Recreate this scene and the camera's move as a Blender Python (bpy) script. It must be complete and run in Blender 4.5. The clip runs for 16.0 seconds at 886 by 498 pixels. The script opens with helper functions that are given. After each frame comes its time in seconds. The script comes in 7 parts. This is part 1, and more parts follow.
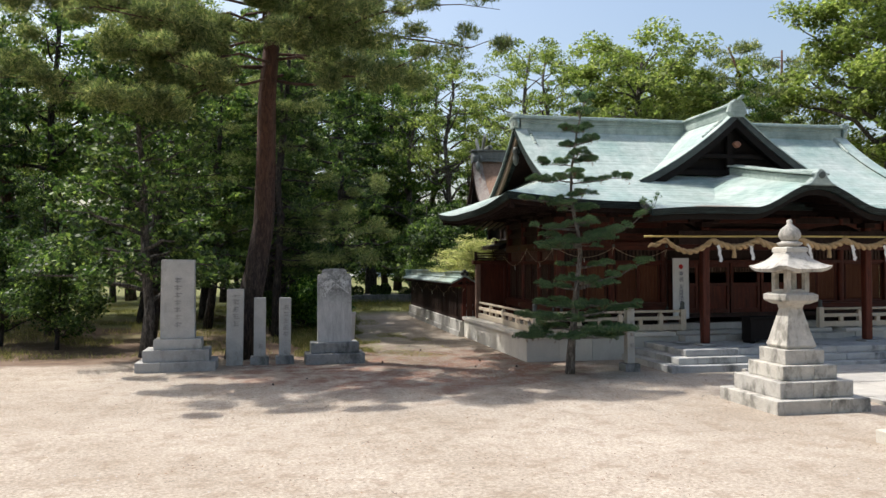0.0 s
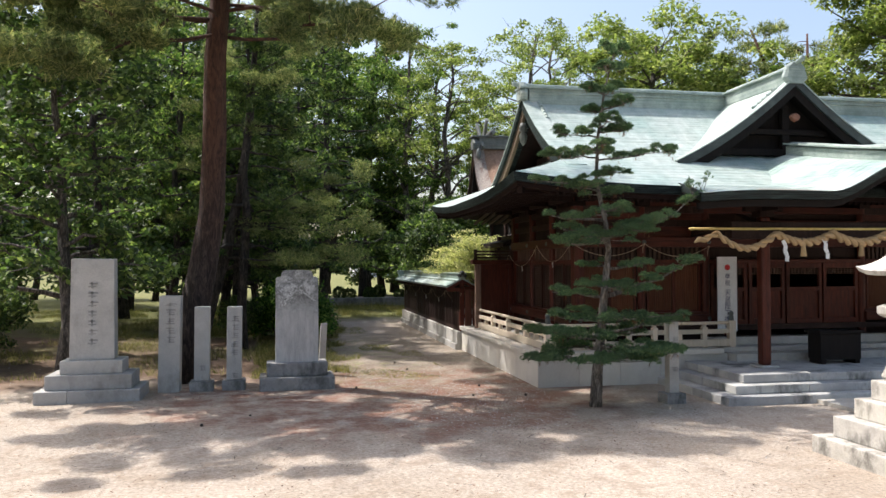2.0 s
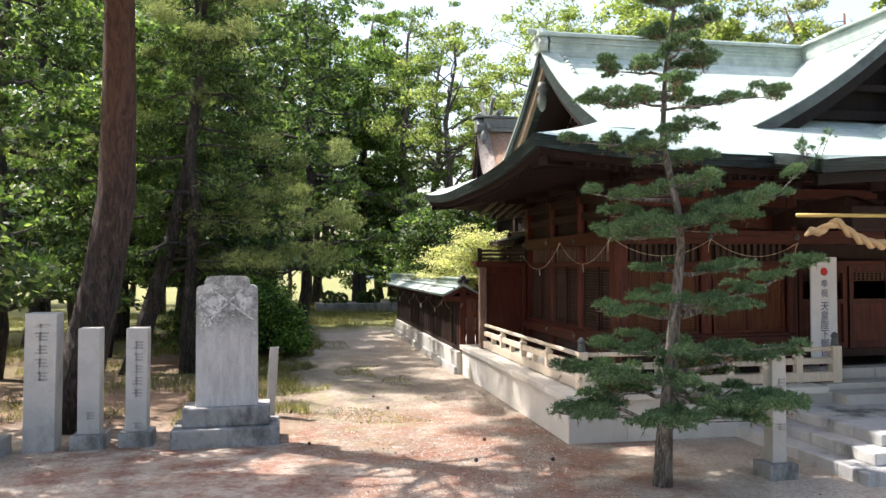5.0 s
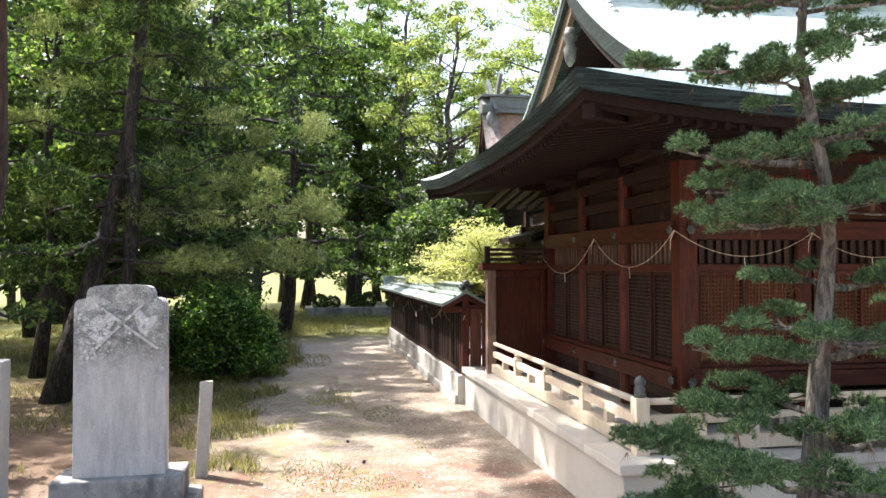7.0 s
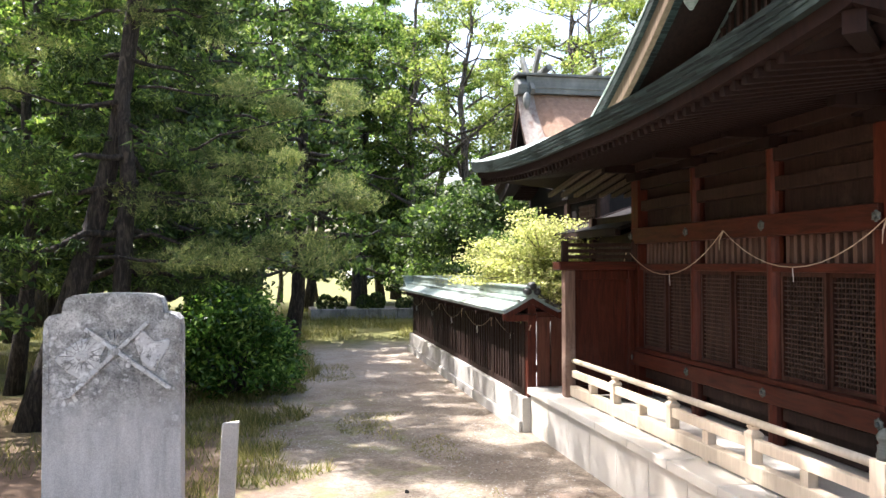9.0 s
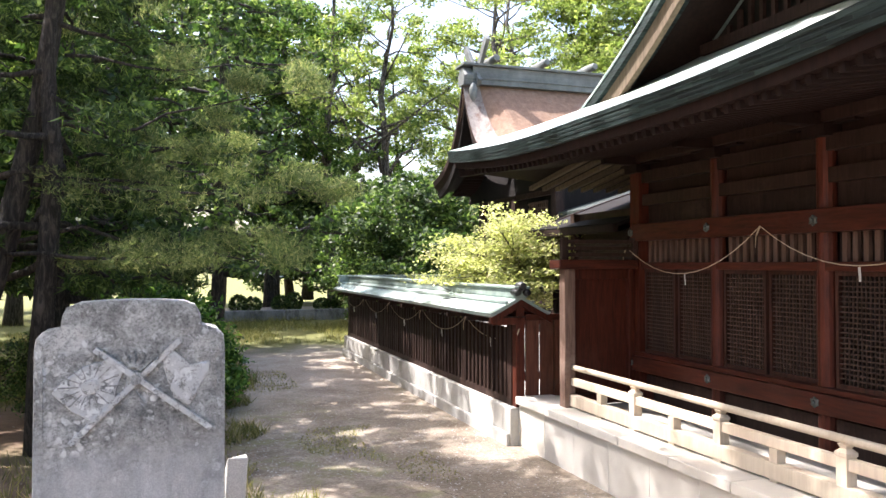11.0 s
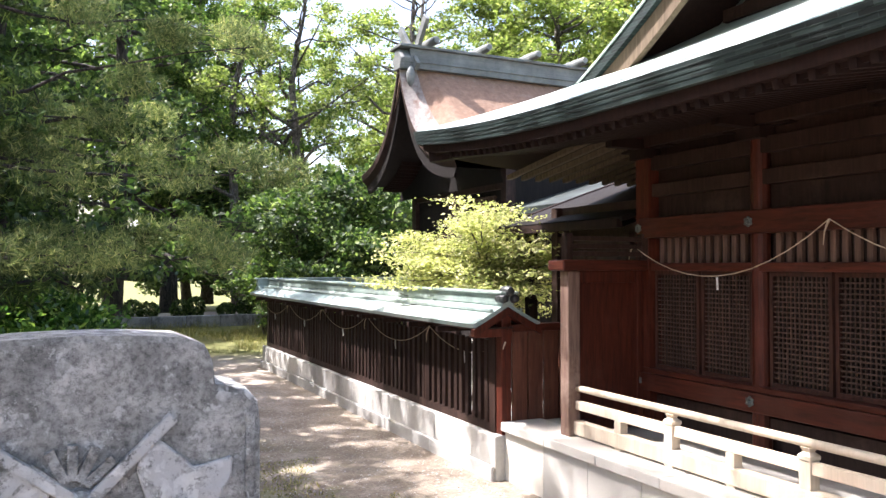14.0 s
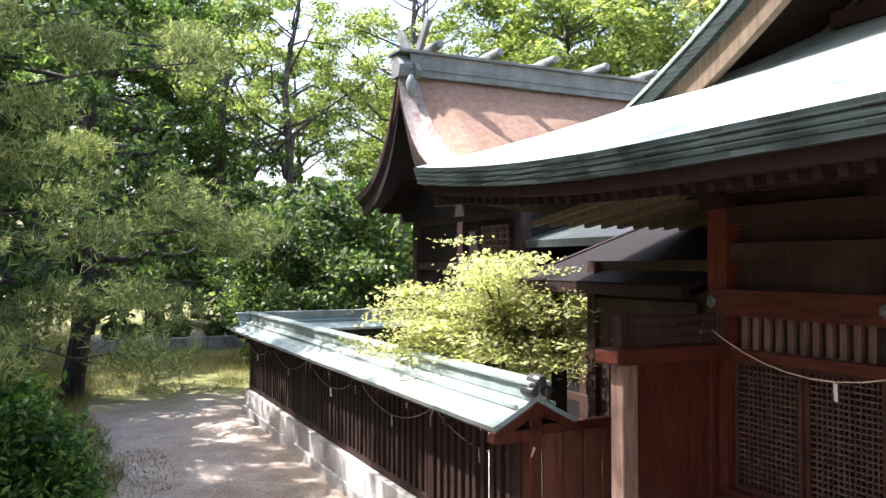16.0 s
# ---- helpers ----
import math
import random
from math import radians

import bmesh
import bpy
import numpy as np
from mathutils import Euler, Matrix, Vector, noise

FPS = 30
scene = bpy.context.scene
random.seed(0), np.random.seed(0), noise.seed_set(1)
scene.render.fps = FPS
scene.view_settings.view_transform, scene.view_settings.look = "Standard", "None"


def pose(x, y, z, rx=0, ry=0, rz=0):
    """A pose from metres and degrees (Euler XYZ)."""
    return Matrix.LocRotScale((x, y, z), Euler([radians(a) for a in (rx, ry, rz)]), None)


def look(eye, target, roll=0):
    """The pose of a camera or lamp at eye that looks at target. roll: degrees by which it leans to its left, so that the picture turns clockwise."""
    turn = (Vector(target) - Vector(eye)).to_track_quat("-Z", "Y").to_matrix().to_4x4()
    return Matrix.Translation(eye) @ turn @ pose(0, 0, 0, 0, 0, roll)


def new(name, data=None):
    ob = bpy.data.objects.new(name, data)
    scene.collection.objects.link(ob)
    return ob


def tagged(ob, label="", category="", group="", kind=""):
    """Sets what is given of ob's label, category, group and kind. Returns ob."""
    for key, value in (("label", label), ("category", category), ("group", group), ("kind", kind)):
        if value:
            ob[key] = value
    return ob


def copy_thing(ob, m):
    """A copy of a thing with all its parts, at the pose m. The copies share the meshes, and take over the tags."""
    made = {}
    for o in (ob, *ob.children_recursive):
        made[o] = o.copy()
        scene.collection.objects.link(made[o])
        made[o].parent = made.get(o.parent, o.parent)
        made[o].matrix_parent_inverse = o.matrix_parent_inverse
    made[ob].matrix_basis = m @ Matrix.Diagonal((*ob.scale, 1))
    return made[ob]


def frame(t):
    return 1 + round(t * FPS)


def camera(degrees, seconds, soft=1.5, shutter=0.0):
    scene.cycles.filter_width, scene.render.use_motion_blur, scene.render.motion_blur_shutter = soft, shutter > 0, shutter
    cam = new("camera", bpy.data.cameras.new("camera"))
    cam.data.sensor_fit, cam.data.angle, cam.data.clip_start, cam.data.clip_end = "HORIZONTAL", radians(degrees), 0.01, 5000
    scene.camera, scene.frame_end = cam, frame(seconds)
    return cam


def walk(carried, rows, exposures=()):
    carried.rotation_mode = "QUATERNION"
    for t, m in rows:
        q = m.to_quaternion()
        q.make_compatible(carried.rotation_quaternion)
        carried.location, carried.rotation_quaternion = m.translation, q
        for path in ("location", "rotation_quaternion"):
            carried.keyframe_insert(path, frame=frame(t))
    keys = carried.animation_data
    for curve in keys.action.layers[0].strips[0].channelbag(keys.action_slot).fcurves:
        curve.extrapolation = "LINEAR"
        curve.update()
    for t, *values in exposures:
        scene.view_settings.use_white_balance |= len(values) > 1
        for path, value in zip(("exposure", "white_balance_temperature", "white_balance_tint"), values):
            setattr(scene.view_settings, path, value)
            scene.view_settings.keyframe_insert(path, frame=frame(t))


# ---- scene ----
cam = camera(59.1, 16.0)
METRES, EYE, TILT, LEAN, TURN = 19.0, 2.2, 0.0, 0.0, -12.5
ROWS = [
    (0.0, 0.0, 0.0, 0.0, 0.0, 1.12, 0.22),
    (0.5, 0.006, 0.0521, 0.0002, 0.06, 1.13, 0.23),
    (1.0, 0.0105, 0.1013, 0.0006, 0.11, 1.11, 0.24),
    (1.5, 0.0121, 0.1447, 0.0002, 0.18, 1.11, 0.25),
    (2.0, 0.0128, 0.1894, 0.0001, 0.24, 1.13, 0.24),
    (2.5, 0.0147, 0.2298, 0.001, 0.32, 1.12, 0.23),
    (3.0, 0.0151, 0.2656, 0.0012, 0.38, 1.16, 0.23),
    (3.5, 0.0156, 0.2991, 0.0013, 0.44, 1.18, 0.24),
    (4.0, 0.0183, 0.3338, 0.0013, 0.5, 1.22, 0.25),
    (6.5, 0.0249, 0.5327, 0.003, 0.74, 1.24, 0.19),
    (7.0, 0.024, 0.5765, 0.0037, 0.8, 1.23, 0.18),
    (7.5, 0.0162, 0.6147, 0.0037, 0.85, 1.19, 0.19),
    (8.0, 0.0028, 0.6459, 0.0041, 0.89, 1.16, 0.18),
    (10.5, -0.0701, 0.7412, 0.0039, -4.97, 1.03, 0.03),
    (11.0, -0.0834, 0.751, 0.0036, -7.49, 1.05, 0.05),
    (11.5, -0.0942, 0.7611, 0.0036, -8.12, 1.08, 0.05),
    (12.0, -0.1029, 0.7713, 0.0034, -9.76, 1.09, 0.06),
    (12.5, -0.1074, 0.7819, 0.0032, -13.47, 1.14, 0.03),
    (13.0, -0.1136, 0.7942, 0.0026, -15.13, 1.13, 0.05),
    (13.5, -0.1169, 0.8131, 0.0025, -15.12, 1.16, 0.06),
    (14.0, -0.1134, 0.8444, 0.0029, -15.13, 1.2, 0.03),
    (14.5, -0.1068, 0.8745, 0.0147, -15.09, 1.2, 0.02),
    (15.0, -0.1016, 0.9006, 0.0234, -15.09, 1.15, -0.0),
    (15.5, -0.0946, 0.9261, 0.0287, -15.07, 1.16, 0.03),
    (16.0, -0.09, 0.9441, 0.0378, -15.04, 1.13, 0.05),
]
EXPOSURES = [(0.0, 0.42, 6450, 10), (2.0, 0.74, 6500, 13), (3.5, 1.2, 6600, 15), (5.2, 1.56, 6600, 14), (7.0, 1.85, 6550, 14), (9.0, 1.92, 6450, 16), (11.0, 1.95, 6400, 17), (16.0, 2.02, 6250, 19)]
walk(cam, [(t, pose(0, 0, EYE, TILT, LEAN, TURN) @ pose(METRES * x, METRES * y, METRES * z, 90 + pitch, roll, yaw)) for t, x, y, z, yaw, pitch, roll in ROWS], EXPOSURES)

# ---- world and sun ----
SUN_EL, SUN_AZ = 57.0, (-0.80, 0.60)
sky_world = bpy.data.worlds.new("sky")
scene.world = sky_world
sky_world.use_nodes = True
wt = sky_world.node_tree
sky = wt.nodes.new("ShaderNodeTexSky")
sky.sky_type, sky.sun_disc = "NISHITA", False
sky.sun_elevation = radians(SUN_EL)
sky.sun_rotation = math.atan2(SUN_AZ[0], SUN_AZ[1])
sky.air_density, sky.dust_density, sky.ozone_density = 1.2, 4.0, 1.0
wt.links.new(sky.outputs[0], wt.nodes["Background"].inputs[0])
wt.nodes["Background"].inputs[1].default_value = 0.15
sun = new("sun", bpy.data.lights.new("sun", "SUN"))
sun.data.energy, sun.data.angle, sun.data.color = 4.0, radians(0.6), (1.0, 0.97, 0.93)
sd = Vector((SUN_AZ[0], SUN_AZ[1], math.tan(radians(SUN_EL)) * math.hypot(*SUN_AZ)))
sun.matrix_world = look(sd * 40, (0, 0, 0))


# ---- materials ----
def nodes_of(name):
    m = bpy.data.materials.new(name)
    m.use_nodes = True
    return m, m.node_tree, m.node_tree.nodes["Principled BSDF"]


def ramp(nt, src, stops):
    r = nt.nodes.new("ShaderNodeValToRGB")
    while len(r.color_ramp.elements) < len(stops):
        r.color_ramp.elements.new(0.5)
    for e, (p, c) in zip(r.color_ramp.elements, stops):
        e.position, e.color = p, (*c, 1) if len(c) == 3 else c
    nt.links.new(src, r.inputs[0])
    return r.outputs[0]


def noise_tex(nt, scale, detail=5.0, rough=0.6, stretch=None, coord="Object", distortion=0.0):
    co = nt.nodes.new("ShaderNodeTexCoord").outputs[coord]
    if stretch:
        mp = nt.nodes.new("ShaderNodeMapping")
        mp.inputs["Scale"].default_value = stretch
        nt.links.new(co, mp.inputs[0])
        co = mp.outputs[0]
    n = nt.nodes.new("ShaderNodeTexNoise")
    n.inputs["Scale"].default_value, n.inputs["Detail"].default_value = scale, detail
    n.inputs["Roughness"].default_value, n.inputs["Distortion"].default_value = rough, distortion
    nt.links.new(co, n.inputs["Vector"])
    return n.outputs["Fac"]


def mixc(nt, fac, a, b, mode="MIX"):
    m = nt.nodes.new("ShaderNodeMix")
    m.data_type, m.blend_type = "RGBA", mode
    for sock, v in ((m.inputs[0], fac), (m.inputs[6], a), (m.inputs[7], b)):
        if isinstance(v, (int, float)):
            sock.default_value = v
        elif isinstance(v, tuple):
            sock.default_value = (*v, 1)
        else:
            nt.links.new(v, sock)
    return m.outputs[2]


def bump(nt, bsdf, height, strength=0.3, dist=0.01):
    b = nt.nodes.new("ShaderNodeBump")
    b.inputs["Strength"].default_value, b.inputs["Distance"].default_value = strength, dist
    nt.links.new(height, b.inputs["Height"])
    nt.links.new(b.outputs[0], bsdf.inputs["Normal"])


def stone(name, a, b, stain, scale=6.0, stain_at=(0.5, 0.72), rough=0.85, speck=160.0, strength=0.35):
    m, nt, p = nodes_of(name)
    base = ramp(nt, noise_tex(nt, scale, 7, 0.65), [(0.3, a), (0.7, b)])
    grain = ramp(nt, noise_tex(nt, speck, 2, 0.5), [(0.35, (0.72, 0.72, 0.72)), (0.65, (1.1, 1.1, 1.1))])
    col = mixc(nt, 0.8, base, grain, "MULTIPLY")
    dirt = ramp(nt, noise_tex(nt, scale * 0.45, 9, 0.72, (1, 1, 0.55)), [(stain_at[0], (0, 0, 0)), (stain_at[1], (1, 1, 1))])
    col = mixc(nt, dirt, col, stain)
    info = nt.nodes.new("ShaderNodeObjectInfo")
    tone = ramp(nt, info.outputs["Random"], [(0, (0.86, 0.86, 0.87)), (1, (1.08, 1.07, 1.04))])
    col = mixc(nt, 1.0, col, tone, "MULTIPLY")
    nt.links.new(col, p.inputs["Base Color"])
    p.inputs["Roughness"].default_value = rough
    bump(nt, p, noise_tex(nt, 45, 6, 0.7), strength, 0.01)
    return m


def wood(name, dark, light, rough=0.6, stretch=(6, 6, 0.6), wear=None, scale=4.0):
    m, nt, p = nodes_of(name)
    col = ramp(nt, noise_tex(nt, scale, 8, 0.65, stretch, distortion=0.6), [(0.3, dark), (0.72, light)])
    if wear:
        w = ramp(nt, noise_tex(nt, 2.2, 8, 0.75), [(0.52, (0, 0, 0)), (0.75, (1, 1, 1))])
        col = mixc(nt, w, col, wear)
    info = nt.nodes.new("ShaderNodeObjectInfo")
    tone = ramp(nt, info.outputs["Random"], [(0, (0.8, 0.8, 0.8)), (1, (1.15, 1.12, 1.1))])
    col = mixc(nt, 1.0, col, tone, "MULTIPLY")
    nt.links.new(col, p.inputs["Base Color"])
    p.inputs["Roughness"].default_value = rough
    p.inputs["Specular IOR Level"].default_value = 0.2
    bump(nt, p, noise_tex(nt, scale * 5, 5, 0.6, stretch), 0.25, 0.006)
    return m


def leaf(name, dark, light, glow, trans=0.45, rough=0.5):
    m, nt, p = nodes_of(name)
    geo = nt.nodes.new("ShaderNodeNewGeometry")
    col = ramp(nt, geo.outputs["Random Per Island"], [(0.0, tuple(c * 0.75 for c in dark)), (0.35, dark), (0.78, light), (1.0, tuple(c * 1.12 for c in glow))])
    big = ramp(nt, noise_tex(nt, 0.6, 3), [(0.35, (0.72, 0.74, 0.72)), (0.65, (1.15, 1.12, 1.05))])
    col = mixc(nt, 1.0, col, big, "MULTIPLY")
    nt.links.new(col, p.inputs["Base Color"])
    p.inputs["Roughness"].default_value = rough
    p.inputs["Specular IOR Level"].default_value = 0.35
    t = nt.nodes.new("ShaderNodeBsdfTranslucent")
    nt.links.new(mixc(nt, 1.0, col, (1.18, 1.28, 0.85), "MULTIPLY"), t.inputs[0])
    mx = nt.nodes.new("ShaderNodeMixShader")
    mx.inputs[0].default_value = trans
    nt.links.new(p.outputs[0], mx.inputs[1])
    nt.links.new(t.outputs[0], mx.inputs[2])
    nt.links.new(mx.outputs[0], nt.nodes["Material Output"].inputs[0])
    return m


def bark(name, dark, light, top=None):
    m, nt, p = nodes_of(name)
    n = noise_tex(nt, 7, 8, 0.72, (2.2, 2.2, 0.5), distortion=1.2)
    col = ramp(nt, n, [(0.40, tuple(c * 0.55 for c in dark)), (0.47, dark), (0.60, light), (0.75, tuple(c * 1.35 for c in light))])
    if top:
        sep = nt.nodes.new("ShaderNodeSeparateXYZ")
        nt.links.new(nt.nodes.new("ShaderNodeTexCoord").outputs["Object"], sep.inputs[0])
        mr = nt.nodes.new("ShaderNodeMapRange")
        mr.inputs[1].default_value, mr.inputs[2].default_value = top[0], top[1]
        nt.links.new(sep.outputs[2], mr.inputs[0])
        col = mixc(nt, mr.outputs[0], col, mixc(nt, ramp(nt, n, [(0.35, (0, 0, 0)), (0.6, (1, 1, 1))]), top[2], top[3]))
    nt.links.new(col, p.inputs["Base Color"])
    p.inputs["Roughness"].default_value = 0.9
    bump(nt, p, n, 1.0, 0.07)
    return m


def lichen(name, share, clean=None):
    """Dark weathered stone with pale round lichen spots."""
    m, nt, p = nodes_of(name)
    coarse = ramp(nt, noise_tex(nt, 6, 8, 0.75), [(0.36, (0.14, 0.14, 0.132)), (0.5, (0.31, 0.307, 0.288)), (0.64, (0.52, 0.513, 0.483))])
    grit = ramp(nt, noise_tex(nt, 75, 6, 0.8), [(0.36, (0.45, 0.45, 0.45)), (0.54, (1.15, 1.15, 1.14))])
    base = mixc(nt, 1.0, coarse, grit, "MULTIPLY")
    vo = nt.nodes.new("ShaderNodeTexVoronoi")
    vo.inputs["Scale"].default_value = 25.0
    co = nt.nodes.new("ShaderNodeTexCoord").outputs["Object"]
    warp = nt.nodes.new("ShaderNodeMix")
    warp.data_type = "RGBA"
    warp.inputs[0].default_value = 0.06
    nt.links.new(co, warp.inputs[6])
    nz = nt.nodes.new("ShaderNodeTexNoise")
    nz.inputs["Scale"].default_value = 14.0
    nt.links.new(nz.outputs["Color"], warp.inputs[7])
    nt.links.new(warp.outputs[2], vo.inputs["Vector"])
    dot = ramp(nt, vo.outputs["Distance"], [(0.34, (1, 1, 1)), (0.44, (0, 0, 0))])
    some = ramp(nt, noise_tex(nt, 5.0, 5, 0.6), [(share - 0.06, (0, 0, 0)), (share + 0.05, (1, 1, 1))])
    spot = mixc(nt, 1.0, dot, some, "MULTIPLY")
    film = ramp(nt, noise_tex(nt, 26.0, 9, 0.78), [(share, (0, 0, 0)), (share + 0.05, (0.85, 0.85, 0.85))])
    col = mixc(nt, film, base, (0.58, 0.58, 0.56))
    col = mixc(nt, spot, col, (0.72, 0.72, 0.69))
    if clean:
        sep = nt.nodes.new("ShaderNodeSeparateXYZ")
        nt.links.new(co, sep.inputs[0])
        rise = nt.nodes.new("ShaderNodeMath")
        rise.operation = "MULTIPLY_ADD"
        nt.links.new(noise_tex(nt, 5.0, 8, 0.75), rise.inputs[0])
        rise.inputs[1].default_value = 0.7
        nt.links.new(sep.outputs[2], rise.inputs[2])
        mr = nt.nodes.new("ShaderNodeMapRange")
        mr.inputs[1].default_value, mr.inputs[2].default_value = clean
        nt.links.new(rise.outputs[0], mr.inputs[0])
        streak = ramp(nt, noise_tex(nt, 3.0, 8, 0.7, (3, 3, 0.6)), [(0.32, (0.36, 0.35, 0.33)), (0.5, (0.50, 0.488, 0.46)), (0.7, (0.62, 0.605, 0.575))])
        speck = ramp(nt, noise_tex(nt, 160, 2, 0.5), [(0.35, (0.84, 0.84, 0.84)), (0.65, (1.06, 1.06, 1.06))])
        col = mixc(nt, mr.outputs[0], mixc(nt, 1.0, streak, speck, "MULTIPLY"), col)
    nt.links.new(col, p.inputs["Base Color"])
    p.inputs["Roughness"].default_value = 0.9
    bump(nt, p, noise_tex(nt, 50, 8, 0.8), 1.0, 0.014)
    return m


GRANITE = stone("granite_pale", (0.42, 0.39, 0.34), (0.56, 0.53, 0.47), (0.16, 0.15, 0.13), 3.0, (0.56, 0.78))
GRANITE_GREY = stone("granite_grey", (0.395, 0.38, 0.35), (0.52, 0.503, 0.465), (0.15, 0.14, 0.12), 3.0, (0.5, 0.76))
GRANITE_DARK = stone("granite_lichen", (0.24, 0.235, 0.22), (0.37, 0.36, 0.34), (0.11, 0.11, 0.10), 7.0, (0.48, 0.62))
STELE_TOP = lichen("lichened_stone", 0.555, (1.64, 1.92))
FLAG_STONE = lichen("paler_lichened_stone", 0.44)
INK = stone("carved_letters", (0.29, 0.28, 0.265), (0.36, 0.35, 0.33), (0.18, 0.18, 0.18))
CONCRETE = stone("podium_concrete", (0.55, 0.52, 0.455), (0.66, 0.63, 0.56), (0.36, 0.33, 0.28), 1.6, (0.55, 0.85), speck=300)
FENCE_STONE = stone("fence_stone", (0.40, 0.385, 0.35), (0.54, 0.52, 0.48), (0.17, 0.165, 0.15), 2.2, (0.52, 0.78))
LANTERN = stone("lichened_granite", (0.40, 0.375, 0.33), (0.58, 0.55, 0.49), (0.13, 0.125, 0.105), 7.0, (0.50, 0.66), strength=0.6)
STEP_STONE = stone("weathered_step_granite", (0.36, 0.355, 0.335), (0.56, 0.55, 0.52), (0.075, 0.075, 0.07), 2.4, (0.53, 0.66))
# veranda floor kept greyer than its coping, with the shade in the colour
FLOOR_STONE = stone("veranda_floor", (0.32, 0.305, 0.275), (0.42, 0.40, 0.365), (0.24, 0.225, 0.20), 2.0)
RED_WOOD = wood("red_stained_wood", (0.034, 0.009, 0.006), (0.125, 0.029, 0.015), 0.5, wear=(0.10, 0.034, 0.021))
RED_WOOD_H = wood("red_stained_boards", (0.028, 0.0085, 0.0055), (0.112, 0.027, 0.014), 0.5, (0.6, 0.6, 6), wear=(0.085, 0.032, 0.021))
DARK_WOOD = wood("weathered_and_shaded_wood", (0.014, 0.008, 0.006), (0.046, 0.024, 0.018), 0.65, wear=(0.075, 0.045, 0.034))
PALE_SLAT = wood("pale_worn_slats", (0.06, 0.034, 0.025), (0.18, 0.11, 0.08), 0.7)
WORN_LIT_POST = wood("worn_sunlit_post", (0.10, 0.06, 0.045), (0.26, 0.17, 0.13), 0.7, wear=(0.34, 0.25, 0.20))
GATE_WOOD = wood("gate_boards", (0.06, 0.024, 0.015), (0.16, 0.062, 0.038), 0.6, wear=(0.12, 0.065, 0.045))
# red-brown timber darkened so that the shade under the eaves is in it
SHADED_EAVE = wood("shaded_eave_timber", (0.007, 0.0035, 0.003), (0.024, 0.0105, 0.0075), 0.8, wear=(0.024, 0.013, 0.0095))
CREAM = wood("cream_painted_timber", (0.52, 0.44, 0.33), (0.68, 0.59, 0.46), 0.6, wear=(0.60, 0.54, 0.44))
BARGE = wood("silvered_sunlit_wood", (0.075, 0.056, 0.038), (0.16, 0.122, 0.082), 0.75)
# near-black stands for recess and eave shade; the offering box is truly black
SHADE_BLACK = wood("shade_black_timber", (0.006, 0.005, 0.0045), (0.016, 0.012, 0.010), 0.8)


def copper(name, a, b, c, rough=0.45, spec=0.5):
    m, nt, p = nodes_of(name)
    n1 = noise_tex(nt, 0.9, 6, 0.65)
    col = ramp(nt, n1, [(0.32, a), (0.5, b), (0.7, c)])
    streak = ramp(nt, noise_tex(nt, 5, 6, 0.7, (1.0, 0.35, 0.35)), [(0.3, (0.78, 0.82, 0.82)), (0.7, (1.1, 1.1, 1.1))])
    col = mixc(nt, 1.0, col, streak, "MULTIPLY")
    lines = ramp(nt, noise_tex(nt, 1.0, 6, 0.7, (0.25, 0.25, 60)), [(0.40, (0.76, 0.81, 0.79)), (0.56, (1.04, 1.04, 1.03))])
    col = mixc(nt, 1.0, col, lines, "MULTIPLY")
    blotch = ramp(nt, noise_tex(nt, 3.2, 8, 0.75), [(0.34, (0.70, 0.74, 0.72)), (0.6, (1.04, 1.04, 1.03))])
    col = mixc(nt, 1.0, col, blotch, "MULTIPLY")
    nt.links.new(col, p.inputs["Base Color"])
    p.inputs["Roughness"].default_value, p.inputs["Specular IOR Level"].default_value = rough, spec
    bump(nt, p, noise_tex(nt, 30, 4, 0.6), 0.15, 0.004)
    return m


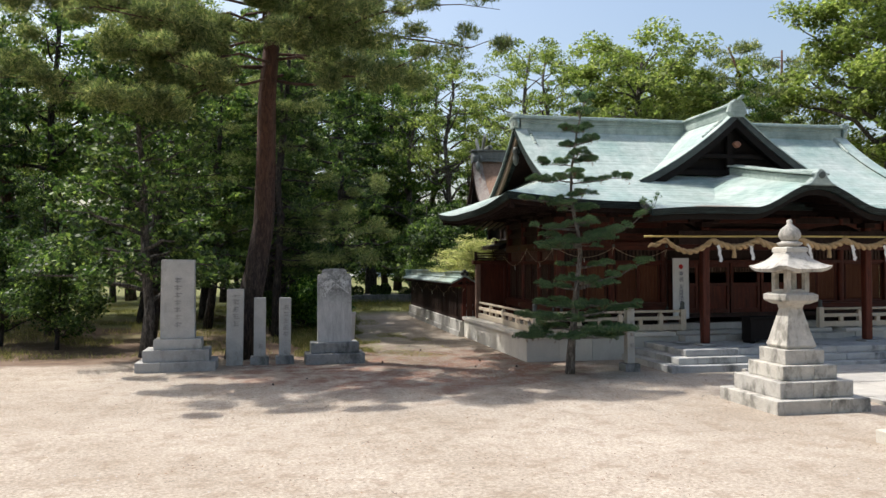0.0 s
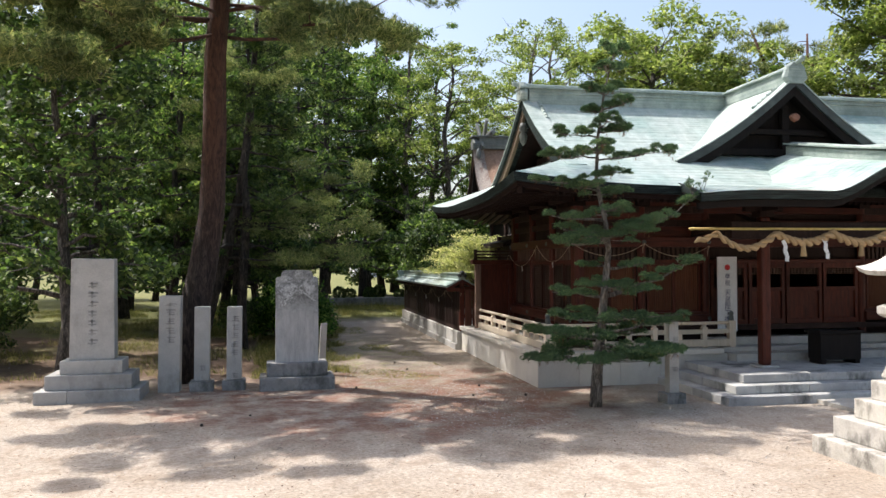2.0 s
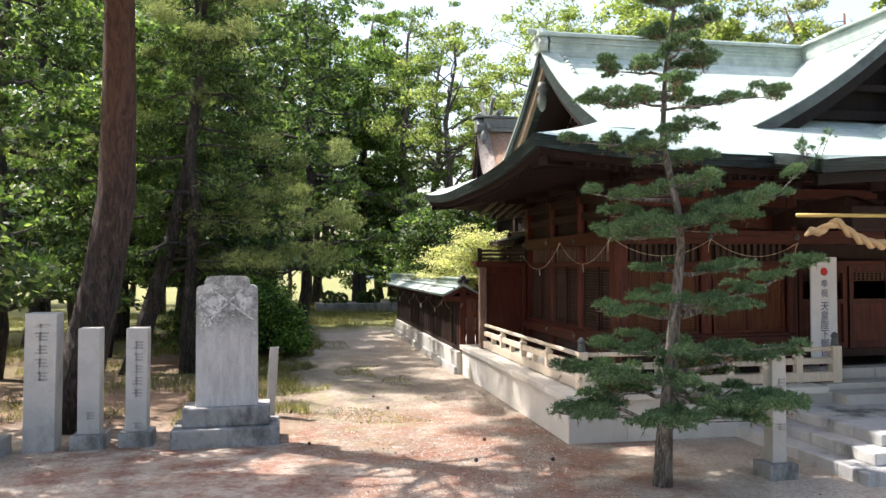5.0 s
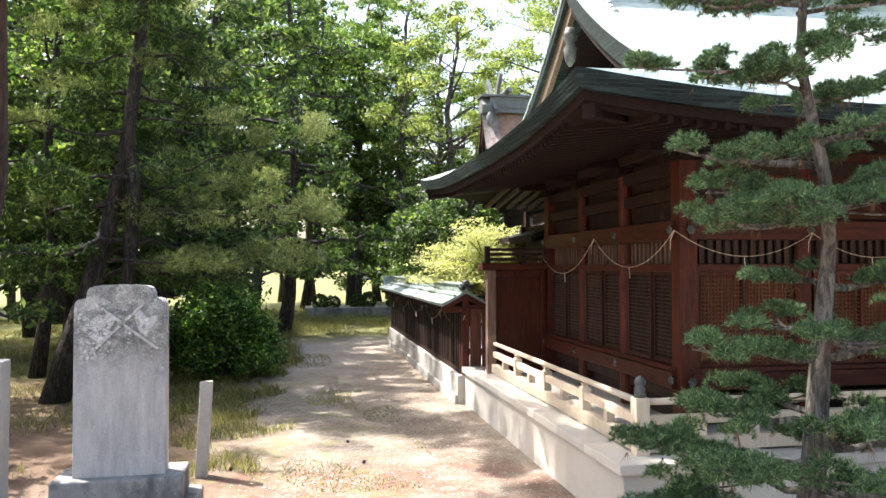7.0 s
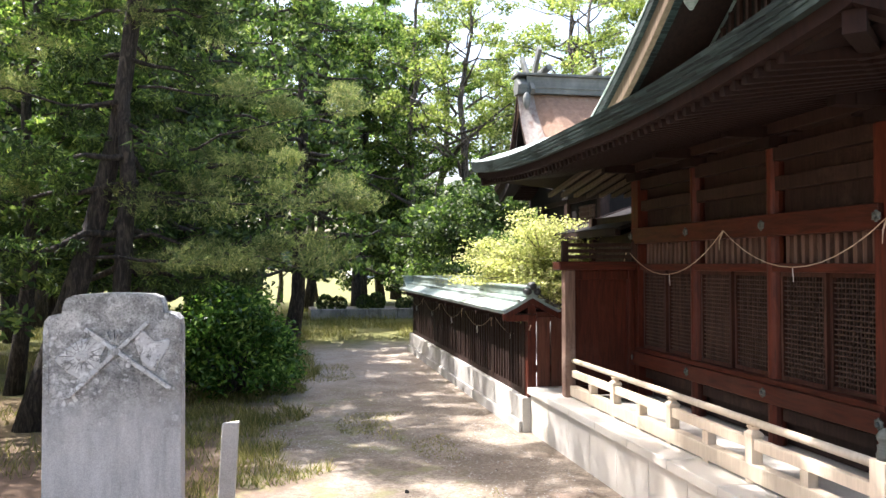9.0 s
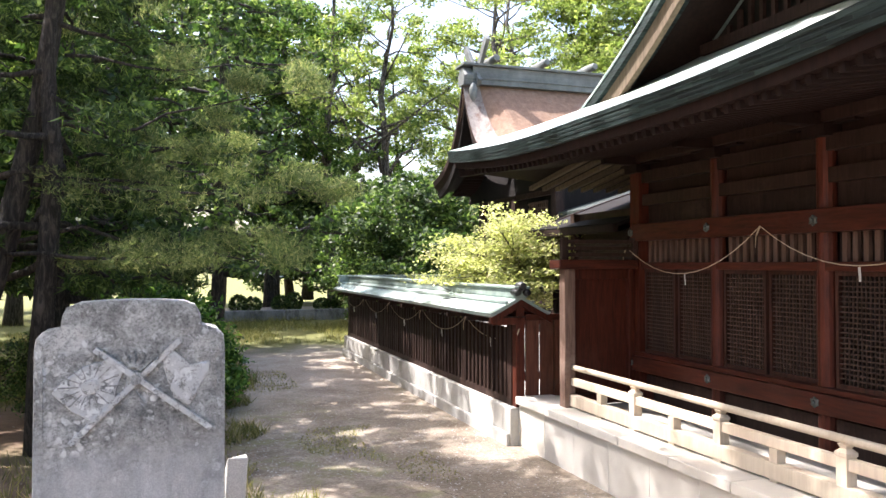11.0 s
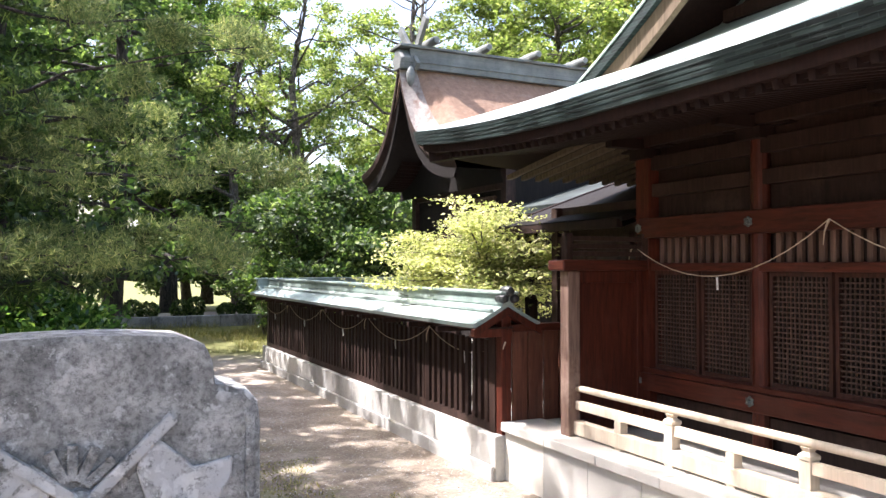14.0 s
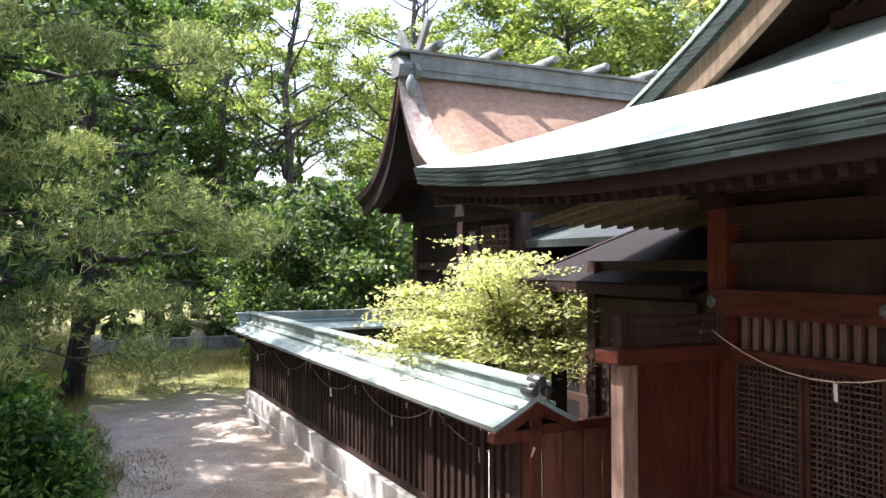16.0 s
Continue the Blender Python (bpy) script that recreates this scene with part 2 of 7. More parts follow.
def copper_scales(name):
    """Dark layered copper scales, some of them rubbed green."""
    m, nt, p = nodes_of(name)
    sep = nt.nodes.new("ShaderNodeSeparateXYZ")
    nt.links.new(nt.nodes.new("ShaderNodeTexCoord").outputs["Object"], sep.inputs[0])
    add = nt.nodes.new("ShaderNodeMath")
    nt.links.new(sep.outputs[0], add.inputs[0])
    nt.links.new(sep.outputs[1], add.inputs[1])
    xyz = nt.nodes.new("ShaderNodeCombineXYZ")
    nt.links.new(add.outputs[0], xyz.inputs[0])
    nt.links.new(sep.outputs[2], xyz.inputs[1])
    br = nt.nodes.new("ShaderNodeTexBrick")
    br.inputs["Scale"].default_value = 1.0
    br.inputs["Brick Width"].default_value, br.inputs["Row Height"].default_value = 0.2, 0.031
    br.inputs["Mortar Size"].default_value = 0.0022
    br.inputs["Color1"].default_value, br.inputs["Color2"].default_value = (0, 0, 0, 1), (1, 1, 1, 1)
    br.inputs["Mortar"].default_value = (1.0, 1.0, 1.0, 1)
    nt.links.new(xyz.outputs[0], br.inputs["Vector"])
    col = ramp(nt, br.outputs["Color"], [(0.0, (0.005, 0.008, 0.007)), (0.45, (0.009, 0.016, 0.0145)), (0.85, (0.014, 0.025, 0.023)), (1.0, (0.03, 0.046, 0.042))])
    rub = ramp(nt, noise_tex(nt, 2.4, 7, 0.7, (1, 1, 3)), [(0.62, (0, 0, 0)), (0.78, (0.6, 0.6, 0.6))])
    col = mixc(nt, rub, col, mixc(nt, noise_tex(nt, 40, 5, 0.7), (0.03, 0.06, 0.052), (0.18, 0.23, 0.205)))
    nt.links.new(col, p.inputs["Base Color"])
    p.inputs["Roughness"].default_value = 0.6
    p.inputs["Specular IOR Level"].default_value = 0.25
    bump(nt, p, br.outputs["Fac"], 0.6, 0.004)
    return m


COPPER = copper("copper_verdigris", (0.33, 0.435, 0.40), (0.46, 0.52, 0.485), (0.55, 0.575, 0.54), 0.45)
COPPER_EDGE = copper_scales("dark_copper_edge")
COPPER_RIDGE = copper("copper_ridge", (0.22, 0.27, 0.25), (0.32, 0.37, 0.34), (0.42, 0.46, 0.43), 0.5)
COPPER_DARK = copper("copper_black", (0.02, 0.024, 0.022), (0.04, 0.048, 0.045), (0.09, 0.11, 0.10), 0.5)
BARK_ROOF = stone("cypress_bark_roof", (0.20, 0.112, 0.068), (0.34, 0.21, 0.135), (0.30, 0.225, 0.17), 9.0, (0.55, 0.75), speck=90, strength=1.0)
BARK_ROOF_EDGE = stone("bark_roof_edge", (0.22, 0.185, 0.16), (0.34, 0.30, 0.265), (0.14, 0.08, 0.06), 14.0, (0.5, 0.7), speck=60, strength=0.9)
ROPE = wood("straw_rope", (0.30, 0.20, 0.10), (0.52, 0.38, 0.21), 0.85, (4, 4, 4), scale=20)
THIN_STRAW = wood("pale_thin_cord", (0.36, 0.28, 0.19), (0.56, 0.46, 0.34), 0.85, (4, 4, 4), scale=20)
BAMBOO = wood("yellow_bamboo", (0.42, 0.32, 0.10), (0.58, 0.46, 0.18), 0.5)
PAPER = stone("white_paper", (0.74, 0.74, 0.72), (0.82, 0.82, 0.80), (0.66, 0.65, 0.62), 3.0, strength=0.1)
RED_PAINT = stone("red_paint", (0.50, 0.03, 0.03), (0.56, 0.045, 0.04), (0.4, 0.03, 0.03), 3.0, strength=0.05)
BLUE_INK = stone("blue_ink", (0.03, 0.035, 0.10), (0.05, 0.055, 0.14), (0.03, 0.03, 0.08), 3.0, strength=0.05)
METAL = copper("aged_bronze", (0.07, 0.072, 0.068), (0.115, 0.117, 0.108), (0.18, 0.182, 0.17), 0.5, 0.3)
GREYMETAL = copper("grey_copper", (0.12, 0.12, 0.115), (0.175, 0.177, 0.17), (0.24, 0.242, 0.232), 0.6, 0.3)
IRON = copper("black_iron", (0.015, 0.015, 0.015), (0.03, 0.03, 0.03), (0.05, 0.05, 0.05), 0.5)
GILT = copper("gilt_bronze", (0.16, 0.04, 0.025), (0.24, 0.07, 0.04), (0.32, 0.14, 0.08), 0.45)
# the hall's inner shade is mixed into this dark wood colour
HALL_SHADE = wood("shaded_interior", (0.02, 0.012, 0.01), (0.04, 0.025, 0.02), 0.8)

PINE_BARK = bark("red_pine_bark", (0.022, 0.016, 0.013), (0.08, 0.057, 0.047), (2.0, 5.0, (0.035, 0.016, 0.011), (0.12, 0.056, 0.036)))
GREY_BARK = bark("grey_bark", (0.06, 0.05, 0.042), (0.20, 0.175, 0.15))
PALE_BARK = bark("pale_young_bark", (0.13, 0.11, 0.09), (0.34, 0.30, 0.255))
DARK_BARK = bark("dark_bark", (0.025, 0.02, 0.016), (0.085, 0.068, 0.055))
NEEDLE = leaf("pine_needles", (0.062, 0.125, 0.068), (0.175, 0.28, 0.152), (0.36, 0.43, 0.225), 0.45)
NEEDLE_BIG = leaf("old_pine_needles", (0.115, 0.155, 0.065), (0.29, 0.335, 0.145), (0.50, 0.46, 0.24), 0.6)
LEAF_DARK = leaf("dark_evergreen_leaves", (0.038, 0.075, 0.022), (0.11, 0.172, 0.05), (0.25, 0.32, 0.10), 0.48)
LEAF_MID = leaf("green_leaves", (0.066, 0.125, 0.032), (0.165, 0.245, 0.065), (0.31, 0.37, 0.115), 0.58)
LEAF_LIGHT = leaf("light_camphor_leaves", (0.15, 0.205, 0.055), (0.29, 0.345, 0.11), (0.41, 0.44, 0.18), 0.56)
LEAF_BUSH = leaf("glossy_bush_leaves", (0.045, 0.11, 0.025), (0.13, 0.25, 0.055), (0.31, 0.43, 0.10), 0.5, 0.25)
LEAF_MAPLE = leaf("yellow_green_maple", (0.36, 0.38, 0.15), (0.56, 0.54, 0.29), (0.68, 0.59, 0.43), 0.64)
GRASS = leaf("dry_grass", (0.14, 0.15, 0.05), (0.30, 0.265, 0.11), (0.42, 0.34, 0.19), 0.5)
LITTER = leaf("fallen_leaves", (0.10, 0.05, 0.03), (0.22, 0.12, 0.07), (0.32, 0.20, 0.12), 0.15, 0.8)
LATTICE = wood("worn_lattice_bars", (0.03, 0.018, 0.013), (0.10, 0.06, 0.043), 0.65)
LATTICE_RED = wood("worn_red_lattice_bars", (0.10, 0.036, 0.018), (0.24, 0.10, 0.05), 0.6)
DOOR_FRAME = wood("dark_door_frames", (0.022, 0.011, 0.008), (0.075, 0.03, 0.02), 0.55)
DOOR_BOARD = wood("bright_door_boards", (0.05, 0.012, 0.006), (0.17, 0.045, 0.018), 0.55)
COPPER_FENCE = copper("fence_roof_copper", (0.28, 0.40, 0.365), (0.40, 0.46, 0.435), (0.48, 0.50, 0.48), 0.45)


# ---- mesh tools ----
class Shape:
    """Collects vertices and faces of one mesh."""

    def __init__(self):
        self.v, self.f = [], []

    def add(self, verts, faces):
        n = len(self.v)
        self.v += [tuple(p) for p in verts]
        self.f += [tuple(n + i for i in f) for f in faces]
        return self

    def box(self, x0, y0, z0, x1, y1, z1, m=None):
        c = [Vector(p) for p in ((x0, y0, z0), (x1, y0, z0), (x1, y1, z0), (x0, y1, z0), (x0, y0, z1), (x1, y0, z1), (x1, y1, z1), (x0, y1, z1))]
        if m is not None:
            c = [m @ p for p in c]
        return self.add(c, [(3, 2, 1, 0), (4, 5, 6, 7), (0, 1, 5, 4), (1, 2, 6, 5), (2, 3, 7, 6), (3, 0, 4, 7)])

    def rings(self, rings, close=True, caps=True):
        """Skins a list of rings with equal numbers of points."""
        k, n0 = len(rings[0]), len(self.v)
        for r in rings:
            self.v += [tuple(p) for p in r]
        for i in range(len(rings) - 1):
            for j in range(k if close else k - 1):
                a, b = n0 + i * k + j, n0 + i * k + (j + 1) % k
                self.f.append((a, b, b + k, a + k))
        if caps and close:
            self.f.append(tuple(n0 + j for j in reversed(range(k))))
            self.f.append(tuple(n0 + (len(rings) - 1) * k + j for j in range(k)))
        return self

    def lathe(self, profile, n=16, at=(0, 0, 0), phase=0.0):
        """Turns a profile of (radius, height) round the vertical."""
        return self.rings([[(at[0] + r * math.cos(2 * math.pi * (j + phase) / n), at[1] + r * math.sin(2 * math.pi * (j + phase) / n), at[2] + z) for j in range(n)] for r, z in profile])

    def tube(self, pts, radii, n=8, jag=0.0):
        pts = [Vector(p) for p in pts]
        if not hasattr(radii, "__len__"):
            radii = [radii] * len(pts)
        out, up = [], Vector((0.13, 0.31, 0.94))
        for i, p in enumerate(pts):
            d = (pts[min(i + 1, len(pts) - 1)] - pts[max(i - 1, 0)]).normalized()
            if abs(d.dot(up)) > 0.98:
                up = Vector((0.9, 0.1, 0.1)).normalized()
            a = d.cross(up).normalized()
            b = d.cross(a)
            out.append([p + (a * math.cos(2 * math.pi * j / n) + b * math.sin(2 * math.pi * j / n)) * radii[i] * (1 + jag * math.sin(j * 2.6 + i * 1.7)) for j in range(n)])
        return self.rings(out)

    def sheet(self, grid):
        """A surface over rows of points."""
        k, n0 = len(grid[0]), len(self.v)
        for r in grid:
            self.v += [tuple(p) for p in r]
        for i in range(len(grid) - 1):
            for j in range(k - 1):
                a = n0 + i * k + j
                self.f.append((a, a + 1, a + k + 1, a + k))
        return self

    def mesh(self, name, material, smooth=False):
        me = bpy.data.meshes.new(name)
        me.from_pydata(self.v, [], self.f)
        me.materials.append(material)
        if smooth:
            me.shade_smooth()
        me.update()
        return me


def thing(name, at, label, category, group="", kind=""):
    e = new(name)
    e.location = at
    return tagged(e, label, category, group, kind)


def part(name, shape, material, parent, label="", bevel=0.0, smooth=False, thick=0.0, local=False):
    """One mesh under a thing or a part; the shape is in world metres, or in the thing's own with local."""
    me = shape if isinstance(shape, bpy.types.Mesh) else shape.mesh(name, material, smooth)
    ob = new(name, me)
    ob.parent = parent
    base = Vector((0, 0, 0))
    p = parent
    while p is not None:
        base += p.location
        p = p.parent
    if not local:
        me.transform(Matrix.Translation(-base))
    if thick:
        s = ob.modifiers.new("thick", "SOLIDIFY")
        s.thickness, s.offset = thick, -1
    if bevel:
        b = ob.modifiers.new("edge", "BEVEL")
        b.width, b.segments, b.limit_method = bevel, 2, "ANGLE"
    return tagged(ob, label)


def solo(name, shape, material, label, category, kind="", group="", bevel=0.0, smooth=False):
    ob = new(name, shape if isinstance(shape, bpy.types.Mesh) else shape.mesh(name, material, smooth))
    if bevel:
        b = ob.modifiers.new("edge", "BEVEL")
        b.width, b.segments, b.limit_method = bevel, 2, "ANGLE"
    return tagged(ob, label, category, group, kind)


def soup(name, verts, k, material):
    """A mesh of loose faces with k corners each, from an array of corners."""
    n = len(verts) // k
    me = bpy.data.meshes.new(name)
    me.vertices.add(len(verts))
    me.vertices.foreach_set("co", np.asarray(verts, dtype=np.float32).ravel())
    me.loops.add(n * k)
    me.loops.foreach_set("vertex_index", np.arange(n * k, dtype=np.int32))
    me.polygons.add(n)
    me.polygons.foreach_set("loop_start", np.arange(0, n * k, k, dtype=np.int32))
    me.polygons.foreach_set("loop_total", np.full(n, k, dtype=np.int32))
    me.materials.append(material)
    me.update(calc_edges=True)
    return me


def unit(a):
    return a / np.maximum(np.linalg.norm(a, axis=1, keepdims=True), 1e-6)


def leaves(rng, centres, size, flat=0.5, aspect=0.5):
    """Four-cornered leaves at the centres, lying more or less flat."""
    n = len(centres)
    nor = unit(rng.normal(size=(n, 3)) * (1, 1, 0.6) + (0, 0, flat * 2.2))
    u = unit(np.cross(nor, rng.normal(size=(n, 3))))
    v = np.cross(nor, u)
    s = size * rng.uniform(0.6, 1.3, (n, 1))
    out = np.empty((n, 4, 3))
    out[:, 0], out[:, 2] = centres - u * s, centres + u * s
    out[:, 1] = centres + v * s * aspect + nor * s * 0.18
    out[:, 3] = centres - v * s * aspect + nor * s * 0.18
    return out.reshape(-1, 3)


def needles(rng, centres, ways, count, length, width, spread=0.7):
    """Tufts of thin needles."""
    n = len(centres)
    c = np.repeat(centres, count, 0)
    w = np.repeat(ways, count, 0)
    d = unit(w + rng.normal(size=(n * count, 3)) * spread)
    side = unit(np.cross(d, rng.normal(size=(n * count, 3)))) * width
    ln = length * rng.uniform(0.7, 1.2, (n * count, 1))
    out = np.empty((n * count, 3, 3))
    out[:, 0], out[:, 1], out[:, 2] = c - side, c + side, c + d * ln
    return out.reshape(-1, 3)


# ---- ground ----
def ground_material():
    m, nt, p = nodes_of("sandy_ground")
    co = nt.nodes.new("ShaderNodeTexCoord").outputs["Object"]
    sep = nt.nodes.new("ShaderNodeSeparateXYZ")
    nt.links.new(co, sep.inputs[0])

    def math_node(op, a, b=0.0, c=0.0):
        n = nt.nodes.new("ShaderNodeMath")
        n.operation = op
        for s, v in zip(n.inputs, (a, b, c)):
            if isinstance(v, (int, float)):
                s.default_value = v
            else:
                nt.links.new(v, s)
        return n.outputs[0]

    def band(v, lo, hi):
        r = nt.nodes.new("ShaderNodeMapRange")
        r.interpolation_type = "SMOOTHSTEP"
        r.inputs[1].default_value, r.inputs[2].default_value = lo, hi
        nt.links.new(v, r.inputs[0])
        return r.outputs[0]

    def blob(x, y, rx, ry, wob=0.5):
        dx = math_node("DIVIDE", math_node("SUBTRACT", sep.outputs[0], x), rx)
        dy = math_node("DIVIDE", math_node("SUBTRACT", sep.outputs[1], y), ry)
        r = math_node("SQRT", math_node("ADD", math_node("MULTIPLY", dx, dx), math_node("MULTIPLY", dy, dy)))
        r = math_node("ADD", r, math_node("MULTIPLY", math_node("SUBTRACT", noise_tex(nt, 1.1, 7, 0.7), 0.5), wob * 3))
        return math_node("SUBTRACT", 1.0, band(r, 0.6, 1.25))

    sand = ramp(nt, noise_tex(nt, 0.35, 8, 0.65), [(0.3, (0.36, 0.302, 0.238)), (0.52, (0.46, 0.397, 0.325)), (0.72, (0.55, 0.487, 0.41))])
    fine = ramp(nt, noise_tex(nt, 22, 8, 0.78), [(0.34, (0.50, 0.48, 0.46)), (0.66, (1.22, 1.22, 1.21))])
    sand = mixc(nt, 1.0, sand, fine, "MULTIPLY")
    patch = ramp(nt, noise_tex(nt, 2.6, 8, 0.75), [(0.50, (0, 0, 0)), (0.62, (1, 1, 1))])
    sand = mixc(nt, mixc(nt, 0.6, (0.0, 0.0, 0.0), patch), sand, (0.26, 0.20, 0.145))
    grey = ramp(nt, noise_tex(nt, 1.4, 7, 0.7), [(0.3, (0.18, 0.143, 0.108)), (0.5, (0.285, 0.24, 0.19)), (0.70, (0.45, 0.395, 0.325))])
    grey = mixc(nt, 1.0, grey, fine, "MULTIPLY")
    col = mixc(nt, blob(4.2, 21, 2.6, 8.5, 0.35), sand, grey)
    litter = ramp(nt, noise_tex(nt, 16, 7, 0.75), [(0.35, (0.13, 0.066, 0.046)), (0.65, (0.31, 0.18, 0.13))])
    spots = ramp(nt, noise_tex(nt, 1.9, 7, 0.7), [(0.40, (0, 0, 0)), (0.58, (1, 1, 1))])
    col = mixc(nt, mixc(nt, 1.0, blob(2.9, 16.6, 4.0, 3.6), spots, "MULTIPLY"), col, litter)
    soil = ramp(nt, noise_tex(nt, 2.2, 8, 0.7), [(0.3, (0.10, 0.068, 0.048)), (0.7, (0.21, 0.145, 0.10))])
    wood_edge = math_node("ADD", sep.outputs[0], math_node("MULTIPLY", math_node("SUBTRACT", noise_tex(nt, 0.5, 6, 0.65), 0.5), 3.0))
    wood_side = math_node("SUBTRACT", 1.0, band(wood_edge, 1.6, 3.0))
    far = band(math_node("ADD", sep.outputs[1], math_node("MULTIPLY", math_node("SUBTRACT", noise_tex(nt, 0.6, 6), 0.5), 4.0)), 17.6, 19.6)
    col = mixc(nt, math_node("MULTIPLY", wood_side, far), col, soil)
    turf = ramp(nt, noise_tex(nt, 3.0, 8, 0.7), [(0.3, (0.10, 0.115, 0.035)), (0.55, (0.175, 0.175, 0.07)), (0.75, (0.25, 0.225, 0.11))])
    back = band(math_node("ADD", sep.outputs[1], math_node("MULTIPLY", noise_tex(nt, 0.5, 5), 6.0)), 36.5, 40)
    lawn = math_node("MULTIPLY", ramp(nt, noise_tex(nt, 0.16, 4), [(0.42, (0, 0, 0)), (0.55, (1, 1, 1))]), band(sep.outputs[1], 22, 30))
    col = mixc(nt, math_node("MULTIPLY", lawn, wood_side), col, turf)
    col = mixc(nt, back, col, turf)
    moss = ramp(nt, noise_tex(nt, 1.7, 8, 0.75), [(0.50, (0, 0, 0)), (0.62, (0.8, 0.8, 0.8))])
    col = mixc(nt, mixc(nt, 1.0, blob(3.1, 22.5, 1.5, 6.0, 0.3), moss, "MULTIPLY"), col, mixc(nt, noise_tex(nt, 30, 5), (0.12, 0.125, 0.05), (0.30, 0.28, 0.15)))
    chips = ramp(nt, noise_tex(nt, 55, 4, 0.7), [(0.60, (0, 0, 0)), (0.68, (1, 1, 1))])
    where = ramp(nt, noise_tex(nt, 0.8, 5, 0.65), [(0.46, (0, 0, 0)), (0.60, (0.7, 0.7, 0.7))])
    col = mixc(nt, mixc(nt, 1.0, chips, where, "MULTIPLY"), col, (0.11, 0.075, 0.05))
    nt.links.new(col, p.inputs["Base Color"])
    p.inputs["Roughness"].default_value = 0.95
    p.inputs["Specular IOR Level"].default_value = 0.15
    bump(nt, p, math_node("ADD", noise_tex(nt, 9, 8, 0.75), math_node("MULTIPLY", noise_tex(nt, 70, 3, 0.6), 0.35)), 0.55, 0.03)
    return m


GROUND = ground_material()


def ground_z(x, y):
    """Gentle unevenness away from the buildings."""
    if y < 4 or x > 5 or y > 60:
        return 0.0
    return 0.05 * noise.noise(Vector((x * 0.35, y * 0.35, 0))) * min(1, (5 - x) / 2)


g = Shape()
xs = [-900, -300, -120, -60] + [-40 + i * 0.8 for i in range(100)] + [60, 120, 300, 900]
ys = [-900, -300, -100, -40] + [-20 + i * 0.8 for i in range(110)] + [90, 150, 300, 900]
g.sheet([[(x, y, ground_z(x, y)) for x in xs] for y in ys])
solo("ground", g, GROUND, "sandy trodden earth with pine litter and dry grass", "ground", "structure", smooth=True)

# ---- hall of worship ----
CX, WX0, WX1, WY0, WY1 = 11.4, 6.85, 15.95, 18.0, 22.30
EX0, EX1, EY0, EY1, RY = 5.05, 17.75, 16.2, 24.2, 20.2
GX0, GX1 = 6.42, 16.38
PX0, PX1, PY0, PY1, PZ = 5.62, 17.18, 16.72, 23.15, 0.61

EZ = 3.58
hall = thing("shrine_hall", (CX, RY, PZ), "red-stained timber shrine hall under a green copper roof", "shrine")


def slope(d):
    return 0.425 * d + 0.0099 * d ** 3


def lift(x, y):
    out = 0.0
    for cx in (EX0, EX1):
        for cy in (EY0, EY1):
            r = math.hypot(x - cx, y - cy)
            out += 0.21 * max(0.0, 1 - r / 3.2) ** 2
    return out


def roof_z(x, y, d):
    return EZ + slope(d) + lift(x, y)


def course(d):
    """A small step at each row of copper sheets."""
    return 0.003 * (1 - (d / 0.16) % 1.0)


def rows_of(dmax):
    out, d = [], 0.0
    while d < dmax - 1e-6:
        out += [d, min(d + 0.1595, dmax)]
        d += 0.16
    return out


main_roof = Shape()
N = 44
for side in (0, 1):
    grid = []
    dm = RY - EY0 if side == 0 else EY1 - RY
    for d in rows_of(dm):
        x0 = EX0 + d if d < GX0 - EX0 else GX0
        x1 = EX1 - d if d < EX1 - GX1 else GX1
        y = EY0 + d if side == 0 else EY1 - d
        k = (RY - EY0) / dm
        grid.append([(x0 + (x1 - x0) * i / N, y, roof_z(x0 + (x1 - x0) * i / N, y, d * k) + course(d)) for i in range(N + 1)])
    main_roof.sheet(grid if side == 0 else [list(reversed(r)) for r in grid])
for side in (0, 1):
    grid = []
    for d in rows_of(2.4):
        x = EX0 + d if side == 0 else EX1 - d
        y0, y1 = EY0 + d, EY1 - d
        grid.append([(x, y0 + (y1 - y0) * i / N, roof_z(x, y0 + (y1 - y0) * i / N, d) + course(d)) for i in range(N + 1)])
    main_roof.sheet(grid if side == 1 else [list(reversed(r)) for r in grid])
roof = part("roof", main_roof, COPPER, hall, "pale green verdigris copper roof", smooth=False)

# layered copper edge that runs round the eaves
edge = []
M = 40
for (ax, ay), (bx, by) in (((EX0, EY0), (EX1, EY0)), ((EX1, EY0), (EX1, EY1)), ((EX1, EY1), (EX0, EY1)), ((EX0, EY1), (EX0, EY0))):
    edge += [(ax + (bx - ax) * i / M, ay + (by - ay) * i / M) for i in range(M)]


def eave_ring(inset, drop):
    out = []
    for x, y in edge:
        z = EZ + lift(x, y)
        ix = x + (inset if x < EX0 + 0.01 else -inset if x > EX1 - 0.01 else 0)
        iy = y + (inset if y < EY0 + 0.01 else -inset if y > EY1 - 0.01 else 0)
        out.append((ix, iy, z - drop))
    return out


for i in range(4):
    band = Shape()
    a, b = i * 0.038, i * 0.038 + 0.038
    off = -0.012 + i * 0.008
    band.rings([eave_ring(off + 0.25, a - 0.004), eave_ring(off, a - 0.004), eave_ring(off + 0.004, b - 0.003), eave_ring(off + 0.25, b - 0.003)], caps=False)
    part("eave_edge", band, COPPER_EDGE, roof, "dark layered copper eave edge")
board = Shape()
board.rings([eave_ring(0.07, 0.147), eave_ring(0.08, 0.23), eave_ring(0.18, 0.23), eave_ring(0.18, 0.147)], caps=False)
part("eave_board", board, SHADED_EAVE, roof, "red-brown eave board darkened with eave shade")

# the underside's shade comes from its colour
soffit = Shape()
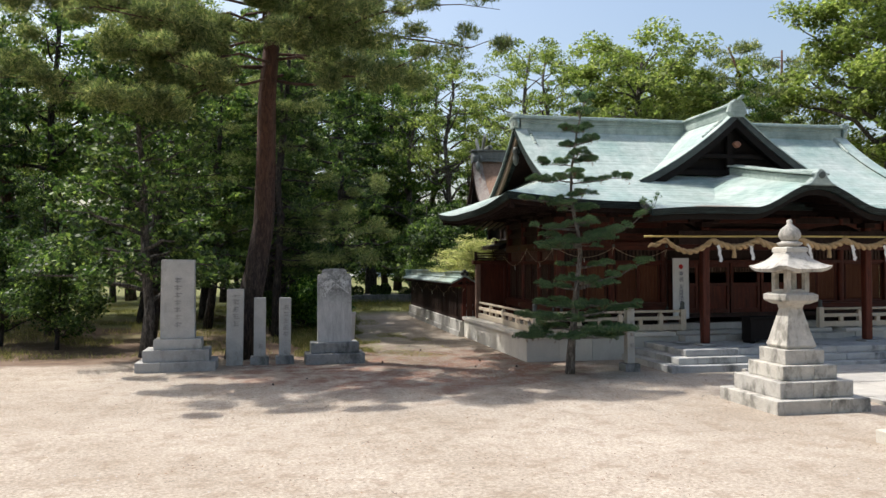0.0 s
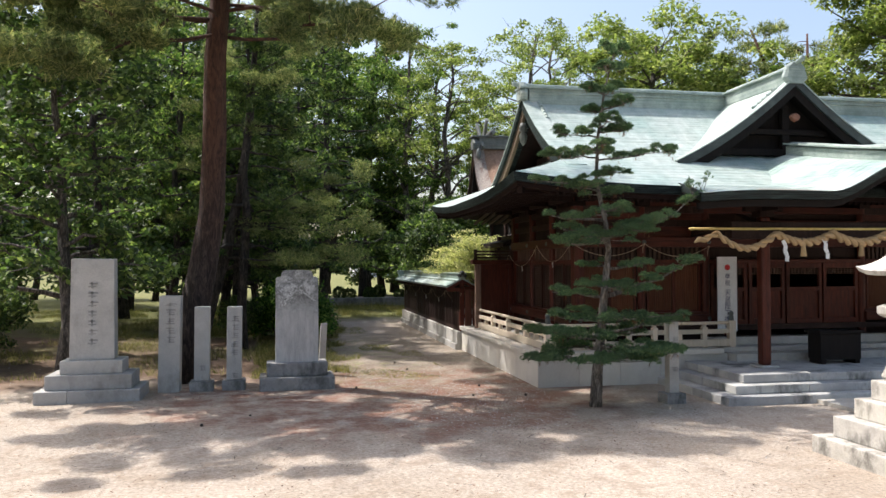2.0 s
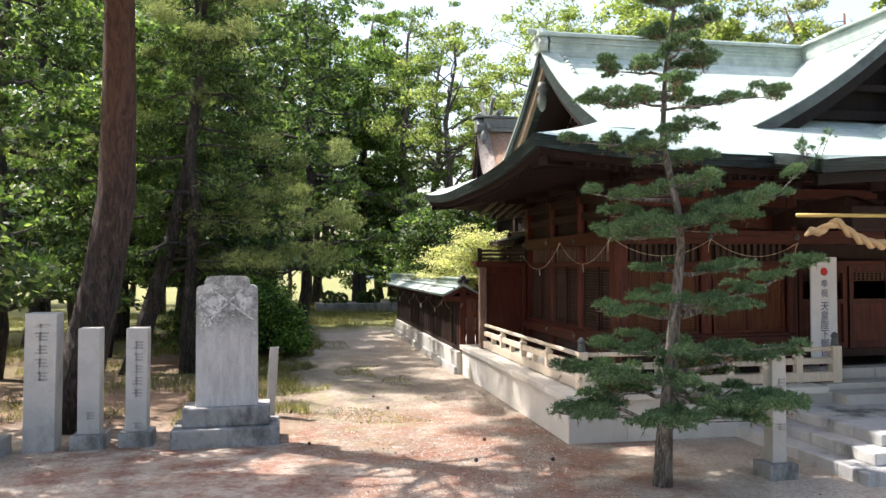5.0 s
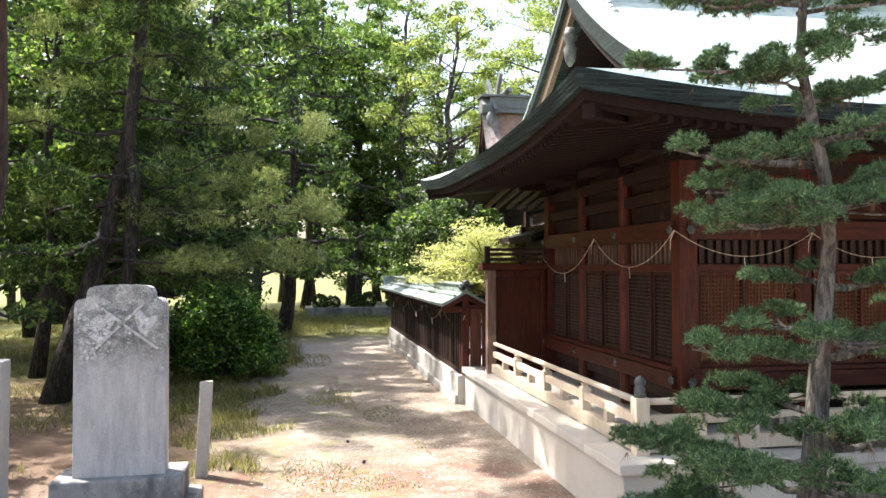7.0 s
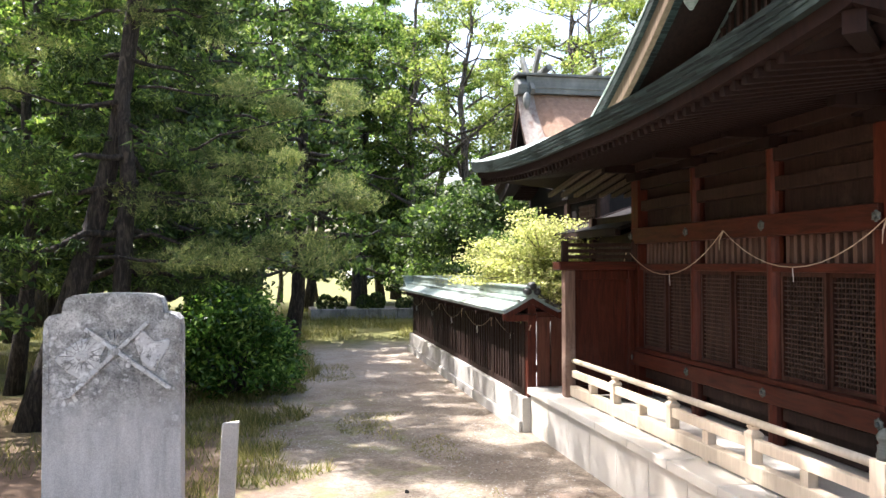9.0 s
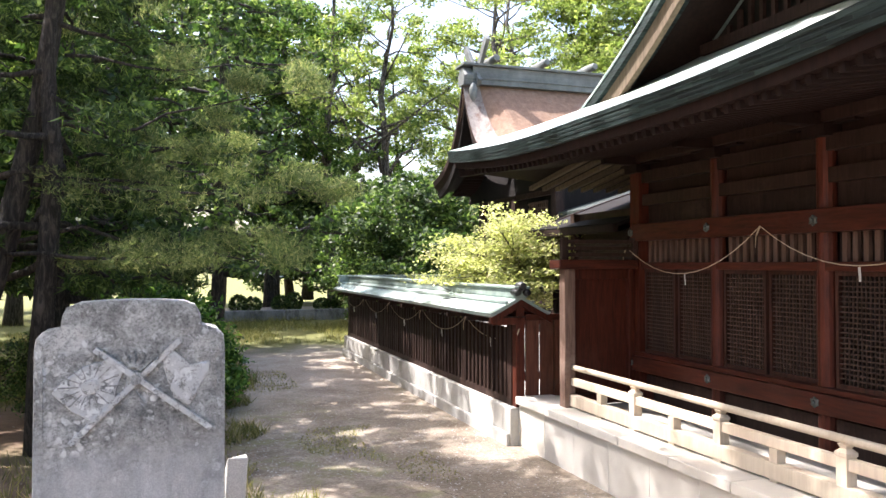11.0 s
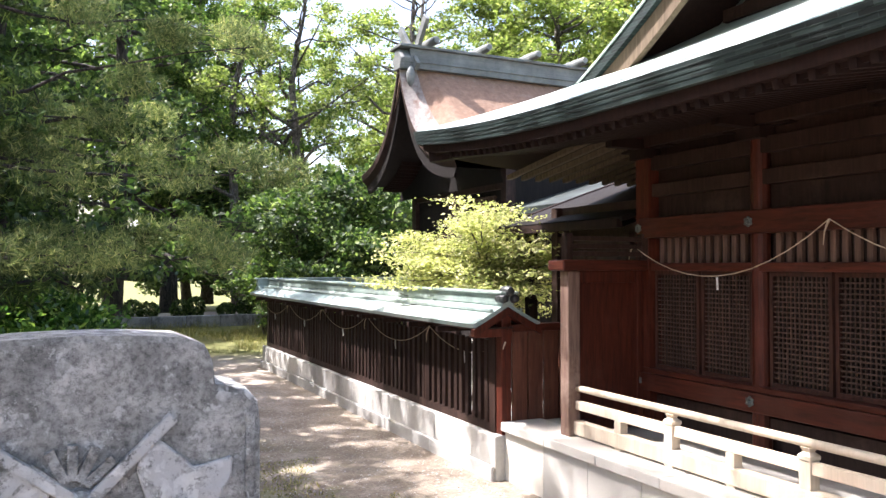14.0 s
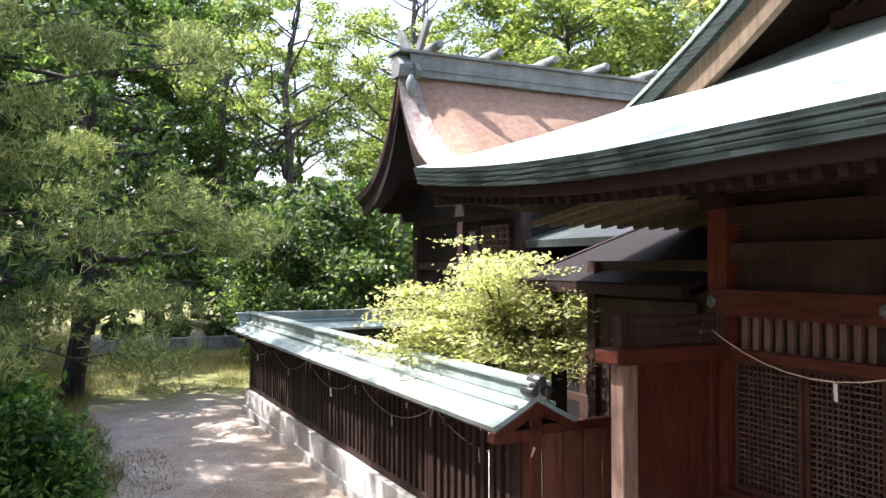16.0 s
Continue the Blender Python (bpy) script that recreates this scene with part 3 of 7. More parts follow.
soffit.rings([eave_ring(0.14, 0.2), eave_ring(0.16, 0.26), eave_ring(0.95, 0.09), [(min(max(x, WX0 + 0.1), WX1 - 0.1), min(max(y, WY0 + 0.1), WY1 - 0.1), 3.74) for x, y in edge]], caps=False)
part("soffit", soffit, SHADED_EAVE, roof, "boarded eave underside, its shade put into the colour")


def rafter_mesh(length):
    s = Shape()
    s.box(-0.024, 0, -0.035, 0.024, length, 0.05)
    return s.mesh("rafter", SHADED_EAVE)


raf = rafter_mesh(1.7)


def put(name, mesh, parent, m, label=""):
    """A piece on shared mesh data, at a pose in world metres."""
    ob = new(name, mesh)
    ob.parent = parent
    base = Vector((0, 0, 0))
    p = parent
    while p is not None:
        base += p.location
        p = p.parent
    ob.matrix_basis = Matrix.Translation(-base) @ m
    return tagged(ob, label)


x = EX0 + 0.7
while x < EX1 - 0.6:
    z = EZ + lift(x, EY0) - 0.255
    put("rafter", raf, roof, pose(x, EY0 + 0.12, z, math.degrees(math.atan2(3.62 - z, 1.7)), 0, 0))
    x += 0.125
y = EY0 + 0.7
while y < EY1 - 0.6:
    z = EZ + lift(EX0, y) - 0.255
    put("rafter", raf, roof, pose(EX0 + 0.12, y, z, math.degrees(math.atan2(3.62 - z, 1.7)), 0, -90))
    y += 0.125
hipr = Shape().box(-0.055, 0, -0.05, 0.055, 2.1, 0.07).mesh("hip_rafter", SHADED_EAVE)
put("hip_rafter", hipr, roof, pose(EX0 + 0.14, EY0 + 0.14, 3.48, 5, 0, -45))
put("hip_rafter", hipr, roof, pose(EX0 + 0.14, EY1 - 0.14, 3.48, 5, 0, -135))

# gable ends of the main roof
ZR = EZ + slope(RY - EY0)


def verge(x, inset, z_off, n=18, y_lo=1.0):
    """Points down both slopes of the gable at x."""
    out = []
    for i in range(-n, n + 1):
        d = (RY - EY0) - abs(i) / n * ((RY - EY0) - y_lo)
        y = RY + (1 if i > 0 else -1) * ((RY - EY0) - d)
        out.append((x + inset, y, EZ + slope(d) + z_off))
    return out


for gx, s, nm in ((GX0, 1, "west"), (GX1, -1, "east")):
    sh = Shape()
    sh.rings([verge(gx, -0.04 * s, 0.05), verge(gx, -0.04 * s, -0.10), verge(gx, 0.30 * s, -0.10), verge(gx, 0.30 * s, 0.05)], caps=False, close=False)
    part("verge_edge", sh, COPPER_EDGE, roof, "dark copper verge along the gable")
    part("verge_cap", Shape().sheet([verge(gx, 0.34 * s, 0.056), verge(gx, -0.055 * s, 0.056)]), COPPER, roof, "pale copper strip along the verge", thick=0.02)
    # one board in two tones: front slope shaded, back slope lit, by colour
    for half, low, bm_, lb in ((slice(0, 19), -0.34, SHADED_EAVE, "front-slope bargeboard darkened with shade in its colour"), (slice(18, 37), -0.34, BARGE, "weathered silver-brown bargeboard, back-slope light in its colour")):
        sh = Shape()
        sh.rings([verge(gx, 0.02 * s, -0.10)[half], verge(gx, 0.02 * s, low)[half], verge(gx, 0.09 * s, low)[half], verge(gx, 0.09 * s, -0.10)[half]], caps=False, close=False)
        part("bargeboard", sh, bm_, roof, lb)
    sh = Shape()
    sh.rings([verge(gx, -0.045 * s, 0.055)[:19], verge(gx, -0.035 * s, -0.22)[:19], verge(gx, 0.019 * s, -0.22)[:19]], caps=False, close=False)
    part("verge_skirt", sh, COPPER_EDGE, roof, "thick dark copper skirt along the front verge")
    sh = Shape()
    sh.rings([verge(gx, 0.09 * s, -0.10), verge(gx, 0.92 * s, -0.06)], caps=False, close=False)
    part("gable_soffit", sh, SHADED_EAVE, roof)
    # recessed gable wall: its near-black carries the overhang's shade
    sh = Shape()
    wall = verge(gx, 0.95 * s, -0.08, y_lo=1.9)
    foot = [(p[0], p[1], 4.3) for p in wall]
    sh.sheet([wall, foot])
    gab = part("gable_wall", sh, SHADE_BLACK, roof, "near-black gable wall, recess shade in its colour")
    for i in range(-9, 10):
        yy = RY + i * 0.17
        zt = EZ + slope((RY - EY0) - abs(yy - RY)) - 0.25
        if zt > 4.75:
            part("gable_slat", Shape().box(gx + 0.86 * s - 0.02, yy - 0.025, 4.72, gx + 0.86 * s + 0.02, yy + 0.025, min(zt, 5.4)), DARK_WOOD, roof)
    sh = Shape().box(gx + 0.82 * s - 0.05, RY - 1.42, 4.62, gx + 0.82 * s + 0.05, RY + 1.42, 4.74)
    part("gable_sill", sh, DARK_WOOD, roof)
    sh = Shape()
    sh.lathe([(0.02, -0.3), (0.07, -0.22), (0.09, -0.08), (0.05, 0.0), (0.10, 0.08), (0.06, 0.2)], 10, (gx + 0.0, RY, ZR - 0.75))
    part("gable_pendant", sh, METAL, roof, "grey metal gable pendant", smooth=True)

# ridge with its copper box, caps and end tiles
sh = Shape()
sh.box(GX0 + 0.1, RY - 0.16, ZR - 0.15, GX1 - 0.1, RY + 0.16, ZR + 0.20)
part("ridge_box", sh, COPPER_RIDGE, roof, "green copper ridge box", bevel=0.01)
sh = Shape()
sh.box(GX0 - 0.12, RY - 0.23, ZR + 0.20, GX1 + 0.12, RY + 0.23, ZR + 0.25)
sh.box(GX0 + 0.1, RY - 0.20, ZR + 0.10, GX1 - 0.1, RY + 0.20, ZR + 0.13)
sh.tube([(GX0 - 0.25, RY, ZR + 0.33), (GX0 + 0.3, RY, ZR + 0.29), (CX, RY, ZR + 0.28), (GX1 - 0.3, RY, ZR + 0.29), (GX1 + 0.25, RY, ZR + 0.33)], 0.055, 8)
part("ridge_cap", sh, COPPER_RIDGE, roof, "pale copper ridge cap", bevel=0.008)
for gx, s in ((GX0, 1), (GX1, -1)):
    sh = Shape()
    sh.rings([[(gx + s * dx, RY + w * 0.2, ZR - 0.05), (gx + s * dx, RY + w * 0.26, ZR + 0.1), (gx + s * dx, RY + w * 0.1, ZR + 0.36), (gx + s * dx, RY - w * 0.1, ZR + 0.36), (gx + s * dx, RY - w * 0.26, ZR + 0.1), (gx + s * dx, RY - w * 0.2, ZR - 0.05)] for dx, w in ((0.05, 0.9), (-0.02, 1.0), (-0.1, 0.8))])
    part("ridge_end", sh, COPPER_RIDGE, roof, "copper ridge-end ornament", bevel=0.012)
    for dy in (-1, 1):
        sh = Shape()
        for k in range(6):
            d = (RY - EY0) - 0.15 - k * 0.1
            sh.tube([(gx + s * 0.32, RY + dy * ((RY - EY0) - d), EZ + slope(d) + 0.03), (gx + s * 0.32, RY + dy * ((RY - EY0) - d + 0.1), EZ + slope(d - 0.1) + 0.05)], 0.055 - k * 0.003, 8)
        part("descending_ridge", sh, COPPER_RIDGE, roof)

# front dormer gable
DP, DF = 5.97, 17.58


def dorm_z(w):
    return DP - (0.90 * w - 0.085 * w * w)


def main_y(z):
    """Where the front slope reaches the height z."""
    lo, hi = 0.0, 6.0
    for _ in range(40):
        mid = (lo + hi) / 2
        lo, hi = (mid, hi) if slope(mid) < z - EZ else (lo, mid)
    return EY0 + lo


dormer = Shape()
WD = 2.62
for s in (-1, 1):
    grid = []
    for w in rows_of(WD):
        z = dorm_z(w) + 0.006 * (1 - ((WD - w) / 0.16) % 1.0)
        yb = min(main_y(dorm_z(w)) + 0.12, RY)
        yb = max(yb, DF + 0.02)
        grid.append([(CX + s * w, DF + (yb - DF) * i / 8, z) for i in range(9)])
    dormer.sheet(grid if s < 0 else [list(reversed(r)) for r in grid])
dorm = part("dormer_gable", dormer, COPPER, hall, "copper-clad triangular dormer gable")


def dorm_line(y, off, n=14, cut=0.0):
    return [(CX + (WD - cut) * i / n, y, dorm_z(abs((WD - cut) * i / n)) + off) for i in range(-n, n + 1)]


sh = Shape()
sh.rings([dorm_line(DF + 0.15, 0.03), dorm_line(DF - 0.03, 0.03), dorm_line(DF - 0.03, -0.15), dorm_line(DF + 0.15, -0.15)], caps=False, close=False)
part("dormer_edge", sh, COPPER_DARK, dorm, "dark grey copper dormer edge")
part("dormer_cap", Shape().sheet([dorm_line(DF + 0.2, 0.034), dorm_line(DF - 0.05, 0.034)]), COPPER, dorm, thick=0.02)
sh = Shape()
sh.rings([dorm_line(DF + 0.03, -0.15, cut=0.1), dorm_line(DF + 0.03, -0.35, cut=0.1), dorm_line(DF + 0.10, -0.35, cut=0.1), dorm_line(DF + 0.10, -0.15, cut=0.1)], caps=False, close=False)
part("dormer_bargeboard", sh, SHADE_BLACK, dorm)
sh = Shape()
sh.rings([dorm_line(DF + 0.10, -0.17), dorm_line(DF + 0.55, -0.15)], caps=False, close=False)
part("dormer_soffit", sh, SHADE_BLACK, dorm)
# the dormer recess is coloured as deep shade
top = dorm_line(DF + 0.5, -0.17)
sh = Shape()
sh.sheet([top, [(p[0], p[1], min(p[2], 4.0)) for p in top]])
part("dormer_wall", sh, SHADE_BLACK, dorm, "near-black dormer wall coloured as deep shade")
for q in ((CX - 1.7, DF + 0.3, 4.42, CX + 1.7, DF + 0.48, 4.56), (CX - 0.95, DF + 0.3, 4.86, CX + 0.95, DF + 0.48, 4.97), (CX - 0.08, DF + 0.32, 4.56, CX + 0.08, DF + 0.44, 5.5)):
    part("dormer_beam", Shape().box(*q), SHADE_BLACK, dorm, bevel=0.01)
sh = Shape()
sh.rings([[(CX + r * math.cos(a) * (1.0 if math.sin(a) < 0 else 1.2), y, 5.17 + r * math.sin(a) * 0.9) for a in [2 * math.pi * k / 16 for k in range(16)]] for r, y in ((0.07, DF - 0.03), (0.095, DF + 0.01), (0.095, DF + 0.05))])
part("dormer_pendant", sh, GILT, dorm, "reddish carved gable pendant", bevel=0.006)
sh = Shape()
sh.box(CX - 0.13, DF + 0.02, DP - 0.1, CX + 0.13, RY - 0.1, DP + 0.17)
part("dormer_ridge", sh, COPPER_RIDGE, dorm, bevel=0.01)
sh = Shape()
sh.box(CX - 0.19, DF - 0.08, DP + 0.17, CX + 0.19, RY - 0.1, DP + 0.21)
sh.tube([(CX, DF - 0.28, DP + 0.36), (CX, DF, DP + 0.28), (CX, DF + 0.6, DP + 0.25), (CX, RY - 0.1, DP + 0.25)], 0.05, 8)
part("dormer_ridge_cap", sh, COPPER_RIDGE, dorm, bevel=0.008)
sh = Shape()
sh.rings([[(CX + w * 0.16, y, DP - 0.12), (CX + w * 0.28, y, DP + 0.0), (CX + w * 0.2, y, DP + 0.24), (CX + w * 0.08, y, DP + 0.33), (CX - w * 0.08, y, DP + 0.33), (CX - w * 0.2, y, DP + 0.24), (CX - w * 0.28, y, DP + 0.0), (CX - w * 0.16, y, DP - 0.12)] for y, w in ((DF + 0.06, 1.0), (DF - 0.02, 1.0), (DF - 0.07, 0.75))])
part("dormer_end_tile", sh, COPPER_RIDGE, dorm, bevel=0.012)
for s in (-1, 1):
    sh = Shape()
    for k in range(5):
        w = 0.22 + k * 0.11
        sh.tube([(CX + s * w, DF + 0.28, dorm_z(w) + 0.03), (CX + s * (w + 0.11), DF + 0.28, dorm_z(w + 0.11) + 0.05)], 0.05, 8)
    part("dormer_scroll", sh, COPPER_RIDGE, dorm)

# porch roof with its bowed gable
KX0, KX1, KF, KW = 7.6, 15.2, 14.5, 1.5


def bow(x):
    u = abs(x - CX) / KW
    if u >= 1:
        return 0.0
    return 0.54 * (0.5 + 0.5 * math.cos(math.pi * u)) ** 0.9


def porch_z(x, y):
    e = min(1.0, max(0.0, 1 - min(x - KX0, KX1 - x) / 1.2))
    return 3.35 + 0.135 * (y - KF) + 0.012 * (y - KF) ** 2 + bow(x) - 0.06 * e * e * max(0.0, 1 - (y - KF) / 1.2)


def porch_x(i, n, y):
    """Points across the porch roof, which narrows a little towards the wall."""
    inset = 0.34 * min(y - KF, 1.8)
    return KX0 + inset + (KX1 - KX0 - 2 * inset) * i / n


porch_roof = Shape()
grid = []
NX = 72
for d in rows_of(3.1):
    y = KF + d
    grid.append([(porch_x(i, NX, y), y, porch_z(porch_x(i, NX, y), y) + course(d)) for i in range(NX + 1)])
porch_roof.sheet(grid)
porch = part("porch_roof", porch_roof, COPPER, hall, "copper porch roof with a bowed gable front")


def porch_line(y, off, x0=KX0, x1=KX1, n=64):
    return [(x0 + (x1 - x0) * i / n, y, porch_z(x0 + (x1 - x0) * i / n, KF) + off) for i in range(n + 1)]


for k in range(3):
    sh = Shape()
    sh.rings([porch_line(KF + 0.2, 0.008 - k * 0.046), porch_line(KF - 0.02 + k * 0.015, 0.008 - k * 0.046), porch_line(KF - 0.01 + k * 0.015, -0.036 - k * 0.046), porch_line(KF + 0.2, -0.036 - k * 0.046)], caps=False, close=False)
    part("porch_edge", sh, COPPER_EDGE, porch, "dark layered copper edge")
for k in (0, 1):
    sh = Shape()
    sh.rings([[(porch_x(k, 1, y) + a, y, porch_z(porch_x(k, 1, y), y) + b) for a, b in ((-0.02, 0.008), (0.02, 0.008), (0.02, -0.13), (-0.02, -0.13))] for y in (KF - 0.02, KF + 0.4, KF + 0.8, KF + 1.2, KF + 1.6, KF + 2.1)])
    part("porch_side_edge", sh, COPPER_EDGE, porch)
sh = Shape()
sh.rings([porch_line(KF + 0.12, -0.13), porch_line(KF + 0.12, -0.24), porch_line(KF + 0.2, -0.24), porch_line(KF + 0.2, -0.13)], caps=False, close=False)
part("porch_bargeboard", sh, SHADE_BLACK, porch)
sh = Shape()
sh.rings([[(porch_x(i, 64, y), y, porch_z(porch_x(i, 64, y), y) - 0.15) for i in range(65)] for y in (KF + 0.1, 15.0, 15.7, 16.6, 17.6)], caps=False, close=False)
part("porch_soffit", sh, SHADED_EAVE, porch)
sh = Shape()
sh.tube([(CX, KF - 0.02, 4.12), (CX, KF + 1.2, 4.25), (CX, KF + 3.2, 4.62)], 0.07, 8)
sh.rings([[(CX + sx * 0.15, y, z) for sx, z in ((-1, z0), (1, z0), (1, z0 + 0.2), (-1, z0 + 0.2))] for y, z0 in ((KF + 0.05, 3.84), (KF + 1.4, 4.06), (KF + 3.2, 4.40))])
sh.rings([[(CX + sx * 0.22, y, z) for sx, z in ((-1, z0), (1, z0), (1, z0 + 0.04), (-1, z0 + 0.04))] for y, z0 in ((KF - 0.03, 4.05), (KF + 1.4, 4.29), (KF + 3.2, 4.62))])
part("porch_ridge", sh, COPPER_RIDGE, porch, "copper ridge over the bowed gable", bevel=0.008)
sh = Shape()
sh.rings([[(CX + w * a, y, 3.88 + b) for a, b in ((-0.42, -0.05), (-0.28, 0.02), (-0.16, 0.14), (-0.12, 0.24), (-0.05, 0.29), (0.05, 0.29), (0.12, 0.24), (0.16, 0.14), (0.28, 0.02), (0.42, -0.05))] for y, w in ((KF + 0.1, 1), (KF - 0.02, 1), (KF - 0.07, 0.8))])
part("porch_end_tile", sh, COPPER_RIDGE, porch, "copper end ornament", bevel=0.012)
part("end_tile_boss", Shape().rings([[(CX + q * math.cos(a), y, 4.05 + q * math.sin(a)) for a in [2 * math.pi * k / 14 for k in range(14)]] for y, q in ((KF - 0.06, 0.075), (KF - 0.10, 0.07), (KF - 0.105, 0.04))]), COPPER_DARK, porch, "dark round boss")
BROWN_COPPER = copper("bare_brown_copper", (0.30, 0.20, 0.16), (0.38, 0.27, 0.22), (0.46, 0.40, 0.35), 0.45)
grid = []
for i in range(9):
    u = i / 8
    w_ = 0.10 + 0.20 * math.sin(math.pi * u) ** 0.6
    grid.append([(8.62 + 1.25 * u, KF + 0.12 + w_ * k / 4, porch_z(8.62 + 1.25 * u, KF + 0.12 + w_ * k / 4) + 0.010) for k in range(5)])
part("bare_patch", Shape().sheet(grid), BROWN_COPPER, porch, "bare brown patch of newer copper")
raf2 = Shape().box(-0.03, 0, -0.04, 0.03, 2.0, 0.04).mesh("rafter", SHADED_EAVE)
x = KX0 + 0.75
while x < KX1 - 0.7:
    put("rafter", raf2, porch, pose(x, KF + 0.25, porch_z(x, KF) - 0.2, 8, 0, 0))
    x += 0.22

# walls: posts, beams, panels
posts_x = [WX0, 8.2, 9.6, 13.2, 14.6, WX1]
posts_y = [WY0, 19.46, 20.88, WY1]
post_mesh = Shape().lathe([(0.08, 0), (0.083, 0.02), (0.083, 2.95), (0.076, 3.0)], 14).mesh("post", RED_WOOD)
corner_mesh = Shape().box(-0.095, -0.095, 0, 0.095, 0.095, 3.0).mesh("post", RED_WOOD)
for x in posts_x:
    put("post", corner_mesh if x in (WX0, WX1) else post_mesh, hall, pose(x, WY0, PZ))
    put("post", corner_mesh if x in (WX0, WX1) else post_mesh, hall, pose(x, WY1, PZ))
for y in posts_y[1:3]:
    put("post", post_mesh, hall, pose(WX0, y, PZ))
    put("post", post_mesh, hall, pose(WX1, y, PZ))


def beam(x0, y0, x1, y1, z0, z1, half, material=RED_WOOD_H, name="beam"):
    s = Shape()
    if abs(x1 - x0) > abs(y1 - y0):
        s.box(x0, y0 - half, z0, x1, y0 + half, z1)
    else:
        s.box(x0 - half, y0, z0, x0 + half, y1, z1)
    return part(name, s, material, hall, bevel=0.008)


sides = ((WX0, WY0, WX0, WY1), (WX1, WY0, WX1, WY1))
fronts = ((WX0, WY0, 9.6, WY0), (13.2, WY0, WX1, WY0), (WX0, WY1, WX1, WY1))
for x0, y0, x1, y1 in sides + fronts:
    beam(x0, y0, x1, y1, 1.00, 1.17, 0.15)
    beam(x0, y0, x1, y1, 1.17, 1.22, 0.11)
    beam(x0, y0, x1, y1, 2.20, 2.28, 0.07)
    beam(x0, y0, x1, y1, 2.53, 2.73, 0.14)
    # the upper beams take the dark wood so it holds the eave shade
    beam(x0, y0, x1, y1, 2.95, 3.08, 0.05, DARK_WOOD)
    beam(x0, y0, x1, y1, 3.22, 3.36, 0.06, DARK_WOOD)
    beam(x0, y0, x1, y1, 3.46, 3.62, 0.11, DARK_WOOD)
for z0, z1, h in ((2.53, 2.73, 0.14), (2.95, 3.08, 0.08), (3.22, 3.36, 0.09), (3.46, 3.62, 0.11), (2.2, 2.28, 0.07)):
    beam(9.6, WY0, 13.2, WY0, z0, z1, h)

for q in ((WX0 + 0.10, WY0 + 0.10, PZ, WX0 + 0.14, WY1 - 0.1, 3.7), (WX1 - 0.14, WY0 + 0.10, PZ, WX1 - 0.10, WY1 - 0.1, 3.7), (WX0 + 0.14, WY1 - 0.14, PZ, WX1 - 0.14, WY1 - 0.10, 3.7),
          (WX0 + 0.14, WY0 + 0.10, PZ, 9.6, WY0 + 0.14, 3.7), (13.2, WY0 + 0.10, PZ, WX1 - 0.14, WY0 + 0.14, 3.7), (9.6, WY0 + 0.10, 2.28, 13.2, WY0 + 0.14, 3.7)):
    part("inner_wall", Shape().box(*q), HALL_SHADE, hall)
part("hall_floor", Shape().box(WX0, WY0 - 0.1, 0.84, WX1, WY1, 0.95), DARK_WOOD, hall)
part("hall_ceiling", Shape().box(WX0 + 0.15, WY0 + 0.15, 3.62, WX1 - 0.15, WY1 - 0.15, 3.66), HALL_SHADE, hall)


def bay_frame(x0, y0, x1, y1):
    """Origin and directions of a bay: along it and outwards."""
    a = Vector((x1 - x0, y1 - y0, 0))
    ln = a.length
    a.normalize()
    out = Vector((a.y, -a.x, 0))
    m = Matrix((((a.x, out.x, 0, x0), (a.y, out.y, 0, y0), (0, 0, 1, 0), (0, 0, 0, 1))))
    return m, ln


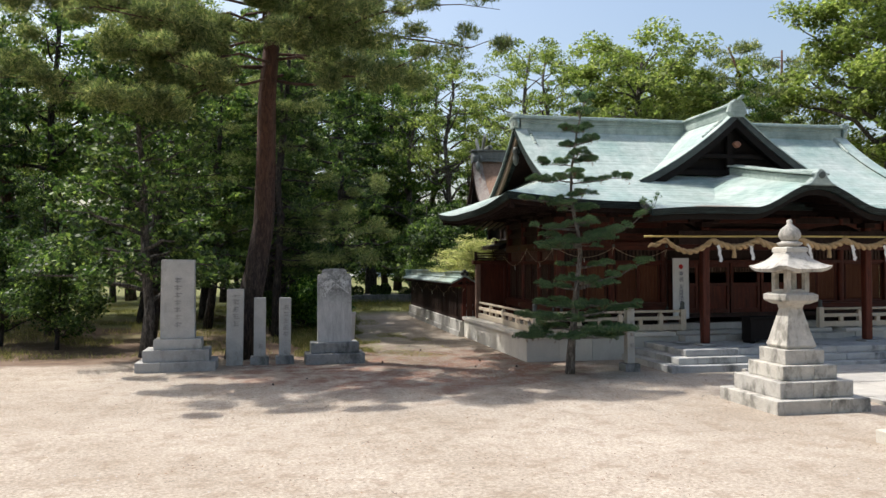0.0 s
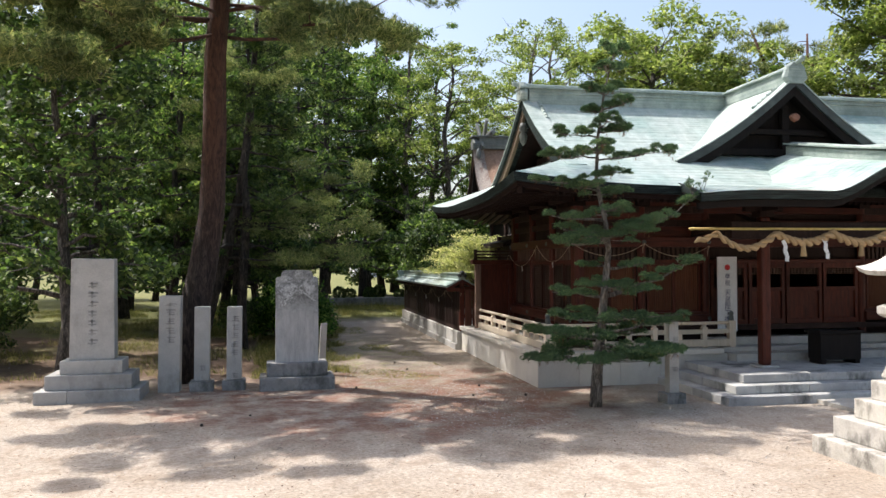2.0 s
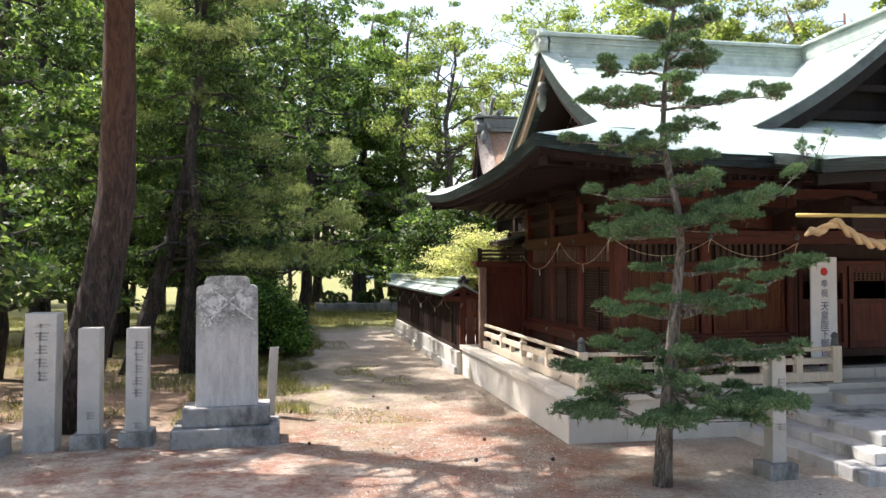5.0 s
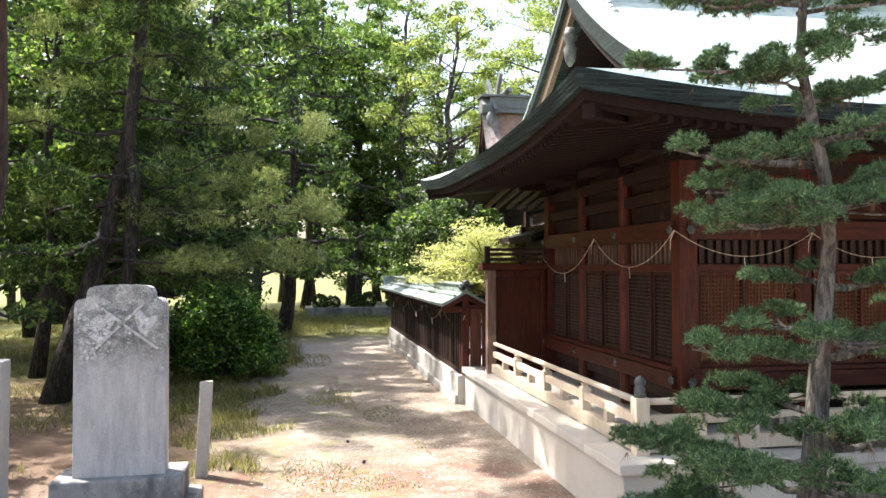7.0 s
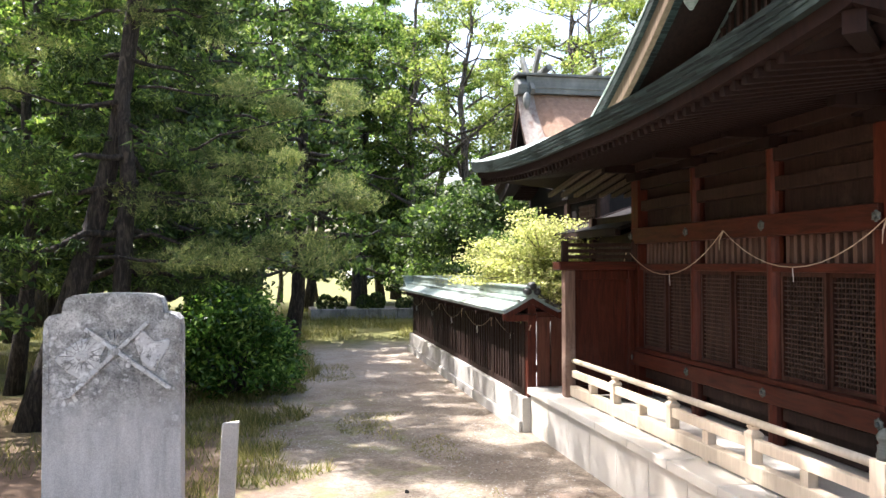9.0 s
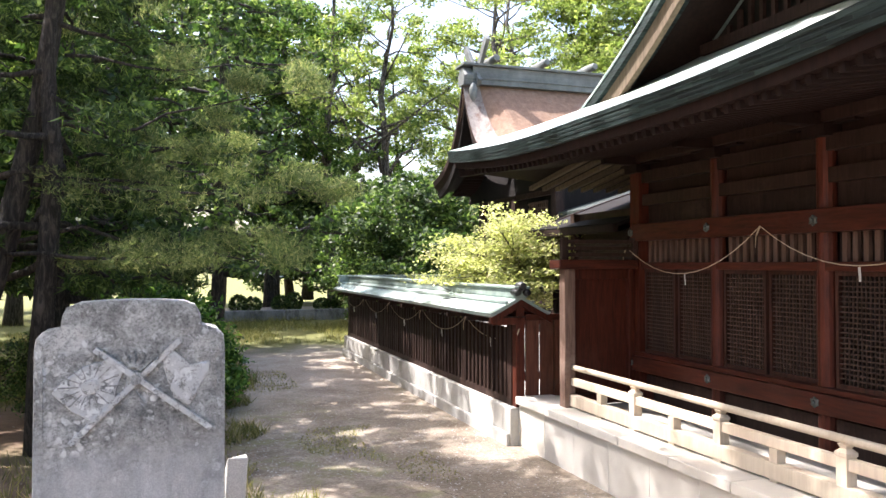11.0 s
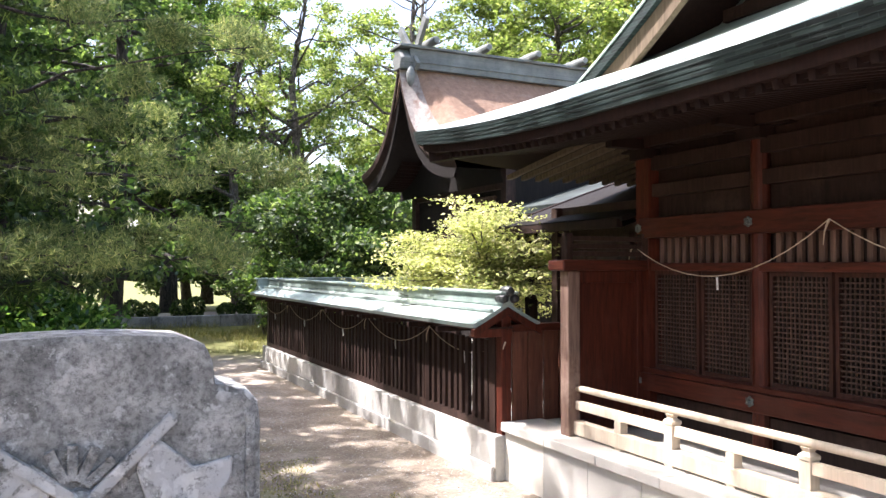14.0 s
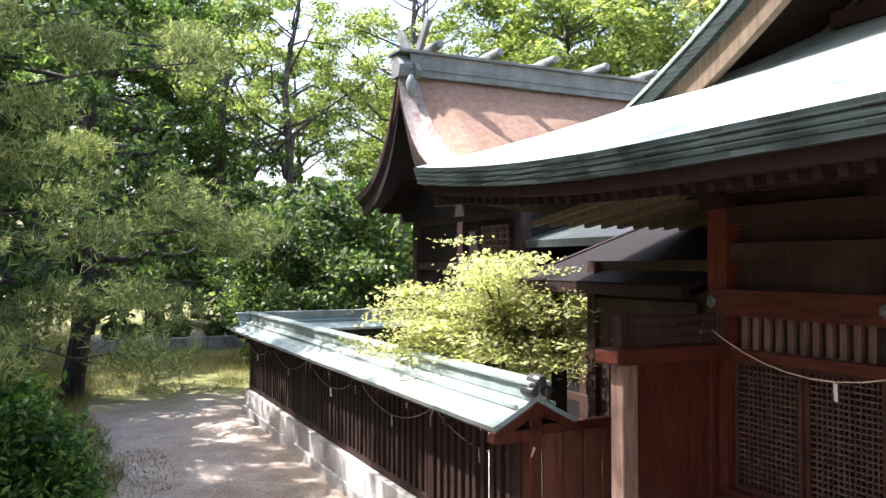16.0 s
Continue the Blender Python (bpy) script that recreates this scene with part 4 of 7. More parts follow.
def lattice_bay(x0, y0, x1, y1, closed=False):
    """Two latticed door leaves, a strip of pale slats above, boards at the top."""
    m, ln = bay_frame(x0, y0, x1, y1)
    half = ln / 2
    for k in (0, 1):
        u0, u1 = 0.11 + k * (half - 0.11), half + k * (half - 0.11)
        fr = Shape()
        for a, b, c, d in ((u0, 1.22, u0 + 0.032, 2.2), (u1 - 0.032, 1.22, u1, 2.2), (u0 + 0.032, 1.22, u1 - 0.032, 1.26), (u0 + 0.032, 2.16, u1 - 0.032, 2.2)):
            fr.box(a, -0.01 - 0.035 * k, b, c, 0.03 - 0.035 * k, d, m)
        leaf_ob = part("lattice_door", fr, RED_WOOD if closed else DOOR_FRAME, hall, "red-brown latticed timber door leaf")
        la = Shape()
        n = 13
        for i in range(1, n):
            u = u0 + 0.032 + (u1 - u0 - 0.064) * i / n
            la.box(u - 0.005, -0.006 - 0.035 * k, 1.26, u + 0.005, 0.010 - 0.035 * k, 2.16, m)
        for i in range(1, 21):
            z = 1.26 + 0.90 * i / 21
            la.box(u0 + 0.032, -0.004 - 0.035 * k, z - 0.006, u1 - 0.032, 0.018 - 0.035 * k, z + 0.006, m)
        part("lattice", la, LATTICE_RED if closed else LATTICE, leaf_ob)
        # side leaves get a near-black backing: recess shade by colour
        part("door_board", Shape().box(u0 + 0.05, -0.05 - 0.03 * k, 1.25, u1 - 0.05, -0.035 - 0.03 * k, 2.2, m), SHADE_BLACK if not closed else DOOR_BOARD, leaf_ob)
    n = 11
    for i in range(n):
        u = 0.14 + (ln - 0.28) * (i + 0.5) / n
        part("slat", Shape().box(u - 0.025, -0.03, 2.28, u + 0.025, 0.01, 2.53, m), PALE_SLAT if not closed else LATTICE, hall)
    # dark sheet behind the slats stands for the shade in their gaps
    part("slat_backing", Shape().box(0.1, -0.06, 2.28, ln - 0.1, -0.04, 2.53, m), HALL_SHADE, hall)
    for z0, z1 in ((2.73, 2.95), (3.08, 3.22), (3.36, 3.46)):
        if closed:
            part("wall_board", Shape().box(0.08, -0.05, z0, ln - 0.08, 0.02, z1, m), RED_WOOD_H, hall)
        else:
            # recessed side boards are darkened the same way, for shade
            part("wall_board", Shape().box(0.08, -0.09, z0, ln - 0.08, -0.04, z1, m), DARK_WOOD, hall)


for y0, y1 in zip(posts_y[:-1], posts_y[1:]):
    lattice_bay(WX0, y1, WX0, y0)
for x0, x1 in ((WX0, 8.2), (8.2, 9.6), (13.2, 14.6), (14.6, WX1)):
    lattice_bay(x0, WY0, x1, WY0, True)

# entrance screens
for i in range(4):
    u0 = 9.7 + i * 0.86
    fr = Shape()
    for a, b, c, d in ((u0, 0.95, u0 + 0.07, 2.2), (u0 + 0.75, 0.95, u0 + 0.82, 2.2), (u0 + 0.07, 0.95, u0 + 0.75, 1.05), (u0 + 0.07, 1.62, u0 + 0.75, 1.7), (u0 + 0.07, 2.1, u0 + 0.75, 2.2)):
        fr.box(a, WY0 - 0.03, b, c, WY0 + 0.03, d)
    scr = part("entrance_screen", fr, RED_WOOD, hall, "red timber entrance screen")
    part("screen_panel", Shape().box(u0 + 0.07, WY0 + 0.01, 1.05, u0 + 0.75, WY0 + 0.03, 1.62), RED_WOOD, scr)
    la = Shape()
    for k in range(1, 9):
        la.box(u0 + 0.07 + 0.68 * k / 9 - 0.008, WY0 - 0.01, 1.98, u0 + 0.07 + 0.68 * k / 9 + 0.008, WY0 + 0.01, 2.1)
    for k in range(4):
        la.box(u0 + 0.07, WY0 - 0.008, 1.98 + k * 0.04 - 0.006, u0 + 0.75, WY0 + 0.012, 1.98 + k * 0.04 + 0.006)
    part("screen_lattice", la, PALE_SLAT, scr)

# metal flower bosses on the tie beams
boss = Shape().rings([[(r_ * (1 + q_ * math.cos(6 * a)) * math.cos(a), r_ * (1 + q_ * math.cos(6 * a)) * math.sin(a), z_) for a in [2 * math.pi * k / 30 for k in range(30)]] for r_, q_, z_ in ((0.040, 0.14, 0.0), (0.043, 0.16, 0.012), (0.034, 0.16, 0.020), (0.020, 0.04, 0.018), (0.016, 0.0, 0.032), (0.007, 0.0, 0.038))]).mesh("beam_boss", METAL)
for z in (2.63, 1.09):
    for y in posts_y:
        for sx, xx in ((-1, WX0),):
            put("beam_boss", boss, hall, pose(xx - 0.145 if y != WY0 else xx - 0.15, y, z, 0, -90, 0), "grey metal flower boss")
    for x in posts_x[:3]:
        put("beam_boss", boss, hall, pose(x, WY0 - 0.145, z, 90, 0, 0), "grey metal flower boss")

# bracket blocks under the eaves
br = Shape()
br.box(-0.13, -0.13, 0, 0.13, 0.13, 0.10).box(-0.36, -0.05, 0.10, 0.36, 0.05, 0.2).box(-0.05, -0.5, 0.10, 0.05, 0.3, 0.2)
for u in (-0.3, 0, 0.3):
    br.box(u - 0.07, -0.07, 0.2, u + 0.07, 0.07, 0.28)
br.box(-0.06, -0.52, 0.2, 0.06, -0.38, 0.27)
brm = br.mesh("bracket", SHADED_EAVE)
for x in posts_x:
    put("bracket", brm, hall, pose(x, WY0 - 0.02, 3.34))
for y in posts_y:
    put("bracket", brm, hall, pose(WX0 - 0.02, y, 3.34, 0, 0, -90))

# porch pillars and beam
for x in (9.37, 2 * CX - 9.37):
    p_ = part("porch_pillar", Shape().box(x - 0.085, 15.555, 0.44, x + 0.085, 15.725, 3.0), RED_WOOD, hall, "square red timber pillar", bevel=0.025)
    part("pillar_stone", Shape().box(x - 0.17, 15.47, 0.395, x + 0.17, 15.81, 0.44), GRANITE_GREY, hall, bevel=0.015)
    put("bracket", brm, hall, pose(x, 15.64, 3.0))
part("porch_beam", Shape().box(8.7, 15.52, 2.62, 2 * CX - 8.7, 15.76, 2.92), DARK_WOOD, hall, bevel=0.02)
for x in (9.37, 2 * CX - 9.37):
    sh = Shape()
    sh.rings([[(x + dx, y, z + dz) for dx, dz in ((-0.09, -0.11), (0.09, -0.11), (0.09, 0.11), (-0.09, 0.11))] for y, z in ((15.7, 2.75), (16.4, 3.0), (17.2, 2.98), (18.0, 2.85))])
    part("rainbow_beam", sh, DARK_WOOD, hall, bevel=0.01)

# rafters under the rear eave, their backlight put into a paler wood
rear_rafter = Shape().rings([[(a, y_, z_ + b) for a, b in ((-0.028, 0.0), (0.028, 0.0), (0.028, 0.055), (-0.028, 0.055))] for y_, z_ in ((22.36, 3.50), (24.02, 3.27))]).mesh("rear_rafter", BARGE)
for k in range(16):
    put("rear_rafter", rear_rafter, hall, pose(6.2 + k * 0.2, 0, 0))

# side wing at the back corner
# this post is paler than the rest: sunlight is in its colour
part("wing_post", Shape().box(5.79, 22.24, PZ, 5.93, 22.38, 2.2), WORN_LIT_POST, hall, "worn end post, sunlight put into its pale colour", bevel=0.012)
part("wing_panel", Shape().box(5.93, 22.36, PZ, 6.74, 22.40, 2.2), RED_WOOD, hall, "plain red-brown board panel")
sh = Shape()
sh.box(5.93, 22.30, 2.08, 6.66, 22.42, 2.2).box(5.93, 22.30, PZ + 0.02, 6.66, 22.42, 0.74).box(6.66, 22.28, PZ, 6.74, 22.42, 2.2)
part("wing_frame", sh, RED_WOOD, hall, bevel=0.006)
part("wing_beam", Shape().box(5.70, 22.19, 2.2, 6.74, 22.46, 2.31), RED_WOOD_H, hall, bevel=0.02)
for u in (5.755, 6.68):
    part("wing_rail_post", Shape().box(u, 22.22, 2.31, u + 0.08, 22.30, 2.57), DARK_WOOD, hall, bevel=0.008)
for z in (2.345, 2.42, 2.495):
    part("wing_rail", Shape().box(5.835, 22.235, z, 6.68, 22.285, z + 0.045), DARK_WOOD, hall, bevel=0.006)

# ---- podium, steps, railings ----
podium = thing("stone_podium", (PX0, PY0, 0), "pale panelled stone podium with a projecting coping", "podium")
core = Shape().box(PX0 + 0.03, PY0 + 0.03, -0.2, PX1, PY1 - 0.03, 0.52)
part("core", core, CONCRETE, podium)
for i in range(8):
    y0 = PY0 + i * (PY1 - PY0) / 8
    y1 = PY0 + (i + 1) * (PY1 - PY0) / 8
    part("coping", Shape().box(PX0 - 0.05, y0 + 0.003 if i else PY0 - 0.05, 0.52, PX0 + 0.45, y1 - 0.003, PZ), CONCRETE, podium, bevel=0.008)
for i in range(3):
    x0 = PX0 + 0.455 + i * 1.05
    part("coping", Shape().box(x0, PY0 - 0.05, 0.52, x0 + 1.044, PY0 + 0.45, PZ), CONCRETE, podium, bevel=0.008)
for i in range(3):
    x0 = 13.7 + i * 1.15
    part("coping", Shape().box(x0, PY0 - 0.05, 0.52, x0 + 1.144, PY0 + 0.45, PZ), CONCRETE, podium, bevel=0.008)
part("floor_slab", Shape().box(PX0 + 0.45, PY0 + 0.45, 0.45, PX1, PY1 - 0.02, 0.595), FLOOR_STONE, podium)
for i in range(9):
    y0 = PY0 + 0.01 + i * (PY1 - PY0 - 0.02) / 9
    part("panel", Shape().box(PX0, y0 + 0.003, -0.1, PX0 + 0.03, y0 + (PY1 - PY0 - 0.02) / 9 - 0.003, 0.52), CONCRETE, podium)
for i in range(4):
    x0 = PX0 + i * 0.78
    part("panel", Shape().box(x0 + 0.003, PY0 - 0.002, -0.1, x0 + 0.777, PY0 + 0.03, 0.52), CONCRETE, podium)
for i in range(4):
    x0 = 14.0 + i * 0.78
    part("panel", Shape().box(x0 + 0.003, PY0 - 0.002, -0.1, x0 + 0.777, PY0 + 0.03, 0.52), CONCRETE, podium)

steps = thing("stone_steps", (CX, 14.4, 0), "three granite steps up to the porch floor", "steps")
for k, (ins, z0, z1) in enumerate(((0.0, -0.1, 0.135), (0.27, 0.135, 0.27), (0.54, 0.27, 0.405))):
    x0, x1, y0 = 7.9 + ins, 14.9 - ins, 14.34 + ins * 0.85
    n = 5
    for i in range(n):
        a, b = x0 + (x1 - x0) * i / n, x0 + (x1 - x0) * (i + 1) / n
        part("step_stone", Shape().box(a + 0.003, y0, z0, b - 0.003, y0 + 0.45, z1), STEP_STONE, steps, bevel=0.014)
    for s in (0, 1):
        for i in range(3):
            a, b = y0 + 0.45 + i * (16.75 - y0 - 0.45) / 3, y0 + 0.45 + (i + 1) * (16.75 - y0 - 0.45) / 3
            part("step_stone", Shape().box(x0 if s == 0 else x1 - 0.45, a + 0.003, z0, x0 + 0.45 if s == 0 else x1, b - 0.003, z1), STEP_STONE, steps, bevel=0.014)
part("porch_floor", Shape().box(8.88, 15.24, 0.25, 13.92, 16.6, 0.398), STEP_STONE, steps)
for k, (z0, z1, y0) in enumerate(((0.39, 0.53, 16.45), (0.53, 0.612, 16.86), (0.612, 0.76, 17.22))):
    for i in range(4):
        a = 9.33 + i * 1.035
        part("inner_step", Shape().box(a + 0.003, y0, z0, a + 1.032, 17.5, z1), GRANITE, steps, bevel=0.01)

rail_paint = CREAM


def railing(x0, y0, x1, y1, label, n):
    ln = math.hypot(x1 - x0, y1 - y0)
    r = thing("railing", (x0, y0, PZ), label, "railing", "veranda railings")
    m = Matrix.Translation((x0, y0, PZ)) @ Matrix.Rotation(math.atan2(y1 - y0, x1 - x0), 4, "Z")
    pts = [m @ Vector((ln * i / 6, 0, 0.458)) for i in range(7)]
    part("top_rail", Shape().tube(pts, 0.031, 12), rail_paint, r, smooth=True)
    part("middle_rail", Shape().box(0, -0.03, 0.255, ln, 0.03, 0.34, m), rail_paint, r, bevel=0.008)
    part("bottom_rail", Shape().box(0, -0.05, 0.02, ln, 0.05, 0.15, m), rail_paint, r, bevel=0.008)
    for i in range(1, n):
        u = ln * i / n
        if i % 2 == 0:
            part("baluster", Shape().rings([[m @ Vector((u + a * w, b * w, z)) for a, b in ((-1, -1), (1, -1), (1, 1), (-1, 1))] for w, z in ((0.045, 0.0), (0.045, 0.345), (0.052, 0.350), (0.052, 0.375), (0.026, 0.40), (0.040, 0.43))]), rail_paint, r)
        else:
            part("baluster", Shape().box(u - 0.042, -0.04, 0.0, u + 0.042, 0.04, 0.255, m), rail_paint, r)
    return r


railing(5.9, 22.25, 5.9, 17.06, "cream-painted veranda railing along the hall's side", 8)
railing(5.96, 17.0, 9.5, 17.0, "cream-painted veranda railing along the hall's front", 7)
railing(13.3, 17.0, 16.9, 17.0, "cream-painted veranda railing beyond the steps", 7)


def newel(x, y):
    n = thing("newel_post", (x, y, PZ), "cream newel post with a dark bronze onion cap", "post", "newel posts")
    part("shaft", Shape().box(x - 0.065, y - 0.065, PZ, x + 0.065, y + 0.065, 1.11), rail_paint, n, bevel=0.008)
    part("cap", Shape().lathe([(0.05, 0), (0.055, 0.025), (0.045, 0.05), (0.05, 0.08), (0.035, 0.095), (0.05, 0.12), (0.053, 0.14), (0.035, 0.17), (0.005, 0.19)], 14, (x, y, 1.11)), METAL, n, "dark bronze onion cap", smooth=True)


for x, y in ((5.9, 17.0), (9.56, 17.0), (13.24, 17.0)):
    newel(x, y)


# ---- roofed fence ----
FX, FY0, FY1 = 5.64, 23.34, 33.3
RX, RH = 5.64, 0.41
fence = thing("roofed_fence", (FX, FY0, 0), "dark slatted timber fence on a stone footing under a copper roof", "fence")
for i in range(7):
    a = FY0 - 0.2 + i * (FY1 - FY0 + 0.4) / 7
    b = FY0 - 0.2 + (i + 1) * (FY1 - FY0 + 0.4) / 7
    part("footing_stone", Shape().box(FX - 0.14, a + 0.002, -0.1, FX + 0.17, b - 0.002, 0.47), FENCE_STONE, fence, bevel=0.015)
    part("footing_base", Shape().box(FX - 0.19, a + 0.002, -0.1, FX - 0.142, b - 0.002, 0.16), FENCE_STONE, fence, bevel=0.02)
part("sill", Shape().box(FX - 0.07, FY0, 0.47, FX + 0.07, FY1, 0.57), DARK_WOOD, fence, bevel=0.01)
part("upper_rail", Shape().box(FX - 0.035, FY0, 1.28, FX + 0.035, FY1, 1.36), DARK_WOOD, fence)
part("lower_rail", Shape().box(FX - 0.03, FY0, 0.72, FX + 0.03, FY1, 0.78), DARK_WOOD, fence)
part("head_beam", Shape().box(RX - 0.05, FY0 - 0.2, 1.56, RX + 0.05, FY1, 1.66), DARK_WOOD, fence, bevel=0.01)
fslat = Shape().box(-0.024, -0.036, 0.0, 0.024, 0.036, 0.88).mesh("slat", DARK_WOOD)
fpost = Shape().box(-0.07, -0.07, 0, 0.07, 0.07, 1.27).mesh("fence_post", DARK_WOOD)
n = 66
rs = random.Random(4)
for i in range(n):
    y = FY0 + 0.1 + i * (FY1 - FY0 - 0.1) / n
    put("slat", fslat, fence, pose(FX - 0.055 + rs.uniform(-0.006, 0.006), y, 0.57, rs.uniform(-0.6, 0.6), 0, rs.uniform(-3, 3)))
for i in range(7):
    put("fence_post", fpost, fence, pose(FX, FY0 + i * (FY1 - FY0) / 6, 0.47))
for i in range(13):
    y = FY0 - 0.1 + i * 0.82
    part("roof_arm", Shape().box(RX - 0.38, y - 0.03, 1.50, RX + 0.38, y + 0.03, 1.56), DARK_WOOD, fence, bevel=0.006)


def fence_roof(parent, x0, y0, x1, y1, zr=1.86, ze=1.64, half=0.41):
    """A small gabled copper roof from one point to another."""
    a = Vector((x1 - x0, y1 - y0, 0))
    ln = a.length
    a.normalize()
    o = Vector((-a.y, a.x, 0))
    m = Matrix(((a.x, o.x, 0, x0), (a.y, o.y, 0, y0), (0, 0, 1, 0), (0, 0, 0, 1)))
    for s in (-1, 1):
        grid = []
        for w in rows_of(half):
            u = w / half
            grid.append([m @ Vector((ln * i / 20, s * w, zr - (zr - ze) * (1.12 * u - 0.12 * u * u) + 0.006 * (1 - ((half - w) / 0.16) % 1.0))) for i in range(21)])
        part("roof_slope", Shape().sheet(grid if s > 0 else [list(reversed(r)) for r in grid]), COPPER_FENCE, parent, "pale green copper fence roof", thick=0.05)
        part("roof_soffit", Shape().box(0, s * 0.02 if s > 0 else -half + 0.02, 0, ln, half - 0.02 if s > 0 else -0.02, 0.015, m @ Matrix.Translation((0, 0, ze - 0.05))), DARK_WOOD, parent)
        part("seam", Shape().box(0.02, s * 0.18 - 0.015, 0, ln, s * 0.18 + 0.015, 0.03, m @ Matrix.Translation((0, 0, zr - (zr - ze) * 0.42))), COPPER_RIDGE, parent)
    part("roof_ridge", Shape().box(-0.02, -0.075, zr - 0.03, ln, 0.075, zr + 0.09, m), COPPER_RIDGE, parent, "copper ridge board", bevel=0.008)
    part("ridge_cap", Shape().box(-0.05, -0.105, zr + 0.09, ln, 0.105, zr + 0.12, m), COPPER_RIDGE, parent, bevel=0.006)


fence_roof(fence, RX, FY0 - 0.22, RX, FY1 + 0.3)
sh = Shape()
for s in (-1, 1):
    sh.rings([[(RX + s * w, FY0 - 0.24, 1.86 - 0.22 * w / RH + o), (RX + s * w, FY0 - 0.17, 1.86 - 0.22 * w / RH + o), (RX + s * w, FY0 - 0.17, 1.86 - 0.22 * w / RH + o - 0.08), (RX + s * w, FY0 - 0.24, 1.86 - 0.22 * w / RH + o - 0.08)] for w, o in ((0.0, -0.045), (0.24, -0.05), (RH, -0.045))])
part("bargeboard", sh, RED_WOOD, fence, "red-brown gable board")
part("end_post", Shape().box(RX - 0.06, FY0 - 0.2, 0.47, RX + 0.06, FY0 - 0.08, 1.76), RED_WOOD, fence, bevel=0.01)
for s_ in (-1, 1):
    part("gable_strut", Shape().rings([[(RX + s_ * a, y_, z_) for a, z_ in ((0.02, 1.76), (0.02, 1.70), (0.26, 1.60), (0.33, 1.60))] for y_ in (FY0 - 0.16, FY0 - 0.10)]), RED_WOOD, fence)
part("tie_beam", Shape().box(RX - 0.36, FY0 - 0.19, 1.50, RX + 0.38, FY0 - 0.09, 1.59), RED_WOOD, fence, bevel=0.01)
sh = Shape()
for k, (dx, dz, r) in enumerate(((0, 0.12, 0.06), (-0.065, 0.045, 0.052), (0.065, 0.045, 0.052))):
    sh.rings([[(RX + dx + r * w * math.cos(a), y, 1.86 + dz + r * w * math.sin(a)) for a in [2 * math.pi * j / 12 for j in range(12)]] for y, w in ((FY0 - 0.14, 0.9), (FY0 - 0.24, 1.0), (FY0 - 0.29, 0.75), (FY0 - 0.30, 0.3))])
part("end_ornament", sh, IRON, fence, "black three-lobed ridge-end ornament")

fence2 = thing("roofed_fence", (FX, FY1, 0), "dark timber fence with a copper roof across the back", "fence")
part("footing", Shape().box(FX + 0.2, FY1 - 0.15, -0.1, 16.0, FY1 + 0.15, 0.47), FENCE_STONE, fence2)
part("sill", Shape().box(FX + 0.2, FY1 - 0.07, 0.47, 16.0, FY1 + 0.07, 0.57), DARK_WOOD, fence2)
for i in range(70):
    put("slat", fslat, fence2, pose(FX + 0.3 + i * 0.14, FY1 + 0.03, 0.57, 0, 0, 90))
part("head_beam", Shape().box(FX, FY1 - 0.05, 1.52, 16.0, FY1 + 0.05, 1.62), DARK_WOOD, fence2)
fence_roof(fence2, FX - 0.3, FY1 - 0.004, 16.0, FY1 - 0.004)

# pale bed added behind the slats so that their gaps read sunlit
PALE_BED = stone("pale_court_bed", (0.46, 0.44, 0.40), (0.62, 0.60, 0.555), (0.34, 0.32, 0.28), 5.0, speck=70, strength=0.9)
solo("gravel_court", Shape().box(FX + 0.2, FY0, -0.05, 9.0, FY1 - 0.16, 0.03), PALE_BED, "pale bed added inside the fence, bright as sunlit ground", "gravel", "structure")
gate = thing("board_gate", (6.4, 23.2, 0), "red-brown vertical board gate between fence and hall", "gate")
for i in range(5):
    x0 = RX + 0.065 + i * 0.2
    part("board", Shape().box(x0 + 0.009, 23.14, 0.5, x0 + 0.191, 23.17, 1.55), GATE_WOOD, gate, bevel=0.003)
part("top_board", Shape().box(RX + 0.065, 23.12, 1.55, FX + 1.1, 23.2, 1.63), RED_WOOD_H, gate, bevel=0.006)
part("rail", Shape().box(RX + 0.065, 23.171, 0.8, FX + 1.1, 23.22, 0.9), RED_WOOD_H, gate)
part("footing", Shape().box(FX + 0.18, 23.06, 0, FX + 1.1, 23.3, 0.49), FENCE_STONE, gate)

# ---- main sanctuary behind the fence ----
HX0, HX1, HRY, HRZ = 8.2, 15.0, 31.17, 6.52
sanct = thing("main_sanctuary", (11.5, 31, 0), "dark timber sanctuary with a brown bark roof and forked finials", "shrine")


def verge_drop(d):
    return 2.3 * (1 - math.exp(-1.3 * d))


def bark_z(d, back, x=HX0):
    """The bark roof rolls down steeply towards its verge."""
    u = min(1.0, max(0.0, (x - HX0) / 0.8))
    u = u * u * (3 - 2 * u)
    return HRZ - verge_drop(d) * (1 - u) - (1.12 * d - 0.1 * d * d if not back else 1.25 * d - 0.13 * d * d) * u


ys_ = [-2.7 + i * 0.15 for i in range(15)] + [-0.4, -0.3, -0.2, -0.1, 0.0, 0.1, 0.2, 0.3, 0.4] + [0.52 + i * 0.13 for i in range(14)]
xs_ = [HX0 + 0.1 * i for i in range(9)] + [HX0 + 1.2 + i * 0.4 for i in range(14)]
part("bark_roof", Shape().sheet([[(x, HRY + y, bark_z(abs(y), y > 0, x) + 0.010 * math.sin(x * 7.3 + y * 9)) for x in xs_] for y in ys_]), BARK_ROOF, sanct, "red-brown cypress bark roof", thick=0.1)
line = lambda x, o: [(x, HRY + y * (1 + 0.25 * o), bark_z(abs(y), y > 0) + o) for y in ys_]
